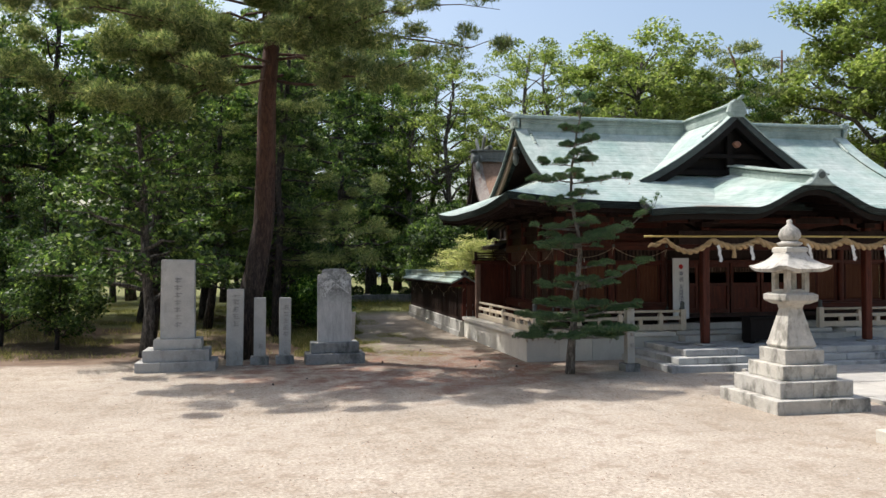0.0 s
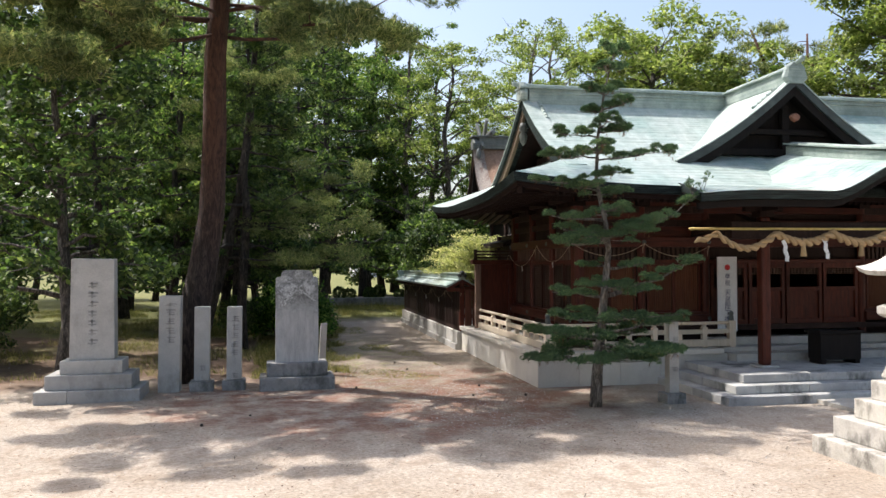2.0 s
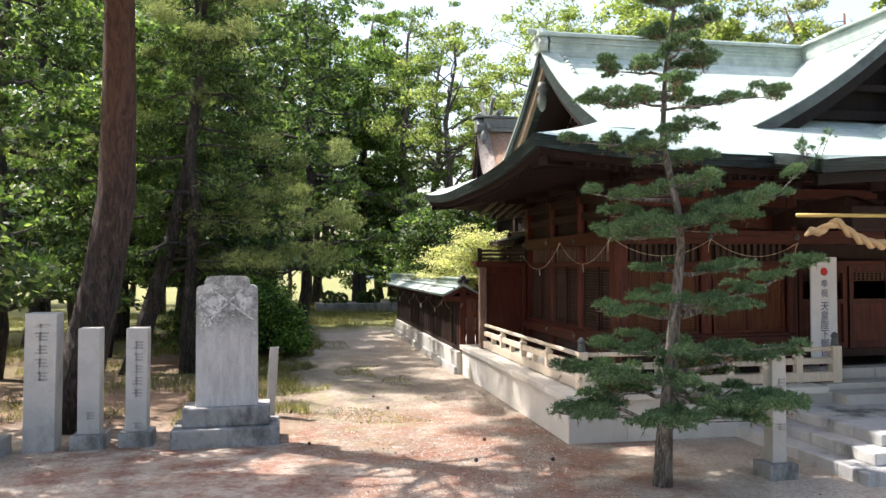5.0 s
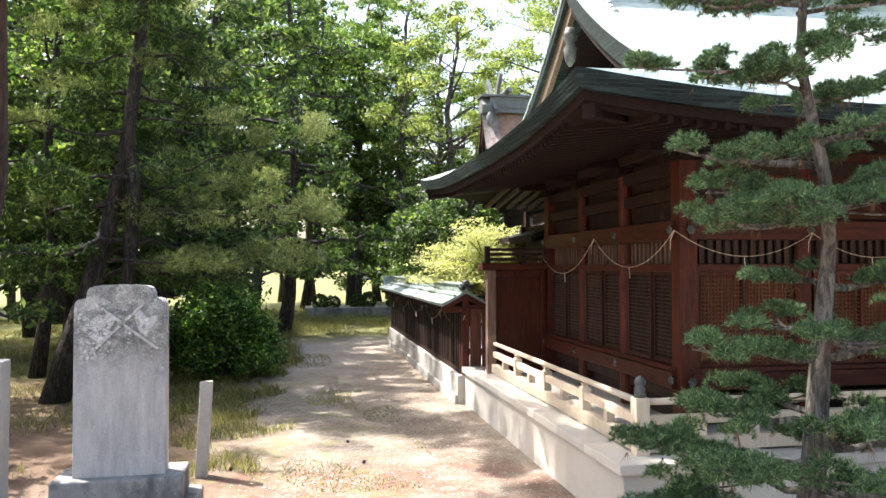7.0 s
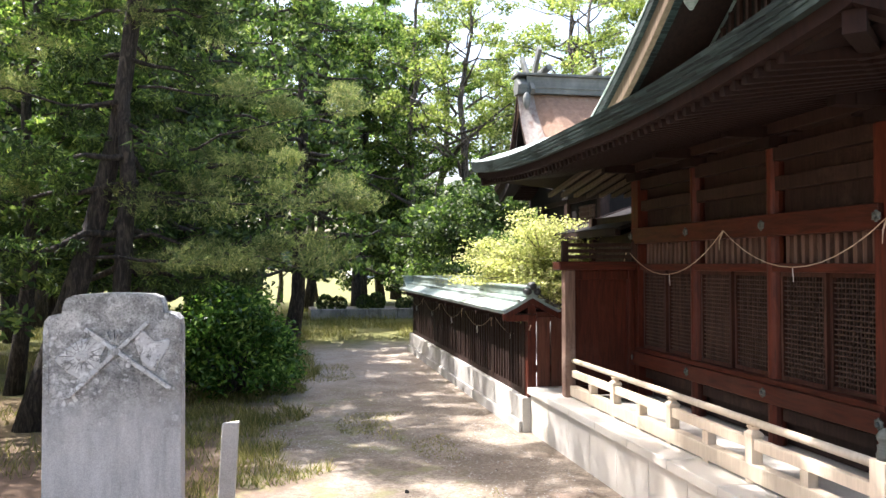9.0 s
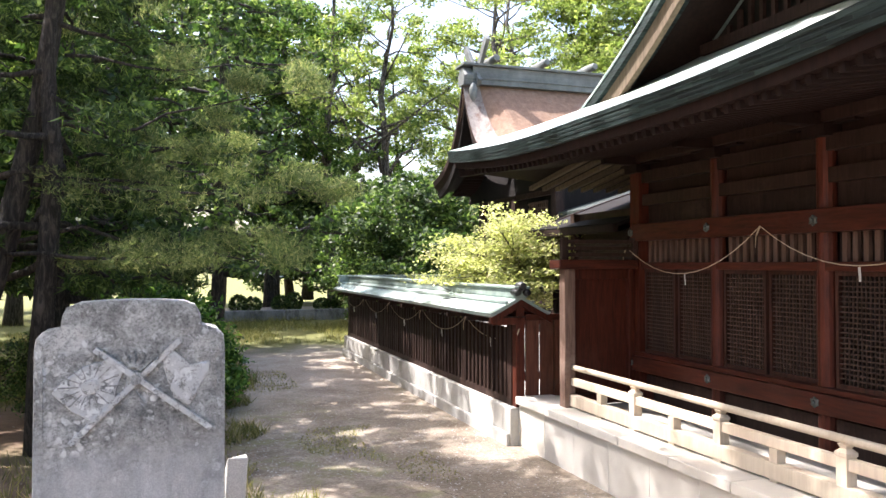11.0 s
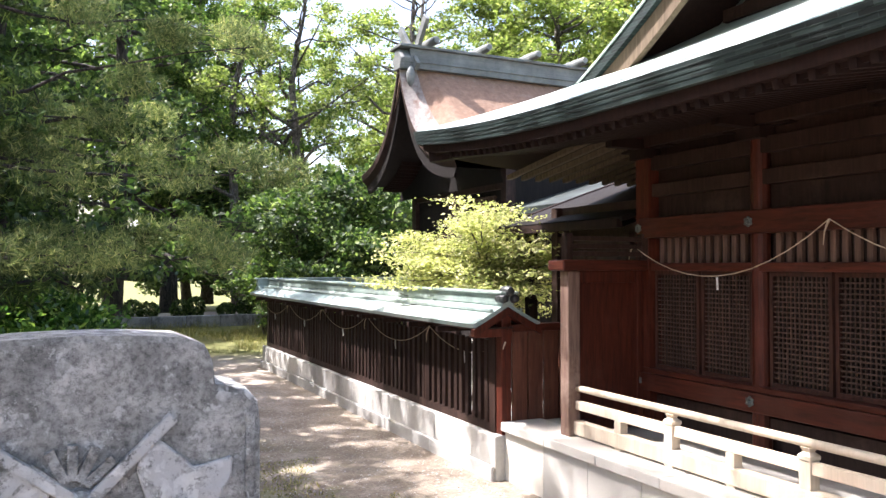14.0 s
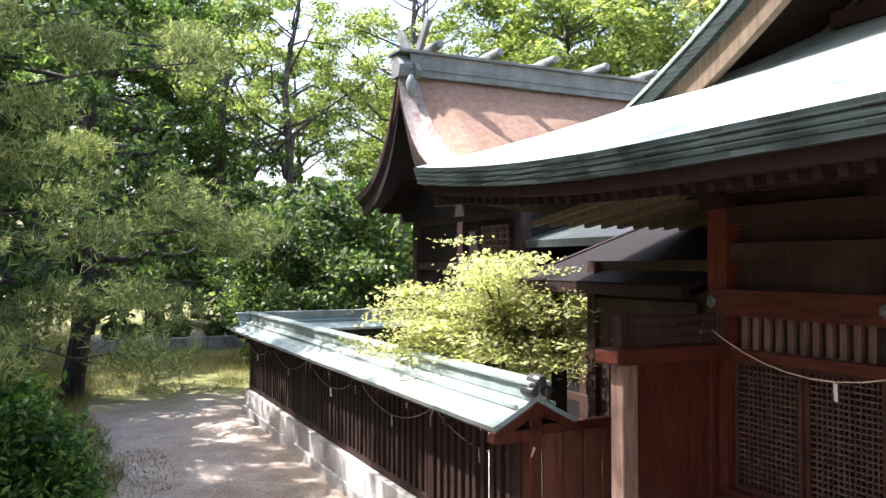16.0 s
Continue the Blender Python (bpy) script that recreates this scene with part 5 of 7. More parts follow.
part("verge_trim", Shape().sheet([[(x - 0.03, HRY + y, bark_z(abs(y), y > 0, x) + 0.028) for x in xs_[:5]] for y in ys_]), BARK_ROOF_EDGE, sanct, "grey weathered bark verge", thick=0.01)
part("verge_face", Shape().rings([line(HX0 - 0.03, 0.02), line(HX0 - 0.03, -0.12), line(HX0 + 0.06, -0.24)], close=False, caps=False), DARK_WOOD, sanct)
part("bargeboard", Shape().rings([line(HX0 + 0.05, -0.24), line(HX0 + 0.05, -0.42), line(HX0 + 0.13, -0.42), line(HX0 + 0.13, -0.24)], close=False, caps=False), SHADE_BLACK, sanct, "dark curved bargeboard")
# soffit and gable fill hold the verge's shade as near-black
part("roof_soffit", Shape().rings([line(HX0 + 0.13, -0.24), line(HX1, -0.24)], close=False, caps=False), SHADE_BLACK, sanct)
part("sanctuary_wall", Shape().box(9.3, 28.6, 0.8, 13.8, 32.6, 4.6), SHADE_BLACK, sanct, "near-black timber wall")
part("gable_fill", Shape().sheet([line(HX0 + 0.95, -0.22), [(HX0 + 0.95, HRY + y, min(3.8, bark_z(abs(y), y > 0) - 0.3)) for y in ys_]]), SHADE_BLACK, sanct, "near-black gable boarding with overhang shade in its colour")
part("gable_wall", Shape().rings([[(9.3, HRY - 1.9, 4.4), (9.3, HRY, HRZ - 0.4), (9.3, HRY + 1.6, 4.7)], [(13.8, HRY - 1.9, 4.4), (13.8, HRY, HRZ - 0.4), (13.8, HRY + 1.6, 4.7)]]), SHADE_BLACK, sanct)
part("base", Shape().box(8.9, 28.2, 0, 14.2, 33.0, 0.8), FENCE_STONE, sanct)
for y in (28.55, 30.6, 32.65):
    part("post", Shape().box(9.2, y - 0.1, 0.8, 9.4, y + 0.1, 4.5), DARK_WOOD, sanct)
for z in (1.4, 2.8, 3.7):
    part("beam", Shape().box(9.22, 28.5, z, 9.36, 32.7, z + 0.16), DARK_WOOD, sanct)
sh = Shape()
for k in range(9):
    sh.box(9.26, 29.0 + k * 0.1, 3.0, 9.30, 29.05 + k * 0.1, 3.6)
for k in range(6):
    sh.box(9.25, 28.95, 3.0 + k * 0.11, 9.29, 29.9, 3.03 + k * 0.11)
part("window_lattice", sh, PALE_SLAT, sanct)
for i in range(12):
    put("rafter", raf, sanct, pose(HX0 + 0.45, HRY + 0.95 + i * 0.1, bark_z(0.95 + i * 0.1, True) - 0.34, 0, 0, -90))
sh = Shape()
sh.box(HX0 + 0.15, HRY - 0.22, HRZ - 0.10, HX1, HRY + 0.22, HRZ + 0.32)
part("ridge_box", sh, GREYMETAL, sanct, "grey copper ridge box", bevel=0.01)
part("ridge_cap", Shape().box(HX0 - 0.1, HRY - 0.3, HRZ + 0.32, HX1, HRY + 0.3, HRZ + 0.38), GREYMETAL, sanct, bevel=0.01)
part("ridge_trim", Shape().box(HX0 + 0.1, HRY - 0.25, HRZ + 0.03, HX1, HRY + 0.25, HRZ + 0.07), GREYMETAL, sanct)
log = Shape()
log.rings([[(r * math.cos(a), y, r * math.sin(a)) for a in [2 * math.pi * j / 12 for j in range(12)]] for y, r in ((-0.55, 0.07), (-0.5, 0.085), (0, 0.1), (0.5, 0.085), (0.55, 0.07))])
logm = log.mesh("ridge_log", GREYMETAL)
for i in range(5):
    put("ridge_log", logm, sanct, pose(HX0 + 0.62 + i * 1.27, HRY, HRZ + 0.47), "grey metal-clad ridge log")
for s in (-1, 1):
    m = Matrix.Translation((HX0 + 0.32 + s * 0.05, HRY, HRZ + 0.28)) @ Matrix.Rotation(radians(s * 42), 4, "X")
    part("forked_finial", Shape().box(-0.045, -0.09, -0.5, 0.045, 0.09, 0.85, m), GREYMETAL, sanct, "grey metal forked finial", bevel=0.008)
part("ridge_end", Shape().rings([[(HX0 - dx, HRY + w * a, HRZ + b) for a, b in ((-0.2, -0.12), (-0.28, 0.1), (-0.1, 0.3), (0.1, 0.3), (0.28, 0.1), (0.2, -0.12))] for dx, w in ((-0.15, 1), (0.0, 1), (0.06, 0.8))]), GREYMETAL, sanct, bevel=0.015)
part("ridge_pendant", Shape().lathe([(0.02, -0.32), (0.08, -0.22), (0.1, -0.05), (0.06, 0.05), (0.02, 0.1)], 10, (HX0 + 0.12, HRY - 0.32, HRZ - 0.2)), GREYMETAL, sanct, smooth=True)

link = thing("link_hall", (11.4, 26, 0), "dark low hall with a copper roof between the shrine buildings", "building")
part("link_wall", Shape().box(9.4, 22.6, 0.5, 13.4, 28.5, 3.0), SHADE_BLACK, link)
part("link_base", Shape().box(9.2, 23.06, 0, 13.6, 28.1, 0.5), FENCE_STONE, link)
sh = Shape()
sh.sheet([[(11.4 - w, y, 4.05 - 0.3 * w) for y in (22.3, 25, 28.6)] for w in (0.0, 1.0, 2.0, 2.5)])
sh.sheet([[(11.4 + w, y, 4.05 - 0.3 * w) for y in (28.6, 25, 22.3)] for w in (0.0, 1.0, 2.0, 2.5)])
part("link_roof", sh, COPPER_DARK, link, "green copper link roof", thick=0.12)
part("side_annex", Shape().box(6.9, 22.5, 0.5, 9.6, 24.0, 2.95), DARK_WOOD, link, "dark boarded annex wall")
for k in range(8):
    part("annex_board", Shape().box(6.876, 22.52 + k * 0.18, 0.55, 6.898, 22.69 + k * 0.18, 2.44), DARK_WOOD, link, bevel=0.003)
part("annex_post", Shape().box(6.82, 23.92, 0.5, 6.96, 24.04, 2.95), DARK_WOOD, link)
part("annex_beam", Shape().box(6.84, 22.6, 2.45, 6.9, 23.92, 2.6), DARK_WOOD, link)
lean = [(6.60, 2.76), (7.2, 2.96), (8.0, 3.24), (9.2, 3.64)]
# copper top coloured near-black: the hall eave's shadow is in it
part("lean_to_roof", Shape().sheet([[(x, y, z) for y in (25.0, 23.7, 22.45)] for x, z in lean]), SHADE_BLACK, link, "low lean-to roof, near-black with the hall eave's shade", thick=0.05)
part("lean_to_verge", Shape().rings([[(x, 24.96, z + 0.015), (x, 25.04, z + 0.015), (x, 25.04, z - 0.13), (x, 24.96, z - 0.13)] for x, z in lean]), SHADED_EAVE, link, "dark verge board of the lean-to roof")
part("lean_to_soffit", Shape().sheet([[(x + 0.05, y, z - 0.10) for y in (22.45, 23.7, 24.96)] for x, z in lean]), SHADED_EAVE, link)
part("lean_to_eave", Shape().box(6.57, 22.48, 2.65, 6.64, 25.0, 2.74), SHADED_EAVE, link)
for y in (22.9, 24.8):
    part("lean_to_post", Shape().box(6.95, y - 0.06, 0.0, 7.07, y + 0.06, 2.75), DARK_WOOD, link)
for y in (23.6, 24.9, 26.2, 27.5):
    part("link_post", Shape().box(9.3, y - 0.08, 0.5, 9.42, y + 0.08, 3.0), DARK_WOOD, link)
part("link_rail", Shape().box(8.9, 23.4, 0.95, 8.98, 28.2, 1.05), DARK_WOOD, link)
for y in (23.5, 24.6, 25.7, 26.8, 27.9):
    part("rail_post", Shape().box(8.88, y - 0.05, 0.0, 9.0, y + 0.05, 0.95), DARK_WOOD, link)

# ---- rope, pole and streamers on the porch ----
POLE_Y = 15.15
solo("bamboo_pole", Shape().tube([(7.72, POLE_Y, 2.77), (11.4, POLE_Y + 0.02, 2.78), (15.1, POLE_Y, 2.77)], 0.022, 10), BAMBOO, "long yellow bamboo pole across the porch", "pole", smooth=True)
rope = thing("sacred_rope", (CX, POLE_Y, 2.7), "thick twisted straw rope hung in waves from the pole", "rope")
NR = 420


def rope_line(u):
    x = 7.95 + 6.9 * u
    k = (x - 8.19) / 1.07
    deep = 0.25 if k < 1 else 0.15
    sag = 0.035 + deep * max(0.0, math.sin(math.pi * (k % 1.0))) ** 0.9 if k >= 0 else 0.035 + 0.45 * abs(x - 8.19)
    return Vector((x, POLE_Y - 0.04, 2.73 - sag))


for k in range(2):
    pts, rad = [], []
    for i in range(NR + 1):
        u = i / NR
        c = rope_line(u)
        fat = 0.035 + 0.02 * math.sin(math.pi * u)
        a = u * 150 + k * math.pi
        pts.append(c + Vector((0, math.cos(a), math.sin(a))) * fat * 0.75)
        rad.append(fat * 0.82)
    part("strand", Shape().tube(pts, rad, 8), ROPE, rope, smooth=True)
part("rope_tail", Shape().tube([(7.97, POLE_Y - 0.04, 2.58), (7.86, POLE_Y - 0.05, 2.60), (7.78, POLE_Y - 0.05, 2.54)], [0.05, 0.045, 0.015], 8), ROPE, rope, "frayed rope end")


def streamer(x, z, turn):
    s = Shape()
    w, h = 0.07, 0.085
    for k in range(4):
        m = Matrix.Translation((x + (k % 2) * 0.035 + k * 0.012, POLE_Y - 0.1 - 0.006 * k, z - k * h)) @ Matrix.Rotation(radians(turn + (18 if k % 2 else -18)), 4, "Y")
        s.box(-w / 2, -0.002, -h * 1.15, w / 2, 0.002, 0.0, m)
    return solo("paper_streamer", s, PAPER, "white folded paper streamer hung from the rope", "streamer", group="paper streamers")


for x, z, t_ in ((9.35, 2.58, -8), (10.1, 2.62, -14), (11.5, 2.62, -18), (12.6, 2.6, 8), (13.4, 2.58, -10)):
    streamer(x, z, t_)
for x in (9.75, 10.85, 12.05):
    solo("straw_tassel", Shape().lathe([(0.02, 0), (0.03, -0.05), (0.028, -0.07), (0.05, -0.3), (0.045, -0.31)], 10, (x, POLE_Y - 0.07, 2.62)), ROPE, "pale straw tassel hung from the rope", "tassel", group="straw tassels", smooth=True)

sign = thing("banner_board", (9.84, 17.55, 0.61), "tall white board with a red disc and a blue-black inscription", "sign")
part("board", Shape().box(9.63, 17.58, 0.84, 10.05, 17.61, 2.33), PAPER, sign, bevel=0.004)
part("board_leg", Shape().box(9.8, 17.611, 0.61, 9.88, 17.65, 1.4), RED_WOOD, sign)
part("red_disc", Shape().rings([[(9.84 + r * math.cos(a), y, 2.12 + r * math.sin(a)) for a in [2 * math.pi * j / 24 for j in range(24)]] for y, r in ((17.579, 0.058), (17.574, 0.058))]), RED_PAINT, sign, "red disc")


def letters(txt, x, y, z, size, material, parent, name="inscription"):
    cu = bpy.data.curves.new(name, "FONT")
    cu.body, cu.size, cu.align_x, cu.align_y = txt, size, "CENTER", "CENTER"
    tmp = bpy.data.objects.new(name, cu)
    scene.collection.objects.link(tmp)
    me = bpy.data.meshes.new_from_object(tmp.evaluated_get(bpy.context.evaluated_depsgraph_get()))
    bpy.data.objects.remove(tmp)
    me.transform(Matrix.Translation((x, y, z)) @ Matrix.Rotation(radians(90), 4, "X"))
    me.materials.clear()
    me.materials.append(material)
    return part(name, me, material, parent)


for i, ch in enumerate("奉祝"):
    letters(ch, 9.84, 17.574, 1.94 - i * 0.14, 0.12, BLUE_INK, sign, "character")
for i, ch in enumerate("天皇陛下御即位"):
    letters(ch, 9.84, 17.574, 1.61 - i * 0.135, 0.14, BLUE_INK, sign, "character")

box_ = thing("offering_box", (10.95, 15.9, 0.4), "black wooden offering box on the porch floor", "box")
part("body", Shape().box(10.54, 15.74, 0.47, 11.36, 16.1, 0.94), SHADE_BLACK, box_, bevel=0.015)
for x_ in (10.56, 11.24):
    part("foot", Shape().box(x_, 15.75, 0.4, x_ + 0.1, 16.09, 0.47), SHADE_BLACK, box_, bevel=0.008)
part("lid_frame", Shape().box(10.5, 15.7, 0.94, 11.4, 15.75, 0.99).box(10.5, 16.09, 0.94, 11.4, 16.14, 0.99).box(10.5, 15.75, 0.94, 10.55, 16.09, 0.99).box(11.35, 15.75, 0.94, 11.4, 16.09, 0.99), SHADE_BLACK, box_)
for k in range(9):
    part("lid_slat", Shape().box(10.58 + k * 0.086, 15.75, 0.945, 10.625 + k * 0.086, 16.09, 0.98), SHADE_BLACK, box_)


def sag_rope(name, pts, label, drop=0.2, r=0.0048):
    """A thin cord that sags between its fixings, with paper tags."""
    s = thing(name, pts[0], label, "rope", "thin sacred cords")
    line_ = []
    for a, b in zip(pts[:-1], pts[1:]):
        a, b = Vector(a), Vector(b)
        for i in range(12):
            u = i / 12
            line_.append(a.lerp(b, u) + Vector((0, 0, -4 * drop * u * (1 - u) * (a - b).length / 2)))
    line_.append(Vector(pts[-1]))
    part("cord", Shape().tube(line_, r, 6), THIN_STRAW, s)
    for i in range(6, len(line_), 12):
        p = line_[i]
        t_ = Shape()
        for k in range(2):
            t_.box(-0.028, -0.002 + 0.004 * k, -0.075 - 0.05 * k, 0.028, 0.002 + 0.004 * k, -0.01 - 0.05 * k, Matrix.Translation(p + Vector((0.01 * k, 0, 0))) @ Matrix.Rotation(radians(58), 4, "Z"))
        part("paper_tag", t_, PAPER, s, "small white paper tag")
    for p in pts:
        part("cord_end", Shape().tube([Vector(p), Vector(p) + Vector((-0.03, 0.02, -0.1)), Vector(p) + Vector((-0.02, 0.04, -0.2))], [0.011, 0.006, 0.003], 6), THIN_STRAW, s)
    return s


kx = WX0 - 0.17
sag_rope("thin_rope", [(kx, 22.36, 2.46), (kx, 20.08, 2.61), (kx - 0.02, WY0 - 0.16, 2.62), (8.2, WY0 - 0.17, 2.6), (9.6, WY0 - 0.17, 2.55)], "thin straw cord with paper tags along the hall", 0.33)
sag_rope("thin_rope", [(RX - 0.02, FY0 - 0.21, 1.45)] + [(FX - 0.1, FY0 + 1.5 + 2.2 * k, 1.5) for k in range(5)], "thin straw cord with paper tags along the fence", 0.24)

# ---- stone lantern ----
LX, LY = 7.93, 10.74
lan = thing("stone_lantern", (LX, LY, 0), "weathered granite lantern on four square steps", "lantern")
for i, (h, z0, z1) in enumerate(((0.77, -0.1, 0.2), (0.61, 0.2, 0.44), (0.455, 0.44, 0.66), (0.335, 0.66, 0.88))):
    if i in (0, 1, 2):
        for s in (0, 1):
            sp = (-0.1 if i % 2 else 0.15) * h
            a, b = (LX - h, LX + sp - 0.002) if s == 0 else (LX + sp + 0.002, LX + h)
            part("base_stone", Shape().box(a, LY - h, z0, b, LY + h, z1), LANTERN, lan, bevel=0.014)
    else:
        part("base_stone", Shape().box(LX - h, LY - h, z0, LX + h, LY + h, z1), LANTERN, lan, bevel=0.014)
Q = 0.5
r2 = math.sqrt(2)
part("foot", Shape().lathe([(0.235 * r2, 0), (0.265 * r2, 0.05), (0.24 * r2, 0.12), (0.125 * r2, 0.60), (0.135 * r2, 0.65)], 4, (LX, LY, 0.88), Q), LANTERN, lan, "splayed square foot", bevel=0.012)
part("neck", Shape().lathe([(0.13, 0), (0.19, 0.03), (0.20, 0.06), (0.17, 0.09)], 16, (LX, LY, 1.50)), LANTERN, lan)
part("platform", Shape().lathe([(0.19 * r2, 0), (0.27 * r2, 0.05), (0.285 * r2, 0.07), (0.285 * r2, 0.15), (0.23 * r2, 0.18)], 4, (LX, LY, 1.56), Q), LANTERN, lan, bevel=0.01)
for sx in (-1, 1):
    for sy in (-1, 1):
        part("firebox_post", Shape().box(LX + sx * 0.155 - 0.04, LY + sy * 0.155 - 0.04, 1.75, LX + sx * 0.155 + 0.04, LY + sy * 0.155 + 0.04, 2.10), LANTERN, lan, bevel=0.006)
part("firebox_sill", Shape().box(LX - 0.192, LY - 0.192, 1.73, LX + 0.192, LY + 0.192, 1.79), LANTERN, lan)
part("firebox_head", Shape().box(LX - 0.192, LY - 0.192, 2.04, LX + 0.192, LY + 0.192, 2.11), LANTERN, lan)
rg = []
for k in range(7):
    u = k / 6
    w = 0.465 * (1 - u) ** 1.25 + 0.175 * u
    z = 2.11 + 0.27 * (u ** 1.25)
    ring = []
    for j in range(32):
        a = 2 * math.pi * (j + 0.5) / 32
        c, s_ = math.cos(a), math.sin(a)
        f = 1 / max(abs(c), abs(s_))
        corner = max(0, (f - 1) / 0.414) ** 2
        ring.append((LX + w * f * c, LY + w * f * s_, z + 0.10 * corner * (1 - u) ** 2))
    rg.append(ring)
under = [[(LX + 0.62 / 0.62 * (p[0] - LX) * q, LY + (p[1] - LY) * q, p[2] - dz) for p in rg[0]] for q, dz in ((0.45, 0.05), (0.95, 0.05))]
part("roof", Shape().rings(under + rg), LANTERN, lan, "curved square stone roof")
part("roof_collar", Shape().lathe([(0.185 * r2, 0), (0.185 * r2, 0.06), (0.155 * r2, 0.08)], 4, (LX, LY, 2.37), Q), LANTERN, lan)
part("finial_base", Shape().lathe([(0.12, 0), (0.18, 0.03), (0.19, 0.06), (0.12, 0.09)], 16, (LX, LY, 2.45)), LANTERN, lan, smooth=True)
part("finial", Shape().lathe([(0.1, 0), (0.155, 0.06), (0.165, 0.12), (0.13, 0.2), (0.06, 0.255), (0.04, 0.28), (0.045, 0.33), (0.02, 0.35)], 18, (LX, LY, 2.53)), LANTERN, lan, "jewel-shaped stone finial", smooth=True)

# stone posts by the approach
gp = thing("stone_post", (7.55, 7.95, 0), "granite post on a square base", "post")
part("base_block", Shape().box(7.25, 7.65, -0.1, 7.85, 8.25, 0.16), GRANITE, gp, bevel=0.015)
part("shaft", Shape().box(7.43, 7.83, 0.16, 7.67, 8.07, 1.5), GRANITE, gp, bevel=0.015)


def marker(x, y, w, d, h, base, label, bars, material=GRANITE_GREY, lean=0.0, slope_top=0.0):
    """An upright inscribed stone marker."""
    t_ = thing("stone_marker", (x, y, 0), label, "marker", "inscribed stone markers")
    z0 = -0.1
    if base:
        part("base_block", Shape().box(x - base, y - base, -0.1, x + base, y + base, 0.16), GRANITE_DARK, t_, bevel=0.015)
        z0 = 0.16
    m = Matrix.Translation((x, y, 0)) @ Matrix.Rotation(radians(lean), 4, "Y")
    s = Shape()
    s.rings([[m @ Vector(p) for p in ((-w / 2, -d / 2, z), (w / 2, -d / 2, z), (w / 2, d / 2, z), (-w / 2, d / 2, z))] for z in (z0, h)])
    s.v[-1] = tuple(m @ Vector((-w / 2, d / 2, h + slope_top)))
    part("shaft", s, material, t_, bevel=0.012)
    for k, (bz, bh, bw) in enumerate(bars):
        rs_ = random.Random(k + int(h * 100))
        for j in range(3):
            part("carved_mark", Shape().box(rs_.uniform(-bw, 0) * 0.5, -d / 2 - 0.004, bz + bh * j / 3, rs_.uniform(0.1, bw) * 0.5 + 0.02, -d / 2 + 0.002, bz + bh * j / 3 + bh * 0.17, m), INK, t_)
        part("carved_mark", Shape().box(-0.012, -d / 2 - 0.004, bz, 0.012, -d / 2 + 0.002, bz + bh * 0.9, m), INK, t_)
    return t_


marker(-0.76, 17.95, 0.36, 0.34, 1.67, 0, "tall pale granite marker with carved characters", [(1.5, 0.05, 0.2)] + [(1.34 - k * 0.16, 0.12, 0.16) for k in range(4)], lean=0.8)
marker(-0.22, 18.0, 0.26, 0.25, 1.47, 0.2, "slim pale granite marker on a low base", [(0.35, 0.1, 0.1)], lean=0.4)
marker(0.33, 18.05, 0.26, 0.25, 1.46, 0.2, "slim granite marker with faint carved characters", [(1.2 - k * 0.15, 0.11, 0.11) for k in range(5)] + [(0.2, 0.09, 0.1)], lean=0.5)
marker(1.97, 19.5, 0.13, 0.12, 1.03, 0.0, "short weathered stone post with a broken top beside the path", [], STEP_STONE, lean=3, slope_top=-0.09)
marker(7.2, 14.85, 0.165, 0.165, 1.38, 0.165, "square granite signpost on a dark base", [(0.95, 0.1, 0.1), (0.72, 0.08, 0.1), (0.5, 0.08, 0.1)])

# ---- memorial stones ----
st = thing("memorial_stone", (-1.87, 17.4, 0), "large grey memorial slab on three stone steps", "monument")
for q in ((-2.7, 16.95, -0.1, -2.2, 17.95, 0.2), (-2.196, 16.95, -0.1, -1.1, 17.95, 0.2), (-2.56, 17.05, 0.2, -1.24, 17.85, 0.44), (-2.36, 17.15, 0.44, -1.4, 17.72, 0.66)):
    part("base_stone", Shape().box(*q), GRANITE_GREY, st, bevel=0.015)
part("slab", Shape().rings([[(-2.24, 17.25, 0.66), (-1.54, 17.25, 0.66), (-1.54, 17.55, 0.66), (-2.24, 17.55, 0.66)], [(-2.22, 17.27, 2.32), (-1.55, 17.27, 2.31), (-1.55, 17.52, 2.32), (-2.22, 17.52, 2.33)]]), GRANITE_GREY, st, "grey slab with a column of carved characters", bevel=0.012)
for k in range(7):
    rs_ = random.Random(k)
    part("carved_mark", Shape().box(-1.96 + rs_.uniform(0, 0.03), 17.258 - 0.006, 1.9 - k * 0.155, -1.82 + rs_.uniform(-0.03, 0.03), 17.264, 1.925 - k * 0.155).box(-1.91, 17.252, 1.83 - k * 0.155, -1.88, 17.264, 1.94 - k * 0.155).box(-1.95, 17.253, 1.85 - k * 0.155, -1.83, 17.264, 1.87 - k * 0.155), INK, st)

SX, SY = 1.44, 17.95
fs = thing("flag_memorial_stone", (SX, SY, 0), "lichened memorial slab with crossed flags carved in relief", "monument")
part("base_stone", Shape().box(SX - 0.66, SY - 0.35, -0.1, SX + 0.66, SY + 0.42, 0.21), GRANITE_DARK, fs, bevel=0.02)
part("base_stone", Shape().box(SX - 0.54, SY - 0.22, 0.21, SX + 0.54, SY + 0.34, 0.45), GRANITE_DARK, fs, bevel=0.02)
half_prof = [(0.385, 0.45), (0.38, 1.905), (0.374, 1.955), (0.348, 1.985), (0.305, 1.994), (0.282, 1.998), (0.275, 2.05), (0.258, 2.085), (0.215, 2.103), (0.1, 2.111), (0, 2.113)]
prof = half_prof + [(-x_, z_) for x_, z_ in reversed(half_prof[:-1])]
YF = SY - 0.09
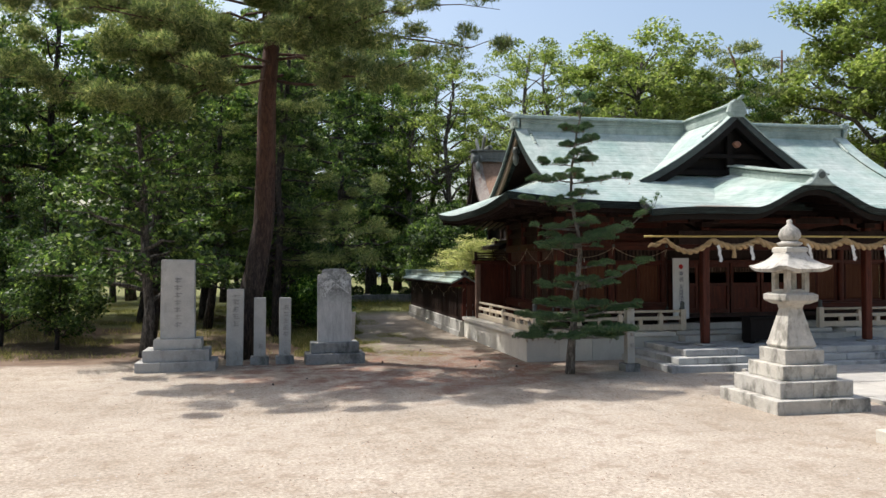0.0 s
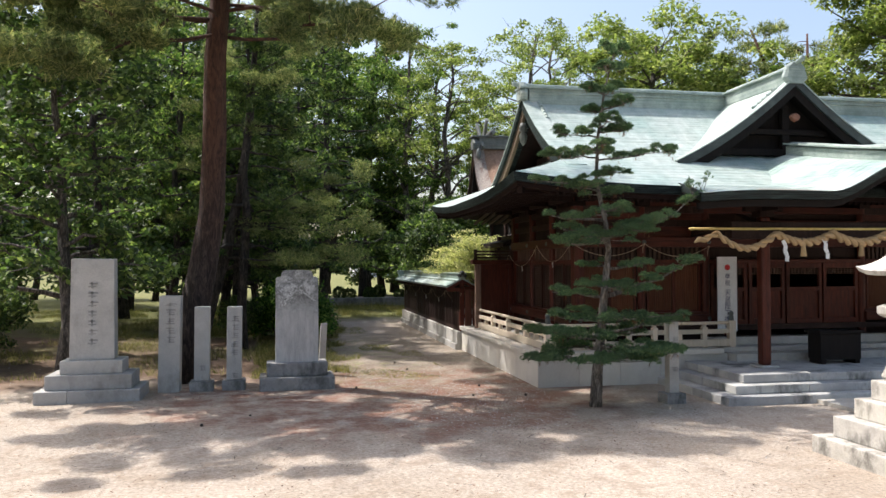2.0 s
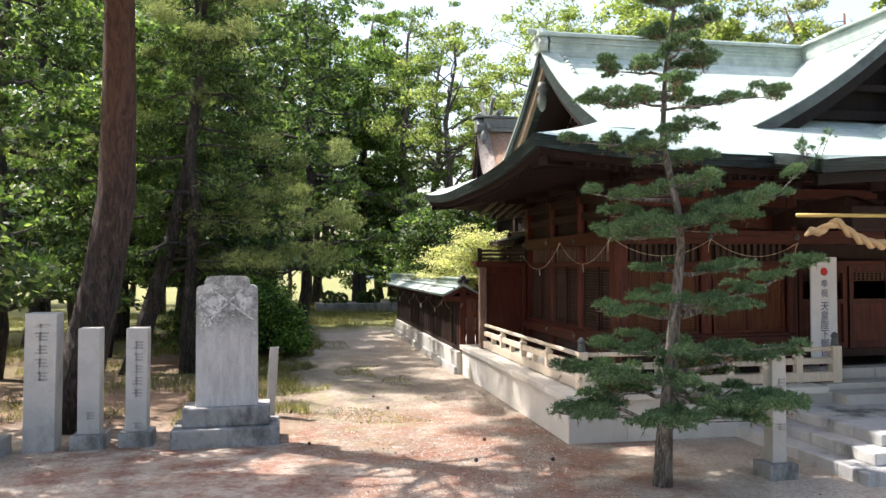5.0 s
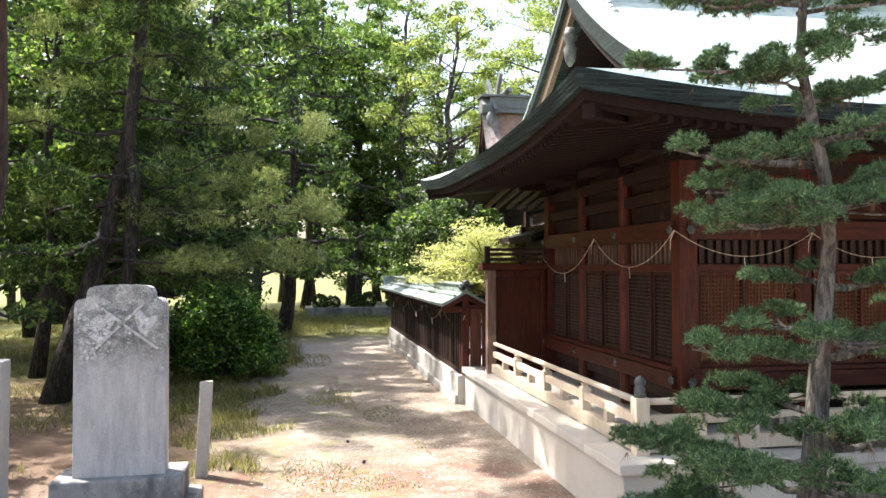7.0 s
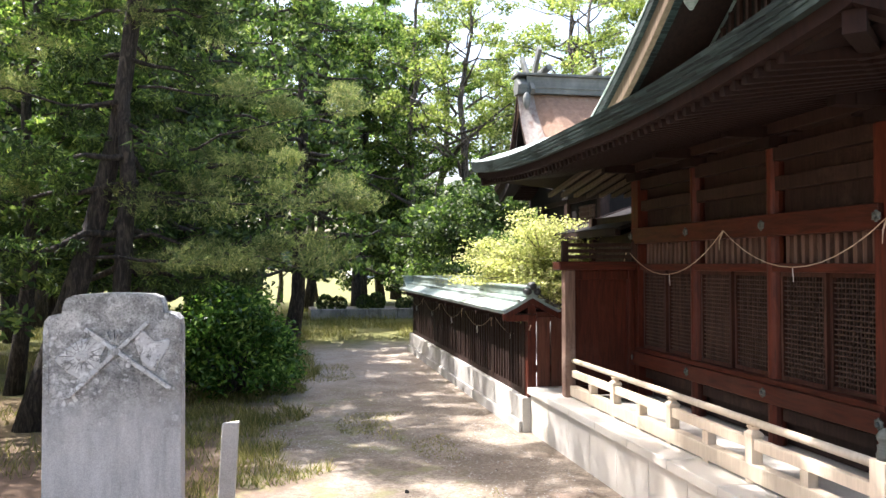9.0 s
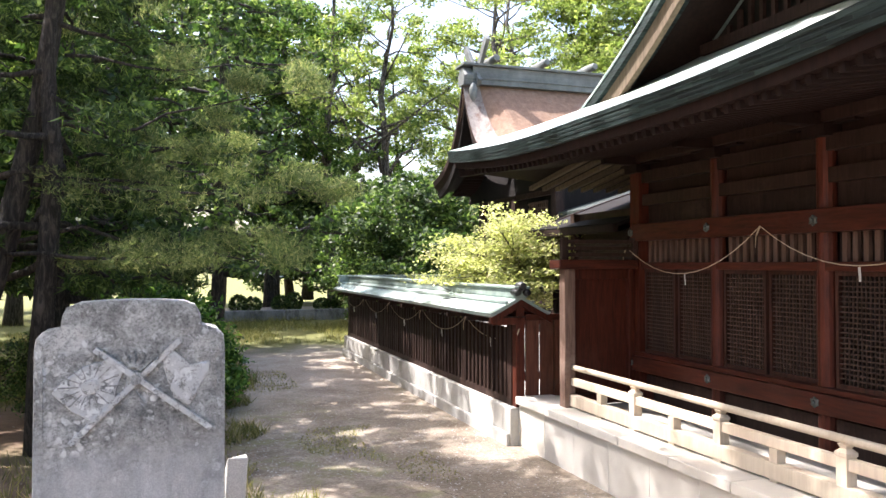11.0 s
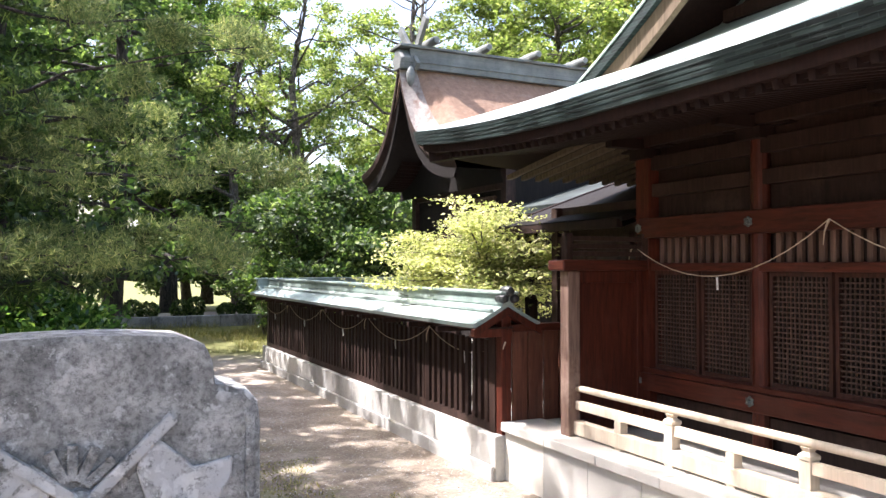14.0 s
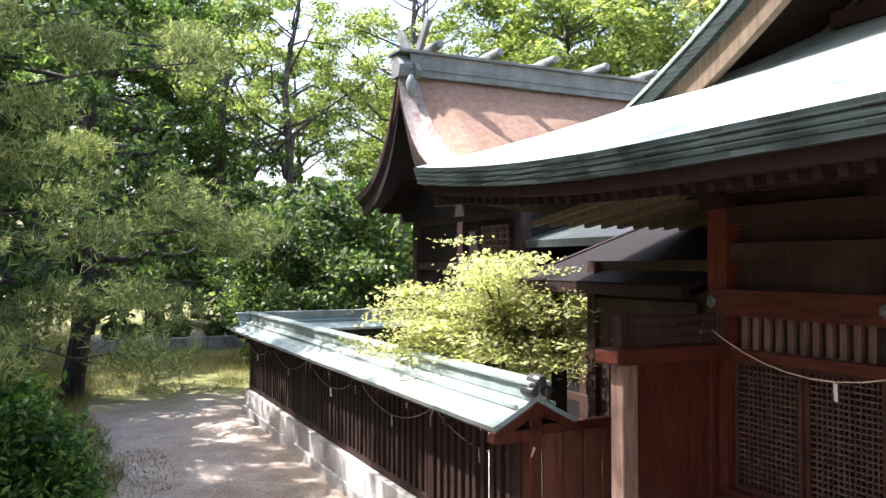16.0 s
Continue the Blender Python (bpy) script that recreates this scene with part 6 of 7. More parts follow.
part("slab", Shape().rings([[(SX + a * 0.985, YF - 0.0, b) for a, b in prof], [(SX + a, YF + 0.015, b) for a, b in prof], [(SX + a, SY + 0.1, b) for a, b in prof]]), STELE_TOP, fs, "grey slab, smooth below and lichened above")
top_prof = [(a, b) for a, b in prof if b > 1.5]
top_prof = [(-0.375, 1.51), (0.375, 1.51)] + [(a * 0.98, b - 0.012) for a, b in top_prof]
part("relief_field", Shape().rings([[(SX + a, YF - 0.006, b) for a, b in top_prof], [(SX + a, YF + 0.01, b) for a, b in top_prof]]), STELE_TOP, fs, "blotched lichened relief field")


def bar2(x0, z0, x1, z1, w, y0, y1, s=None):
    s = s or Shape()
    d = Vector((x1 - x0, 0, z1 - z0))
    n_ = Vector((d.z, 0, -d.x)).normalized() * w / 2
    a, b = Vector((SX + x0, 0, z0)), Vector((SX + x1, 0, z1))
    return s.rings([[(p.x, y, p.z) for p in (a - n_, a + n_, b + n_, b - n_)] for y in (y0, y1)])


for x0_, z0_, x1_, z1_ in ((-0.15, 1.91, 0.32, 1.55), (0.19, 1.94, -0.24, 1.52)):
    part("flag_pole", bar2(x0_, z0_, x1_, z1_, 0.024, YF - 0.027, YF - 0.004), FLAG_STONE, fs, "carved crossed flagpole", bevel=0.004)
FLAGS = (((-0.10, 1.868), (-0.038, 1.81), (-0.066, 1.74), (-0.075, 1.655), (-0.16, 1.61), (-0.235, 1.655), (-0.312, 1.735), (-0.265, 1.785), (-0.19, 1.84)),
         ((0.12, 1.83), (0.125, 1.895), (0.17, 1.89), (0.235, 1.83), (0.315, 1.845), (0.312, 1.80), (0.27, 1.73), (0.23, 1.655), (0.165, 1.685), (0.14, 1.765)))
for flag_line in FLAGS:
    if flag_line[0][0] < 0:
        flag_line = flag_line[::-1]
    part("flag", Shape().rings([[(SX + x_, y_, z_) for x_, z_ in flag_line[::-1]] for y_ in (YF - 0.018, YF - 0.004)]), FLAG_STONE, fs, "pale carved waving flag in low relief", bevel=0.007)
sx_, sz_ = SX - 0.165, 1.755
for k in range(16):
    a = 2 * math.pi * k / 16
    u = Vector((math.cos(a), 0, math.sin(a)))
    v = Vector((-math.sin(a), 0, math.cos(a)))
    c = Vector((sx_, 0, sz_))
    reach = 0.088 + 0.035 * abs(math.cos(a))
    part("sun_ray", Shape().rings([[tuple(c + u * r_ + v * w_ + Vector((0, y_, 0))) for r_, w_ in ((0.043, -0.0016), (0.043, 0.0016), (reach, 0.0036), (reach, -0.0036))] for y_ in (YF - 0.0203, YF - 0.016)]), STELE_TOP, fs)
part("sun_disc", Shape().rings([[(sx_ + q_ * math.cos(a), y_, sz_ + q_ * math.sin(a)) for a in [2 * math.pi * k / 16 for k in range(16)]] for y_, q_ in ((YF - 0.026, 0.026), (YF - 0.022, 0.034), (YF - 0.016, 0.034))]), FLAG_STONE, fs)
part("anchor_disc", Shape().rings([[(SX + 0.21 + 0.032 * math.cos(a), y_, 1.72 + 0.045 * math.sin(a)) for a in [2 * math.pi * k / 16 for k in range(16)]] for y_ in (YF - 0.024, YF - 0.016)]), FLAG_STONE, fs)
part("knot", Shape().rings([[(SX + 0.012 + r_ * math.cos(a), y_, 1.775 + r_ * math.sin(a)) for a in [2 * math.pi * k / 12 for k in range(12)]] for y_, r_ in ((YF - 0.03, 0.02), (YF - 0.02, 0.035), (YF - 0.004, 0.04))]), STELE_TOP, fs)
part("sprig", Shape().rings([[(SX + a, y_, b) for a, b in ((-0.03, 1.6), (0.03, 1.6), (0.045, 1.68), (0, 1.74), (-0.045, 1.68))] for y_ in (YF - 0.016, YF - 0.004)]), STELE_TOP, fs)
for s_ in (-1, 1):
    part("relief_border", Shape().box(SX + s_ * 0.352 - 0.010, YF - 0.013, 1.53, SX + s_ * 0.352 + 0.010, YF - 0.004, 1.93), STELE_TOP, fs, bevel=0.003)
for k in range(5):
    a = radians(40 + k * 25)
    part("leaf_spray", bar2(0.03 * math.cos(a), 1.80 + 0.03 * math.sin(a), 0.10 * math.cos(a), 1.80 + 0.10 * math.sin(a), 0.018, YF - 0.019 - 0.001 * k, YF - 0.005), STELE_TOP, fs)

# ---- trees ----
def wander(rng, a, b, n, amount):
    """A crooked line between two points."""
    a, b = np.array(a, float), np.array(b, float)
    ln = np.linalg.norm(b - a)
    pts = [a + (b - a) * i / n for i in range(n + 1)]
    off = np.cumsum(rng.normal(size=(n + 1, 3)) * amount * ln / n, 0)
    off -= np.linspace(0, 1, n + 1)[:, None] * off[-1]
    return [tuple(p + o) for p, o in zip(pts, off - off[0] * 0)]


def limb_tree(rng, trunk, radius, limbs, clump_r, per, size, flat, aspect, twig=0.5, bare=0.35, needle=0, blade=0.036, droop=0.7, thin=0.5, keep=None, taper=0.82, flare=1.25):
    """Trunk and limbs as one shape, leaves as an array. Limbs: (height share, azimuth, length, rise)."""
    wood_, cloud = Shape(), []
    tp = np.array(trunk)
    n = len(tp) - 1
    rad = [radius * (flare if i == 0 else 1.0) * (1 - taper * (i / n) ** 1.2) for i in range(n + 1)]
    wood_.tube(trunk, rad, 10, 0.05)
    for share, az, ln, rise, *dense in limbs:
        dense = dense[0] if dense else 1.0
        i = min(int(share * n), n - 1)
        f = share * n - i
        a = tp[i] * (1 - f) + tp[i + 1] * f
        r0 = max((rad[i] * (1 - f) + rad[i + 1] * f) * thin, 0.012)
        d = np.array((math.cos(az), math.sin(az), rise))
        b = a + d * ln
        pts = wander(rng, a, b, 6, 0.22)
        wood_.tube(pts, [r0 * (1 - 0.85 * k / 6) for k in range(7)], 6)
        k = max(3, int(ln / twig))
        for j in range(k):
            u = bare + (1 - bare) * (j + rng.uniform(0.2, 1)) / k
            q = min(int(u * 6), 5)
            p = np.array(pts[q]) * (1 - (u * 6 - q)) + np.array(pts[q + 1]) * (u * 6 - q)
            e = p + rng.normal(size=3) * (clump_r * 1.3, clump_r * 1.3, clump_r * 0.6)
            if keep and not keep(e):
                continue
            wood_.tube([tuple(p), tuple((p + e) / 2 + rng.normal(size=3) * 0.05), tuple(e)], [r0 * 0.28, r0 * 0.18, 0.006], 4)
            cr = clump_r * rng.uniform(0.65, 1.3)
            m = int(per * dense * rng.uniform(0.6, 1.3))
            c = e + unit(rng.normal(size=(m, 3))) * (rng.uniform(0, 1, (m, 1)) ** 0.45) * (cr * 1.7, cr * 1.7, cr * 0.85)
            cloud.append(c)
    c = np.concatenate(cloud)
    if needle:
        return wood_, needles(rng, c, unit(rng.normal(size=(len(c), 3)) * 0.6 + (0, 0, droop)), needle, size, size * blade, 0.75), 3
    return wood_, leaves(rng, c, size, flat, aspect), 4


def tree(name, label, at, built, leaf_material, bark_material, group, turn=0.0, scale=1.0):
    wood_, cloud, k = built
    t_ = thing(name, (0, 0, 0), label, "tree", group)
    part("trunk", wood_, bark_material, t_, smooth=True, local=True)
    part("crown", soup("crown", cloud, k, leaf_material), leaf_material, t_, local=True)
    t_.matrix_basis = pose(at[0], at[1], at[2], 0, 0, turn) @ Matrix.Diagonal((scale, scale, scale, 1))
    return t_


def limbs_round(rng, n, lo, hi, length, rise, taper=0.5):
    out = []
    for i in range(n):
        s = lo + (hi - lo) * (i + rng.uniform(0, 0.8)) / n
        out.append((s, i * 2.4 + rng.uniform(-0.5, 0.5), length * (1 - taper * (s - lo) / (hi - lo)) * rng.uniform(0.75, 1.2), rise * rng.uniform(0.5, 1.5)))
    return out


def aside(limbs):
    """Leave out the limbs on the side of the court, which are bare."""
    return [q for q in limbs if math.sin(q[1]) > -0.55 or q[0] > 0.7]


def trunk_line(rng, h, lean=(0, 0), n=7, wob=0.08):
    return wander(rng, (0, 0, -0.1), (lean[0], lean[1], h), n, wob)


# the large red pine by the memorial stones
rng = np.random.default_rng(11)
pine_limbs = [(0.56, 3.5, 3.8, 0.0, 1.6), (0.57, -2.4, 5.0, -0.16, 2.2), (0.58, -2.0, 4.4, -0.10, 2.2), (0.60, 3.05, 4.6, 0.0, 2.0), (0.61, -2.75, 5.6, -0.12, 2.3), (0.62, -1.5, 4.2, -0.02, 2.2), (0.63, -0.9, 4.4, -0.06, 1.2), (0.64, -2.2, 5.8, -0.06, 2.4), (0.65, 3.3, 5.6, 0.05, 2.0), (0.66, -1.0, 4.8, -0.04, 1.6), (0.665, -2.5, 6.2, 0.0, 2.3), (0.67, -1.7, 5.0, 0.04, 2.3), (0.675, 2.7, 4.0, 0.12, 0.8), (0.68, -0.55, 5.2, -0.03, 0.6), (0.66, -0.82, 9.3, -0.02, 0.8), (0.70, -0.76, 8.9, -0.01, 0.8), (0.78, 0.5, 3.6, 0.12, 1.0), (0.72, 0.2, 3.8, 0.08, 1.0), (0.83, 0.8, 3.2, 0.2, 1.0), (0.76, 0.05, 3.6, 0.1, 0.9), (0.87, 0.3, 3.2, 0.2, 0.9),
              (0.69, -2.9, 6.2, 0.06, 2.2), (0.70, -1.2, 4.8, 0.04, 2.0), (0.71, -0.60, 5.4, 0.02, 0.5), (0.74, -2.2, 5.8, 0.12, 2.0), (0.76, -0.3, 5.2, 0.06, 0.4), (0.85, -0.6, 5.2, 0.0, 0.8), (0.77, -1.5, 5.2, 0.16, 2.0), (0.79, 1.8, 2.8, 0.25, 0.4), (0.78, -0.35, 5.8, 0.0, 1.3), (0.80, -0.12, 5.6, 0.02, 0.9), (0.81, -1.0, 5.0, 0.12, 1.5), (0.82, -0.5, 5.4, 0.02, 1.3), (0.83, 3.5, 5.0, 0.22, 1.6), (0.85, -2.5, 5.2, 0.24, 1.8), (0.88, 0.6, 2.4, 0.35, 0.4), (0.90, -1.8, 4.6, 0.30, 1.8), (0.93, -2.8, 4.2, 0.35, 1.5), (0.96, 2.9, 2.8, 0.5, 1.2), (0.99, -1.2, 3.0, 0.6, 1.4)]
pine_limbs = [(0.66 + (s_ - 0.56) * 0.78, a_, l_, z_ - (0.13 if -3.0 < a_ < -1.3 and s_ < 0.8 else 0.0), d_) for s_, a_, l_, z_, d_ in pine_limbs]
# extra boughs; the last five are added, mostly out of view, for podium shade
pine_limbs += [(0.66, -0.1, 4.2, -0.08, 1.5), (0.69, 0.25, 4.0, -0.06, 1.4), (0.72, -0.3, 4.6, -0.08, 1.4), (0.67, -0.95, 5.0, -0.12, 1.6), (0.70, -0.7, 5.6, -0.10, 1.5), (0.73, -1.1, 5.4, -0.12, 1.8), (0.76, -0.5, 5.4, -0.08, 1.3), (0.80, 1.3, 4.4, 0.02, 2.2), (0.77, 1.12, 4.4, 0.05, 2.0), (0.84, 1.42, 4.2, 0.04, 2.0), (0.78, 1.0, 3.8, 0.02, 2.2), (0.82, 0.85, 3.6, 0.02, 2.0)]
pine_trunk = [(0, 0, -0.1), (0.11, -0.02, 0.7), (0.39, 0.0, 2.0), (0.58, 0.0, 3.2), (0.63, -0.1, 4.6), (0.66, -0.3, 6.2), (0.82, -0.4, 8.0), (1.15, -0.5, 9.8), (1.5, -0.6, 11.2)]
# clumps are thinned where their shadow would land on the sunny court
tree("red_pine", "tall red-barked pine with spreading needle boughs", (-0.72, 19.15, 0), limb_tree(rng, pine_trunk, 0.31, pine_limbs, 0.22, 100, 0.14, 0, 0, 0.46, 0.28, needle=7, blade=0.06, thin=0.2, taper=0.6, flare=1.12, keep=lambda e: e[1] + 19.15 - 0.39 * e[2] > 11.9 and (e[0] - 0.72 + 0.52 * e[2] < 5.8 or e[1] + 19.15 - 0.39 * e[2] > 16.6 or rng.random() < 0.35)), NEEDLE_BIG, PINE_BARK, "pines")

# two trunks behind the memorial stones
rng = np.random.default_rng(5)
# the last four limbs sit above view, added to shade the railing
tree("leaning_pine", "leaning dark-trunked pine with fine needles", (-0.95, 24.9, 0), limb_tree(rng, [(0, 0, -0.1), (0.35, 0, 1.2), (0.75, 0.1, 2.6), (1.1, 0.1, 4.2), (1.35, 0, 6.0), (1.5, -0.2, 8.0), (1.6, -0.2, 9.8)], 0.2, aside(limbs_round(rng, 18, 0.38, 0.98, 3.0, 0.08, 0.5)) + [(0.31, -0.5, 3.2, -0.04, 1.2), (0.35, 0.1, 3.8, 0.0, 1.2), (0.4, -0.3, 4.0, 0.02), (0.44, 0.35, 3.6, 0.02), (0.5, -0.45, 3.4, 0.04), (0.56, 0.2, 3.2, 0.06), (0.85, -0.9, 3.4, 0.05, 1.1), (0.92, -0.7, 3.2, 0.05), (0.78, -1.0, 3.6, 0.02), (0.88, -0.5, 3.3, 0.04)], 0.23, 150, 0.10, 0, 0, 0.6, 0.25, needle=9, blade=0.045, thin=0.2), NEEDLE_BIG, DARK_BARK, "pines")
rng = np.random.default_rng(6)
tree("cypress", "slender dark cypress with drooping sprays", (0.10, 24.6, 0), limb_tree(rng, trunk_line(rng, 8.8, (0.2, 0.3)), 0.15, aside(limbs_round(rng, 44, 0.26, 0.98, 2.1, -0.12, 0.65)), 0.2, 58, 0.15, 0.2, 0.4, 0.40, 0.25, needle=5, blade=0.09, droop=-0.3), LEAF_DARK, DARK_BARK, "wood trees")

# kinds of woodland trees, repeated through the grove
rng = np.random.default_rng(21)
dark_a = limb_tree(rng, trunk_line(rng, 11.5, (0.4, 0.2)), 0.20, limbs_round(rng, 50, 0.19, 0.98, 2.8, 0.0, 0.5), 0.25, 60, 0.10, 0.35, 0.42, 0.56, 0.25)
dark_b = limb_tree(rng, trunk_line(rng, 9.0, (-0.5, 0.3)), 0.16, limbs_round(rng, 36, 0.18, 0.98, 2.6, 0.2, 0.45), 0.29, 90, 0.10, 0.5, 0.5, 0.62, 0.25)
mid_a = limb_tree(rng, trunk_line(rng, 13.5, (0.6, -0.4)), 0.2, limbs_round(rng, 26, 0.3, 0.98, 3.4, 0.35, 0.4), 0.38, 165, 0.095, 0.5, 0.5, 0.6, 0.3)
light_a = limb_tree(rng, trunk_line(rng, 15.0, (0.8, 0.5), 9, 0.1), 0.27, limbs_round(rng, 22, 0.42, 0.98, 4.4, 0.55, 0.5), 0.40, 130, 0.09, 0.6, 0.5, 0.75, 0.45)
light_b = limb_tree(rng, trunk_line(rng, 17.0, (-0.7, 0.6), 9, 0.12), 0.25, limbs_round(rng, 24, 0.30, 0.98, 3.0, 0.6, 0.4), 0.34, 135, 0.085, 0.6, 0.5, 0.8, 0.45)
dome = limb_tree(rng, trunk_line(rng, 12.5, (0.3, 0.2)), 0.35, limbs_round(rng, 42, 0.34, 0.99, 5.4, 0.42, 0.55), 0.52, 190, 0.115, 0.7, 0.5, 0.7, 0.4)
pine_b = limb_tree(rng, trunk_line(rng, 13.5, (1.2, -0.4), 9, 0.14), 0.27, limbs_round(rng, 22, 0.42, 0.99, 4.0, 0.12, 0.5), 0.34, 60, 0.22, 0, 0, 0.5, 0.35, needle=4, blade=0.10, thin=0.4)
under = limb_tree(rng, trunk_line(rng, 2.4, (0.2, 0.1), 5), 0.05, limbs_round(rng, 18, 0.12, 0.98, 1.3, 0.35, 0.4), 0.26, 170, 0.055, 0.5, 0.5, 0.35, 0.2)
KINDS = {}
for key, built, lm, bm_, label, nm in (
        ("dark_a", dark_a, LEAF_DARK, DARK_BARK, "dark evergreen tree with dense foliage", "evergreen_tree"),
        ("dark_b", dark_b, LEAF_DARK, GREY_BARK, "low dark evergreen tree in the grove", "evergreen_tree"),
        ("mid_a", mid_a, LEAF_MID, DARK_BARK, "green broadleaf tree in the grove", "broadleaf_tree"),
        ("light_a", light_a, LEAF_LIGHT, GREY_BARK, "tall light-green camphor with a bare lower trunk", "camphor_tree"),
        ("light_b", light_b, LEAF_MID, GREY_BARK, "tall slim tree with airy green foliage", "slim_tree"),
        ("dome", dome, LEAF_LIGHT, GREY_BARK, "large domed light-green camphor tree", "camphor_tree"),
        ("pine_b", pine_b, NEEDLE_BIG, PINE_BARK, "tall pine with layered needle boughs", "pine_tree"),
        ("under", under, LEAF_DARK, DARK_BARK, "low green shrub at the grove's edge", "shrub")):
    KINDS[key] = [nm, label, built, lm, bm_, None]


def plant(key, x, y, turn, scale):
    k = KINDS[key]
    if k[5] is None:
        k[5] = tree(k[0], k[1], (x, y, 0), k[2], k[3], k[4], "grove trees", turn, scale)
        return k[5]
    o = copy_thing(k[5], pose(0, 0, 0))
    o.matrix_basis = pose(x, y, 0, 0, 0, turn) @ Matrix.Diagonal((scale, scale, scale * 1.0, 1))
    return o


rt = random.Random(8)
PLACED = []


def clear(x, y, gap):
    return all((x - a) ** 2 + (y - b) ** 2 > gap * gap for a, b in PLACED)


def set_tree(key, x, y, scale=1.0, gap=0.0):
    PLACED.append((x, y))
    plant(key, x, y, rt.uniform(0, 360), scale)


# trees whose places show
for key, x, y, s in (("dark_b", -2.7, 19.2, 0.8), ("dark_a", -3.6, 24.4, 0.85), ("dark_a", -0.2, 29.2, 0.95), ("dark_a", 0.9, 33.2, 1.0), ("dark_a", -4.7, 31.0, 1.0), ("dark_b", -6.6, 26.2, 0.55), ("mid_a", -2.0, 28.0, 0.7), ("dark_a", -0.5, 31.2, 0.9), ("mid_a", -0.8, 35.0, 0.75), ("dark_a", -10.5, 31.5, 1.0), ("mid_a", -5.3, 38.7, 1.25), ("dark_a", -9.2, 27.5, 0.75), ("dark_b", 0.4, 34.2, 0.7), ("dark_a", -2.8, 32.6, 1.05),
                     ("dark_a", 2.9, 36.2, 1.15), ("dark_b", 0.2, 38.6, 0.6), ("mid_a", 4.2, 51.5, 1.15), ("mid_a", 6.4, 51.0, 1.1), ("mid_a", 8.8, 61.0, 1.3), ("light_a", 12.5, 62.0, 1.2), ("mid_a", 16.5, 64.0, 1.2), ("mid_a", 1.6, 52.0, 1.25), ("mid_a", -2.5, 48.5, 1.25), ("mid_a", -9.5, 37.0, 1.2), ("dark_a", -13.0, 34.0, 1.2), ("dark_b", 7.9, 41.0, 0.6), ("under", 9.8, 38.8, 2.0), ("under", 12.2, 40.5, 2.2), ("under", 8.2, 37.5, 1.5),
                     ("light_b", 6.7, 52.0, 1.0), ("light_b", 8.6, 49.0, 0.95), ("light_a", 11.0, 47.5, 0.95), ("light_a", 14.5, 45.0, 1.0), ("light_b", 4.2, 56.0, 1.05), ("light_b", 9.5, 58.0, 1.1), ("light_a", 18.0, 50.0, 1.1),
                     ("dome", 23.0, 46.0, 1.25), ("pine_b", 29.0, 42.5, 1.15), ("pine_b", 32.0, 44.0, 1.2), ("dome", 36.5, 40.0, 1.5), ("dome", 40.5, 33.5, 1.6), ("dome", 30.0, 55.0, 1.2), ("dome", 21.0, 56.0, 1.0), ("mid_a", 26.0, 40.0, 0.9),
                     ("dome", 34.0, 26.0, 0.9), ("under", -5.5, 22.3, 1.1), ("under", -7.2, 23.5, 1.2), ("under", 0.0, 26.5, 0.5), ("under", 10.0, 46.0, 1.3), ("under", 12.5, 44.0, 1.3), ("under", 9.5, 52.5, 2.4), ("under", 13.0, 50.0, 2.2), ("under", 16.5, 48.0, 2.4), ("under", 11.5, 57.0, 2.6), ("under", 7.5, 58.0, 2.6), ("under", 20.0, 52.0, 2.6), ("light_a", -3.5, 47.0, 1.05), ("mid_a", 0.8, 50.0, 1.2), ("light_a", -8.5, 52.0, 1.1), ("pine_b", -6.0, 44.0, 1.15), ("light_a", -14.0, 48.0, 1.1), ("pine_b", -12.0, 38.0, 1.1), ("pine_b", -18.0, 40.0, 1.15)):
    set_tree(key, x, y, s)
for _ in range(900):
    if len(PLACED) > 92:
        break
    x, y = rt.uniform(-38, 3), rt.uniform(27, 62)
    if y < 36 and x > -7 or not clear(x, y, 3.2) or (abs(x + 9.5 - (y - 24) * -0.35) < 1.6 and y < 50):
        continue
    set_tree(rt.choice(("dark_b", "dark_b", "dark_a", "mid_a", "mid_a", "light_a")), x, y, rt.uniform(0.85, 1.2))
for _ in range(400):
    if len(PLACED) > 106:
        break
    x, y = rt.uniform(24, 60), rt.uniform(52, 85)
    if clear(x, y, 4.5):
        set_tree(rt.choice(("light_a", "light_b", "mid_a", "dome")), x, y, rt.uniform(0.8, 1.1))
# an unseen ring of trees, added behind the camera for light and reflections
for k in range(14):
    a = radians(195 + k * 13)
    set_tree(("dark_b", "mid_a")[k % 2], 5 + 38 * math.cos(a), 4 + 34 * math.sin(a), 1.3)

# clipped young pine before the hall
rng = np.random.default_rng(3)
bp = [(0, 0, -0.1), (0.04, 0.02, 0.5), (0.10, 0.0, 1.1), (0.18, 0.03, 1.8), (0.26, 0.05, 2.4), (0.2, 0.0, 2.8), (0.04, 0.0, 3.5), (0.08, 0.0, 4.2), (0.2, 0.02, 4.9), (0.38, 0.0, 5.6)]
bw, tuft_c, tuft_d = Shape(), [], []
bw.tube(bp, [0.105, 0.082, 0.070, 0.057, 0.044, 0.037, 0.031, 0.026, 0.018, 0.008], 10, 0.06)
bpa = np.array(bp)
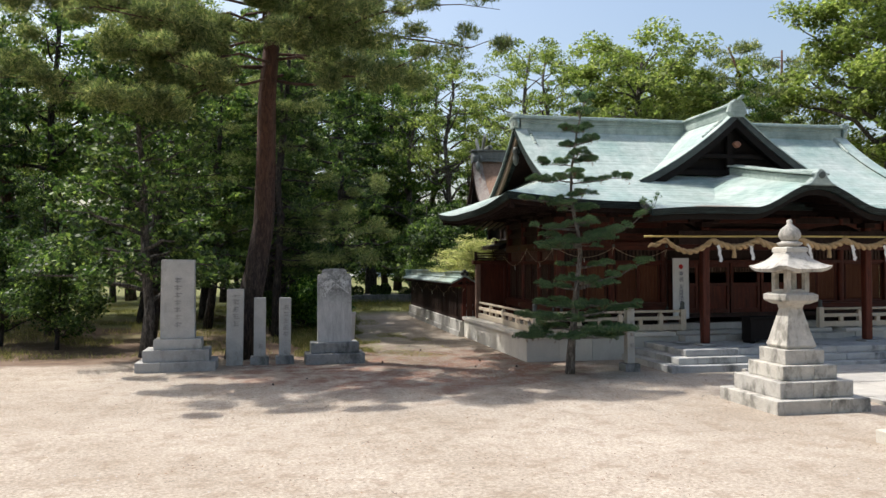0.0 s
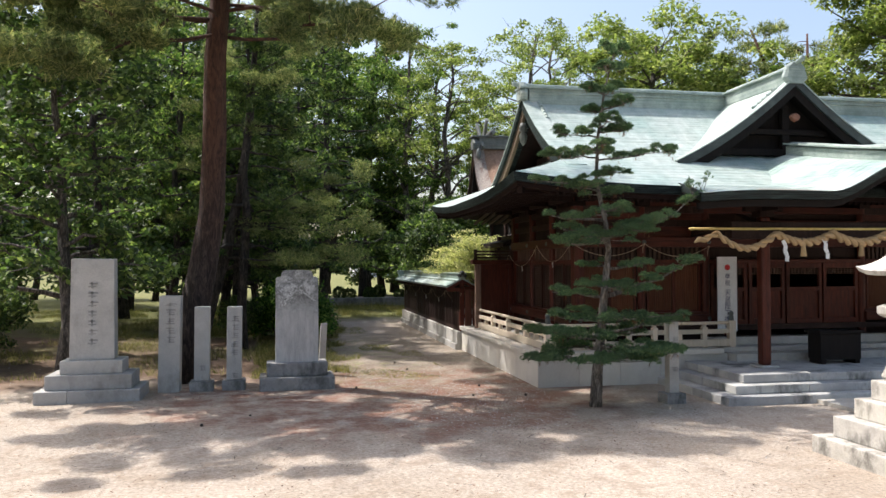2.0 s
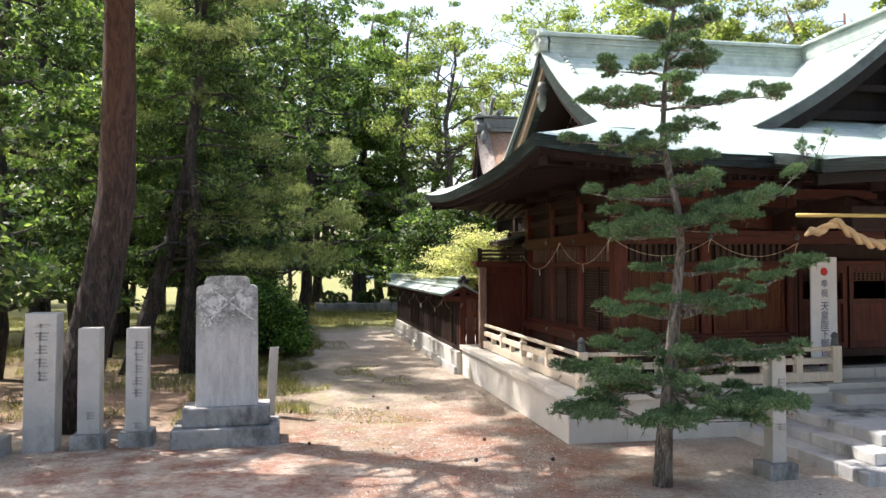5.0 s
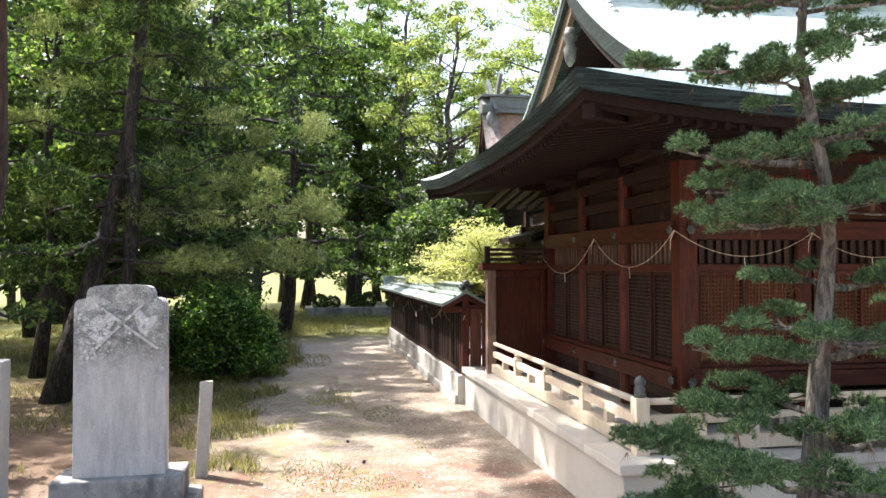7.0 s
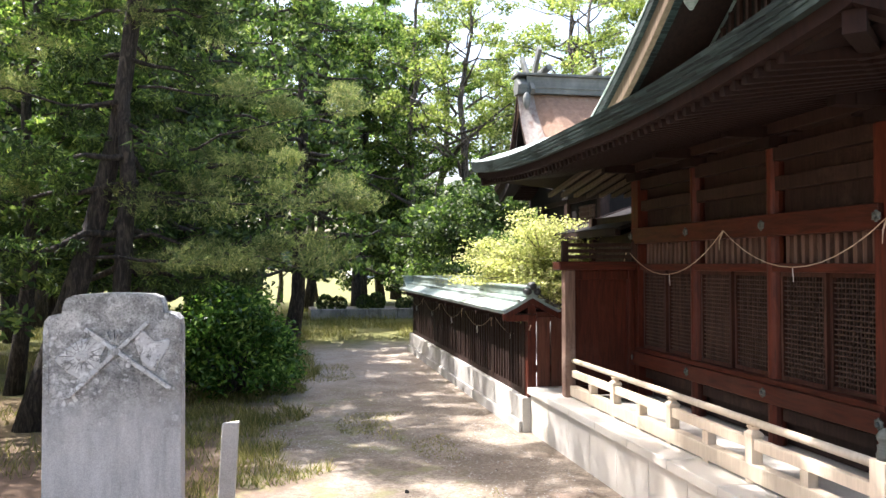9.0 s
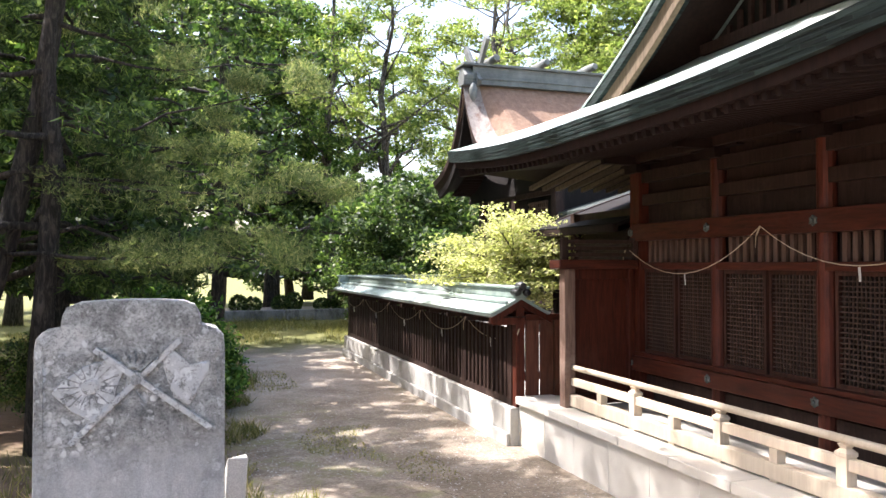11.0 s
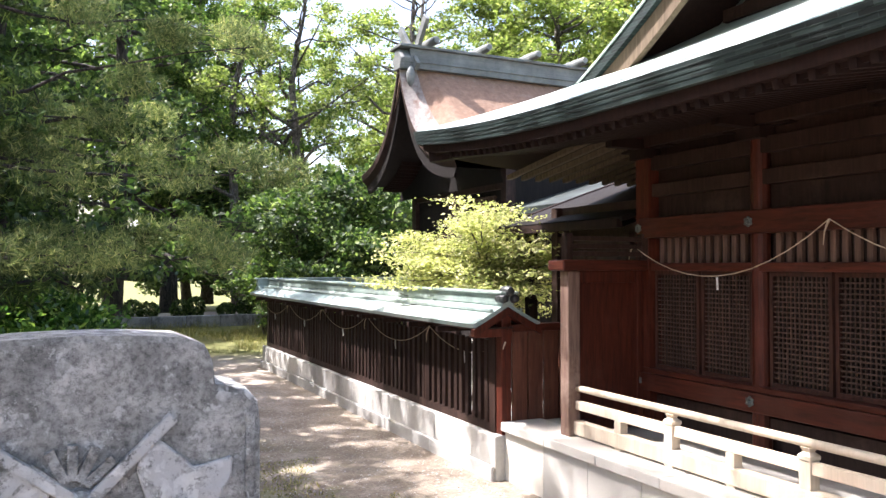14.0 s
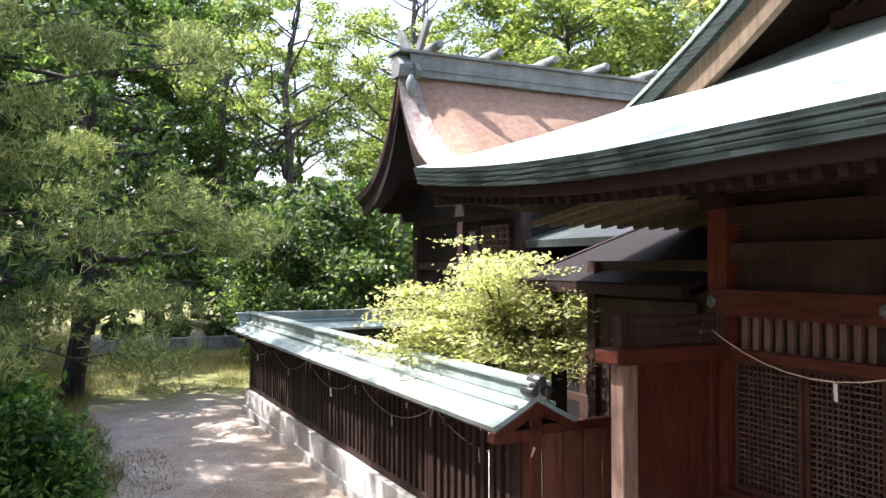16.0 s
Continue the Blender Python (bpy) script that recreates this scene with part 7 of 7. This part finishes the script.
# height, compass turn, length, rise, fullness
BOUGHS = [(0.78, 190, 1.2, -0.02, 1.0), (0.85, 20, 1.1, -0.12, 1.0), (0.82, 265, 1.15, -0.05, 1.1), (0.90, 110, 1.0, 0.0, 0.9), (0.95, 320, 1.25, -0.05, 1.1), (1.02, 160, 1.0, 0.1, 0.9), (1.05, 60, 1.0, 0.02, 0.8), (1.12, 225, 1.1, 0.08, 1.1), (1.18, 0, 1.3, 0.08, 0.9), (1.30, 290, 0.9, 0.12, 0.9), (1.32, 180, 0.75, 0.12, 0.8), (1.38, 100, 0.8, 0.1, 0.7),
          (1.72, 185, 0.85, 0.06, 0.75), (1.74, 350, 0.75, 0.1, 0.7), (1.76, 8, 1.55, 0.33, 0.66), (1.80, 255, 0.8, 0.05, 0.75), (1.86, 90, 0.8, 0.1, 0.6), (2.12, 10, 0.65, 0.12, 0.7), (2.16, 120, 0.5, 0.1, 0.5),
          (2.52, 195, 0.75, 0.0, 1.0), (2.56, 235, 0.8, 0.06, 1.0), (2.72, 8, 1.55, 0.36, 0.6), (2.62, 300, 0.7, 0.1, 0.9), (2.66, 150, 0.7, 0.12, 0.8), (2.72, 335, 1.0, 0.2, 0.7), (2.85, 180, 0.95, 0.12, 0.6), (2.92, 70, 0.7, 0.1, 0.6), (3.0, 270, 0.7, 0.05, 0.7),
          (3.28, 30, 0.4, 0.1, 0.7), (3.34, 200, 0.45, 0.05, 0.7), (3.46, 172, 1.0, 0.05, 0.45), (3.55, 310, 0.4, 0.1, 0.5), (3.82, 0, 1.15, 0.1, 0.5), (3.86, 185, 0.85, 0.04, 0.55), (3.9, 270, 0.6, 0.1, 0.45), (3.95, 95, 0.6, 0.1, 0.4),
          (4.18, 190, 0.65, 0.08, 0.5), (4.25, 15, 0.6, 0.12, 0.5), (4.32, 280, 0.5, 0.15, 0.4), (4.55, 150, 0.4, 0.2, 0.4), (4.6, 330, 0.42, 0.2, 0.45), (4.85, 200, 0.3, 0.3, 0.4), (4.9, 40, 0.3, 0.35, 0.45), (5.15, 250, 0.22, 0.5, 0.35), (5.2, 60, 0.25, 0.6, 0.4), (5.42, 330, 0.18, 0.8, 0.35), (5.5, 150, 0.14, 1.0, 0.35)]
for tz, turn_, ln, rise, fat in BOUGHS:
    i = int(np.searchsorted(bpa[:, 2], tz)) - 1
    f = (tz - bpa[i, 2]) / (bpa[i + 1, 2] - bpa[i, 2])
    a = bpa[i] * (1 - f) + bpa[i + 1] * f
    az = math.radians(turn_ - 12 + rng.uniform(-8, 8))
    L = ln
    b = a + np.array((math.cos(az) * L, math.sin(az) * L, rise * L))
    pts = wander(rng, a, b, 6, 0.16)
    bw.tube(pts, [max(0.028 * (1 - 0.8 * j / 6) * (1 if tz < 3.2 else 0.55), 0.004) for j in range(7)], 6)
    pts = np.array(pts)
    side = np.array((-math.sin(az), math.cos(az), 0))
    # side twigs carry rounded tuft clusters
    for j in range(int(4 + 12 * L * fat + (4 if tz > 3.2 else 0))):
        u = rng.uniform(0.3 if tz < 3.2 else 0.2, 1.02)
        q = min(int(u * 6), 5)
        p = pts[q] * (1 - (u * 6 - q)) + pts[q + 1] * (u * 6 - q)
        off = rng.normal() * 0.24 * fat * (0.5 + math.sin(min(u, 1) * math.pi))
        e = p + side * off + np.array((0, 0, 0.03 + 0.02 * rng.normal()))
        bw.tube([tuple(p), tuple((p + e) / 2 + (0, 0, -0.01)), tuple(e)], [0.008, 0.006, 0.004], 4)
        m_ = int(46 * (0.6 + fat) * (1.35 if tz > 3.2 else 1.0))
        rr = 0.113 * (0.6 + 0.6 * fat)
        v = unit(rng.normal(size=(m_, 3)))
        v[:, 2] = np.abs(v[:, 2]) * 0.75 - 0.18
        c = e + v * rr * rng.uniform(0.35, 1.0, (m_, 1))
        tuft_c.append(c)
        tuft_d.append(unit(v + np.array((math.cos(az) * 0.4, math.sin(az) * 0.4, 0.55))))
# a bare upright spray at the end of the long upper bough
for k in range(7):
    a = np.array((1.66 + 0.04 * k, rng.uniform(-0.08, 0.08), 3.27 + 0.012 * k))
    b = a + (rng.uniform(-0.16, 0.14), rng.uniform(-0.1, 0.1), rng.uniform(0.14, 0.30))
    bw.tube([tuple(a), tuple((a + b) / 2), tuple(b)], [0.006, 0.005, 0.003], 4)
    c = b + rng.normal(size=(12, 3)) * 0.022
    tuft_c.append(c)
    tuft_d.append(unit(rng.normal(size=(12, 3)) * 0.5 + (0, 0, 1)))
yp = thing("garden_pine", (5.88, 14.8, 0), "young garden pine clipped into flat needle pads", "tree")
part("trunk", bw, PALE_BARK, yp, smooth=True, local=True)
tc, td = np.concatenate(tuft_c), np.concatenate(tuft_d)
part("needles", soup("needles", needles(rng, tc, td, 15, 0.043, 0.0030, 0.75), 3, NEEDLE), NEEDLE, yp, "blue-green needle pads", local=True)
brown = tc[rng.integers(0, len(tc), 260)] - (0, 0, 0.05)
LITTERN = leaf("dead_needles", (0.16, 0.07, 0.03), (0.26, 0.13, 0.07), (0.3, 0.17, 0.1), 0.2, 0.7)
part("dead_needles", soup("dead_needles", needles(rng, brown, np.tile((0.0, 0.0, -1.0), (len(brown), 1)), 9, 0.09, 0.002, 0.35), 3, LITTERN), LITTERN, yp, "brown dead needles under the pads", local=True)

# maple inside the fence
rng = np.random.default_rng(9)
mp = thing("maple", (6.55, 25.25, 0), "small yellow-green maple behind the fence", "tree")
mw, mc = Shape(), []
mtr = [(0, 0, -0.1), (0.05, 0, 0.8), (-0.02, 0.03, 1.5), (0.05, 0, 2.1)]
mw.tube(mtr, [0.075, 0.06, 0.05, 0.03], 8)
for k in range(46):
    az, u = k * 2.4, rng.uniform(0.25, 1)
    L = rng.uniform(0.5, 1.6)
    a = np.array((0, 0, 1.35 + u * 1.0))
    b = a + (math.cos(az) * L, math.sin(az) * L * 0.9, (1.3 - L * 0.72) * rng.uniform(0.1, 1.15) - 0.3 * max(0, math.cos(az)))
    pts = wander(rng, a, b, 5, 0.2)
    part("branch", Shape().tube(pts, [0.022, 0.018, 0.014, 0.010, 0.007, 0.004], 5), GREY_BARK, mp, smooth=True, local=True)
    for j in range(9):
        p = np.array(pts[1 + j % 5]) + rng.normal(size=3) * (0.12, 0.12, 0.07)
        mc.append(p + rng.normal(size=(110, 3)) * (0.16, 0.16, 0.035))
part("trunk", mw, GREY_BARK, mp, smooth=True, local=True)
mcc = np.concatenate(mc) + (0.05, 0, 0.1)
mcc = mcc[(mcc[:, 2] > 1.95) | (mcc[:, 0] > -0.35)]
part("crown", soup("crown", leaves(rng, mcc, 0.029, 0.9, 0.55), 4, LEAF_MAPLE), LEAF_MAPLE, mp, local=True)

# glossy bush at the path's edge
rng = np.random.default_rng(12)
bs = thing("glossy_bush", (1.6, 27.3, 0), "dense dark glossy evergreen bush beside the path", "bush")
bsw, bc = Shape(), []
for k in range(190):
    d = unit(rng.normal(size=(1, 3)))[0]
    d[2] = abs(d[2]) * 1.25 - 0.5
    r = rng.uniform(0.72, 1.02)
    e = np.array((d[0] * 1.12 * r, d[1] * 1.12 * r, 0.85 + d[2] * 1.3 * r))
    bsw.tube(wander(rng, (d[0] * 0.1, d[1] * 0.1, 0.0), e, 3, 0.12), [0.02, 0.014, 0.009, 0.004], 4)
    bc.append(e + rng.normal(size=(110, 3)) * (0.15, 0.15, 0.11))
bcc = np.concatenate(bc)
bcc = bcc[bcc[:, 2] > 0.02]
part("stem", bsw, DARK_BARK, bs, local=True)
part("foliage", soup("foliage", leaves(rng, bcc, 0.056, 0.45, 0.42), 4, LEAF_BUSH), LEAF_BUSH, bs, local=True)

# ---- ground cover ----
rng = np.random.default_rng(31)


def blades(n, xr, yr, h, keep):
    p = np.stack([rng.uniform(*xr, n), rng.uniform(*yr, n), np.zeros(n)], 1)
    mask = np.array([keep(a, b) for a, b, _ in p])
    p = p[mask]
    d = unit(rng.normal(size=(len(p), 3)) * (0.5, 0.5, 0.1) + (0, 0, 1))
    s = unit(np.cross(d, rng.normal(size=(len(p), 3)))) * 0.006
    out = np.empty((len(p), 3, 3))
    out[:, 0], out[:, 1], out[:, 2] = p - s, p + s, p + d * (h * rng.uniform(0.4, 1.2, (len(p), 1)))
    return out.reshape(-1, 3)


def patchy(a, b, lo):
    return noise.noise(Vector((a * 0.45, b * 0.45, 3.1))) > lo


g1 = blades(70000, (-13, 2.7), (19.8, 46), 0.22, lambda a, b: patchy(a, b, 0.02) and a < 2.6 - max(0, 25 - b) * 0.25)
g2 = blades(26000, (0.5, 14), (36.5, 52), 0.32, lambda a, b: patchy(a, b, -0.25))
g3 = blades(5000, (2.2, 4.0), (22.5, 31), 0.06, lambda a, b: patchy(a, b, 0.12))
g5 = blades(30000, (-1.0, 3.5), (28.5, 42), 0.3, lambda a, b: patchy(a, b, -0.3) and a < 3.2 + 0.4 * noise.noise(Vector((a, b, 5))))
g6 = blades(12000, (2.4, 4.6), (18.5, 25), 0.03, lambda a, b: noise.noise(Vector((a * 0.9, b * 0.6, 8.0))) > 0.12)
g4 = blades(20000, (0.6, 3.4), (19.0, 28), 0.2, lambda a, b: a < 2.55 + 0.9 * noise.noise(Vector((a * 1.3, b * 0.9, 0))) and noise.noise(Vector((a * 1.6, b * 1.6, 4))) > -0.02)
tagged(new("grass", soup("grass", np.concatenate([g1, g2, g3, g4, g5, g6]), 3, GRASS)), "sparse half-dry grass under the trees", "grass", kind="stuff")

n = 9000
p = np.stack([rng.normal(3.0, 3.2, n), rng.normal(16.2, 2.6, n), np.full(n, 0.012)], 1)
p = np.concatenate([p, np.stack([rng.uniform(-14, 9, 2600), rng.uniform(3, 30, 2600), np.full(2600, 0.012)], 1)])
deb = []
for _ in range(70):
    cx_, cy_ = rng.uniform(-7, 8.5), rng.uniform(3.5, 14)
    deb.append(np.stack([rng.normal(cx_, 0.35, 28), rng.normal(cy_, 0.22, 28), np.full(28, 0.012)], 1))
p = np.concatenate([p] + deb)
p = p[(p[:, 0] < 5.5) | (p[:, 1] < 14.2)]
keep = np.array([noise.noise(Vector((a * 0.8, b * 0.8, 7))) > -0.1 for a, b, _ in p])
tagged(new("leaf_litter", soup("leaf_litter", leaves(rng, p[keep], 0.016, 3.0, 0.5), 4, LITTER)), "scattered brown pine litter and dead leaves", "leaf litter", kind="stuff")
n = 5200
p = np.stack([rng.uniform(-9, 9.5, n), rng.uniform(2.5, 31, n), np.full(n, 0.004)], 1)
p = p[(p[:, 0] < 5.4) | (p[:, 1] < 14.2)]
p2 = np.stack([rng.uniform(2.3, 5.6, 7000), rng.uniform(13.5, 30, 7000), np.full(7000, 0.005)], 1)
p = np.concatenate([p, p2])
peb = leaves(rng, p, 0.014, 3.0, 0.8)
tagged(new("gravel", soup("gravel", peb, 4, FENCE_STONE)), "small scattered pebbles on the earth", "gravel", kind="stuff")

tw = []
for k in range(420):
    a = np.array((rng.normal(3.2, 3.4), rng.normal(14.5, 4.5), 0.008))
    if a[0] > 5.4 and a[1] > 14.0:
        continue
    t_ = rng.uniform(0, 6.28)
    d = np.array((math.cos(t_), math.sin(t_), 0)) * rng.uniform(0.04, 0.16)
    s_ = np.array((-math.sin(t_), math.cos(t_), 0)) * 0.004
    tw += [a - s_, a + s_, a + d + s_ + (0, 0, 0.01), a + d - s_ + (0, 0, 0.01)]
tagged(new("fallen_twigs", soup("fallen_twigs", np.array(tw), 4, DARK_BARK)), "thin dark fallen twigs on the earth", "twigs", kind="stuff")
rng = np.random.default_rng(77)
cone = Shape().lathe([(0.0, 0.0), (0.018, 0.008), (0.024, 0.022), (0.016, 0.042), (0.0, 0.052)], 7).mesh("pine_cone", DARK_BARK)
for k in range(9):
    x_, y_ = rng.normal(3.6, 1.6), rng.normal(17.5, 2.4)
    if x_ > 5.3 or (0.6 < x_ < 2.2 and 17.3 < y_ < 18.8) or (x_ < 0.7 and 16.7 < y_ < 18.5):
        continue
    tagged(new("pine_cone", cone), "small dark fallen pine cone on the earth", "pine cone", "pine cones").matrix_basis = pose(x_, y_, -0.002, rng.uniform(-30, 30), rng.uniform(-30, 30), 0)

# low stone edging with clipped shrubs far along the path
kb = thing("stone_edging", (8, 46, 0), "low dark stone edging of a raised bed", "edging")
for i in range(9):
    part("edging_block", Shape().box(3.9 + i * 1.2, 45.6, -0.1, 5.08 + i * 1.2, 46.0, 0.42), GRANITE_DARK, kb, bevel=0.03)
part("bed_soil", Shape().box(3.95, 46.0, -0.1, 14.6, 49.0, 0.36), GROUND, kb)
rng = np.random.default_rng(14)
sc = unit(rng.normal(size=(900, 3))) * (0.36, 0.36, 0.34) * rng.uniform(0.8, 1.05, (900, 1)) + (0, 0, 0.3)
shrub = soup("round_shrub", leaves(rng, sc, 0.06, 0.4, 0.5), 4, LEAF_DARK)
for i in range(11):
    o = tagged(new("round_shrub", shrub), "small rounded shrub on the stone edging", "shrub", "round shrubs")
    o.matrix_basis = pose(4.4 + i * 0.85 + rs.uniform(-0.2, 0.2), 46.5, 0.3, 0, 0, i * 50) @ Matrix.Diagonal((1, 1, rs.uniform(0.8, 1.3), 1))

# distant hills and a pale building beyond the grove
hill = Shape()
hill.sheet([[(-700 + i * 35, 520, h_ * (26 + 12 * math.sin(i * 0.5) + 6 * math.sin(i * 1.3 + 1))) for i in range(61)] for h_ in (0.0, 0.6, 1.0)])
HILL = leaf("wooded_hill", (0.10, 0.15, 0.12), (0.14, 0.19, 0.15), (0.18, 0.22, 0.17), 0.0, 0.9)
solo("hills", hill, HILL, "distant wooded hills", "hills", "structure")
WHITE = stone("white_render", (0.62, 0.62, 0.61), (0.72, 0.72, 0.70), (0.5, 0.5, 0.48), 0.6, speck=40)
for bx, by, w_, h_ in ((-52, 118, 9, 7.5), (20, 140, 5, 16), (-78, 95, 12, 6)):
    fb = thing("distant_building", (bx, by, 0), "pale rendered building beyond the trees", "building", "distant buildings")
    part("wall", Shape().box(bx - w_, by, 0, bx + w_, by + 10, h_), WHITE, fb)
    part("roof", Shape().box(bx - w_ - 0.3, by - 0.3, h_, bx + w_ + 0.3, by + 10.3, h_ + 0.35), GRANITE_GREY, fb)
    for fl_ in range(int(h_ // 3)):
        for k in range(int(w_ // 1.6)):
            part("window", Shape().box(bx - w_ + 1.2 + k * 3.2, by - 0.06, 1.0 + fl_ * 3, bx - w_ + 2.8 + k * 3.2, by + 0.02, 2.4 + fl_ * 3), IRON, fb)

# ---- paved approach ----
pav = thing("stone_paving", (CX, 5, 0), "broad granite paving of the approach to the steps", "paving", kind="structure")
slab = Shape().box(0.004, 0.004, -0.1, 0.996, 0.696, 0.06).mesh("paving_slab", GRANITE)
for i in range(34):
    for j in range(4):
        put("paving_slab", slab, pav, pose(9.42 + j * 1.0, 14.36 - (i + 1) * 0.7, rs.uniform(-0.004, 0.004)))

# ---- the whole precinct stands a little askew to the court ----
PRECINCT = ("shrine_hall", "stone_podium", "stone_steps", "railing", "newel_post", "roofed_fence", "gravel_court", "board_gate", "link_hall", "bamboo_pole", "sacred_rope", "paper_streamer", "straw_tassel", "banner_board", "offering_box", "thin_rope", "maple", "stone_paving", "stone_lantern")


def about(x, y):
    return pose(x, y, 0, 0, 0, -1.4) @ pose(-x, -y, 0)


for ob in list(scene.collection.all_objects):
    if ob.parent is None and ob.name.split(".")[0] in PRECINCT:
        ob.matrix_basis = (about(LX, LY) if ob.name == "stone_lantern" else about(5.6, 16.8)) @ ob.matrix_basis
sanct.matrix_basis = about(HX0, HRY) @ sanct.matrix_basis
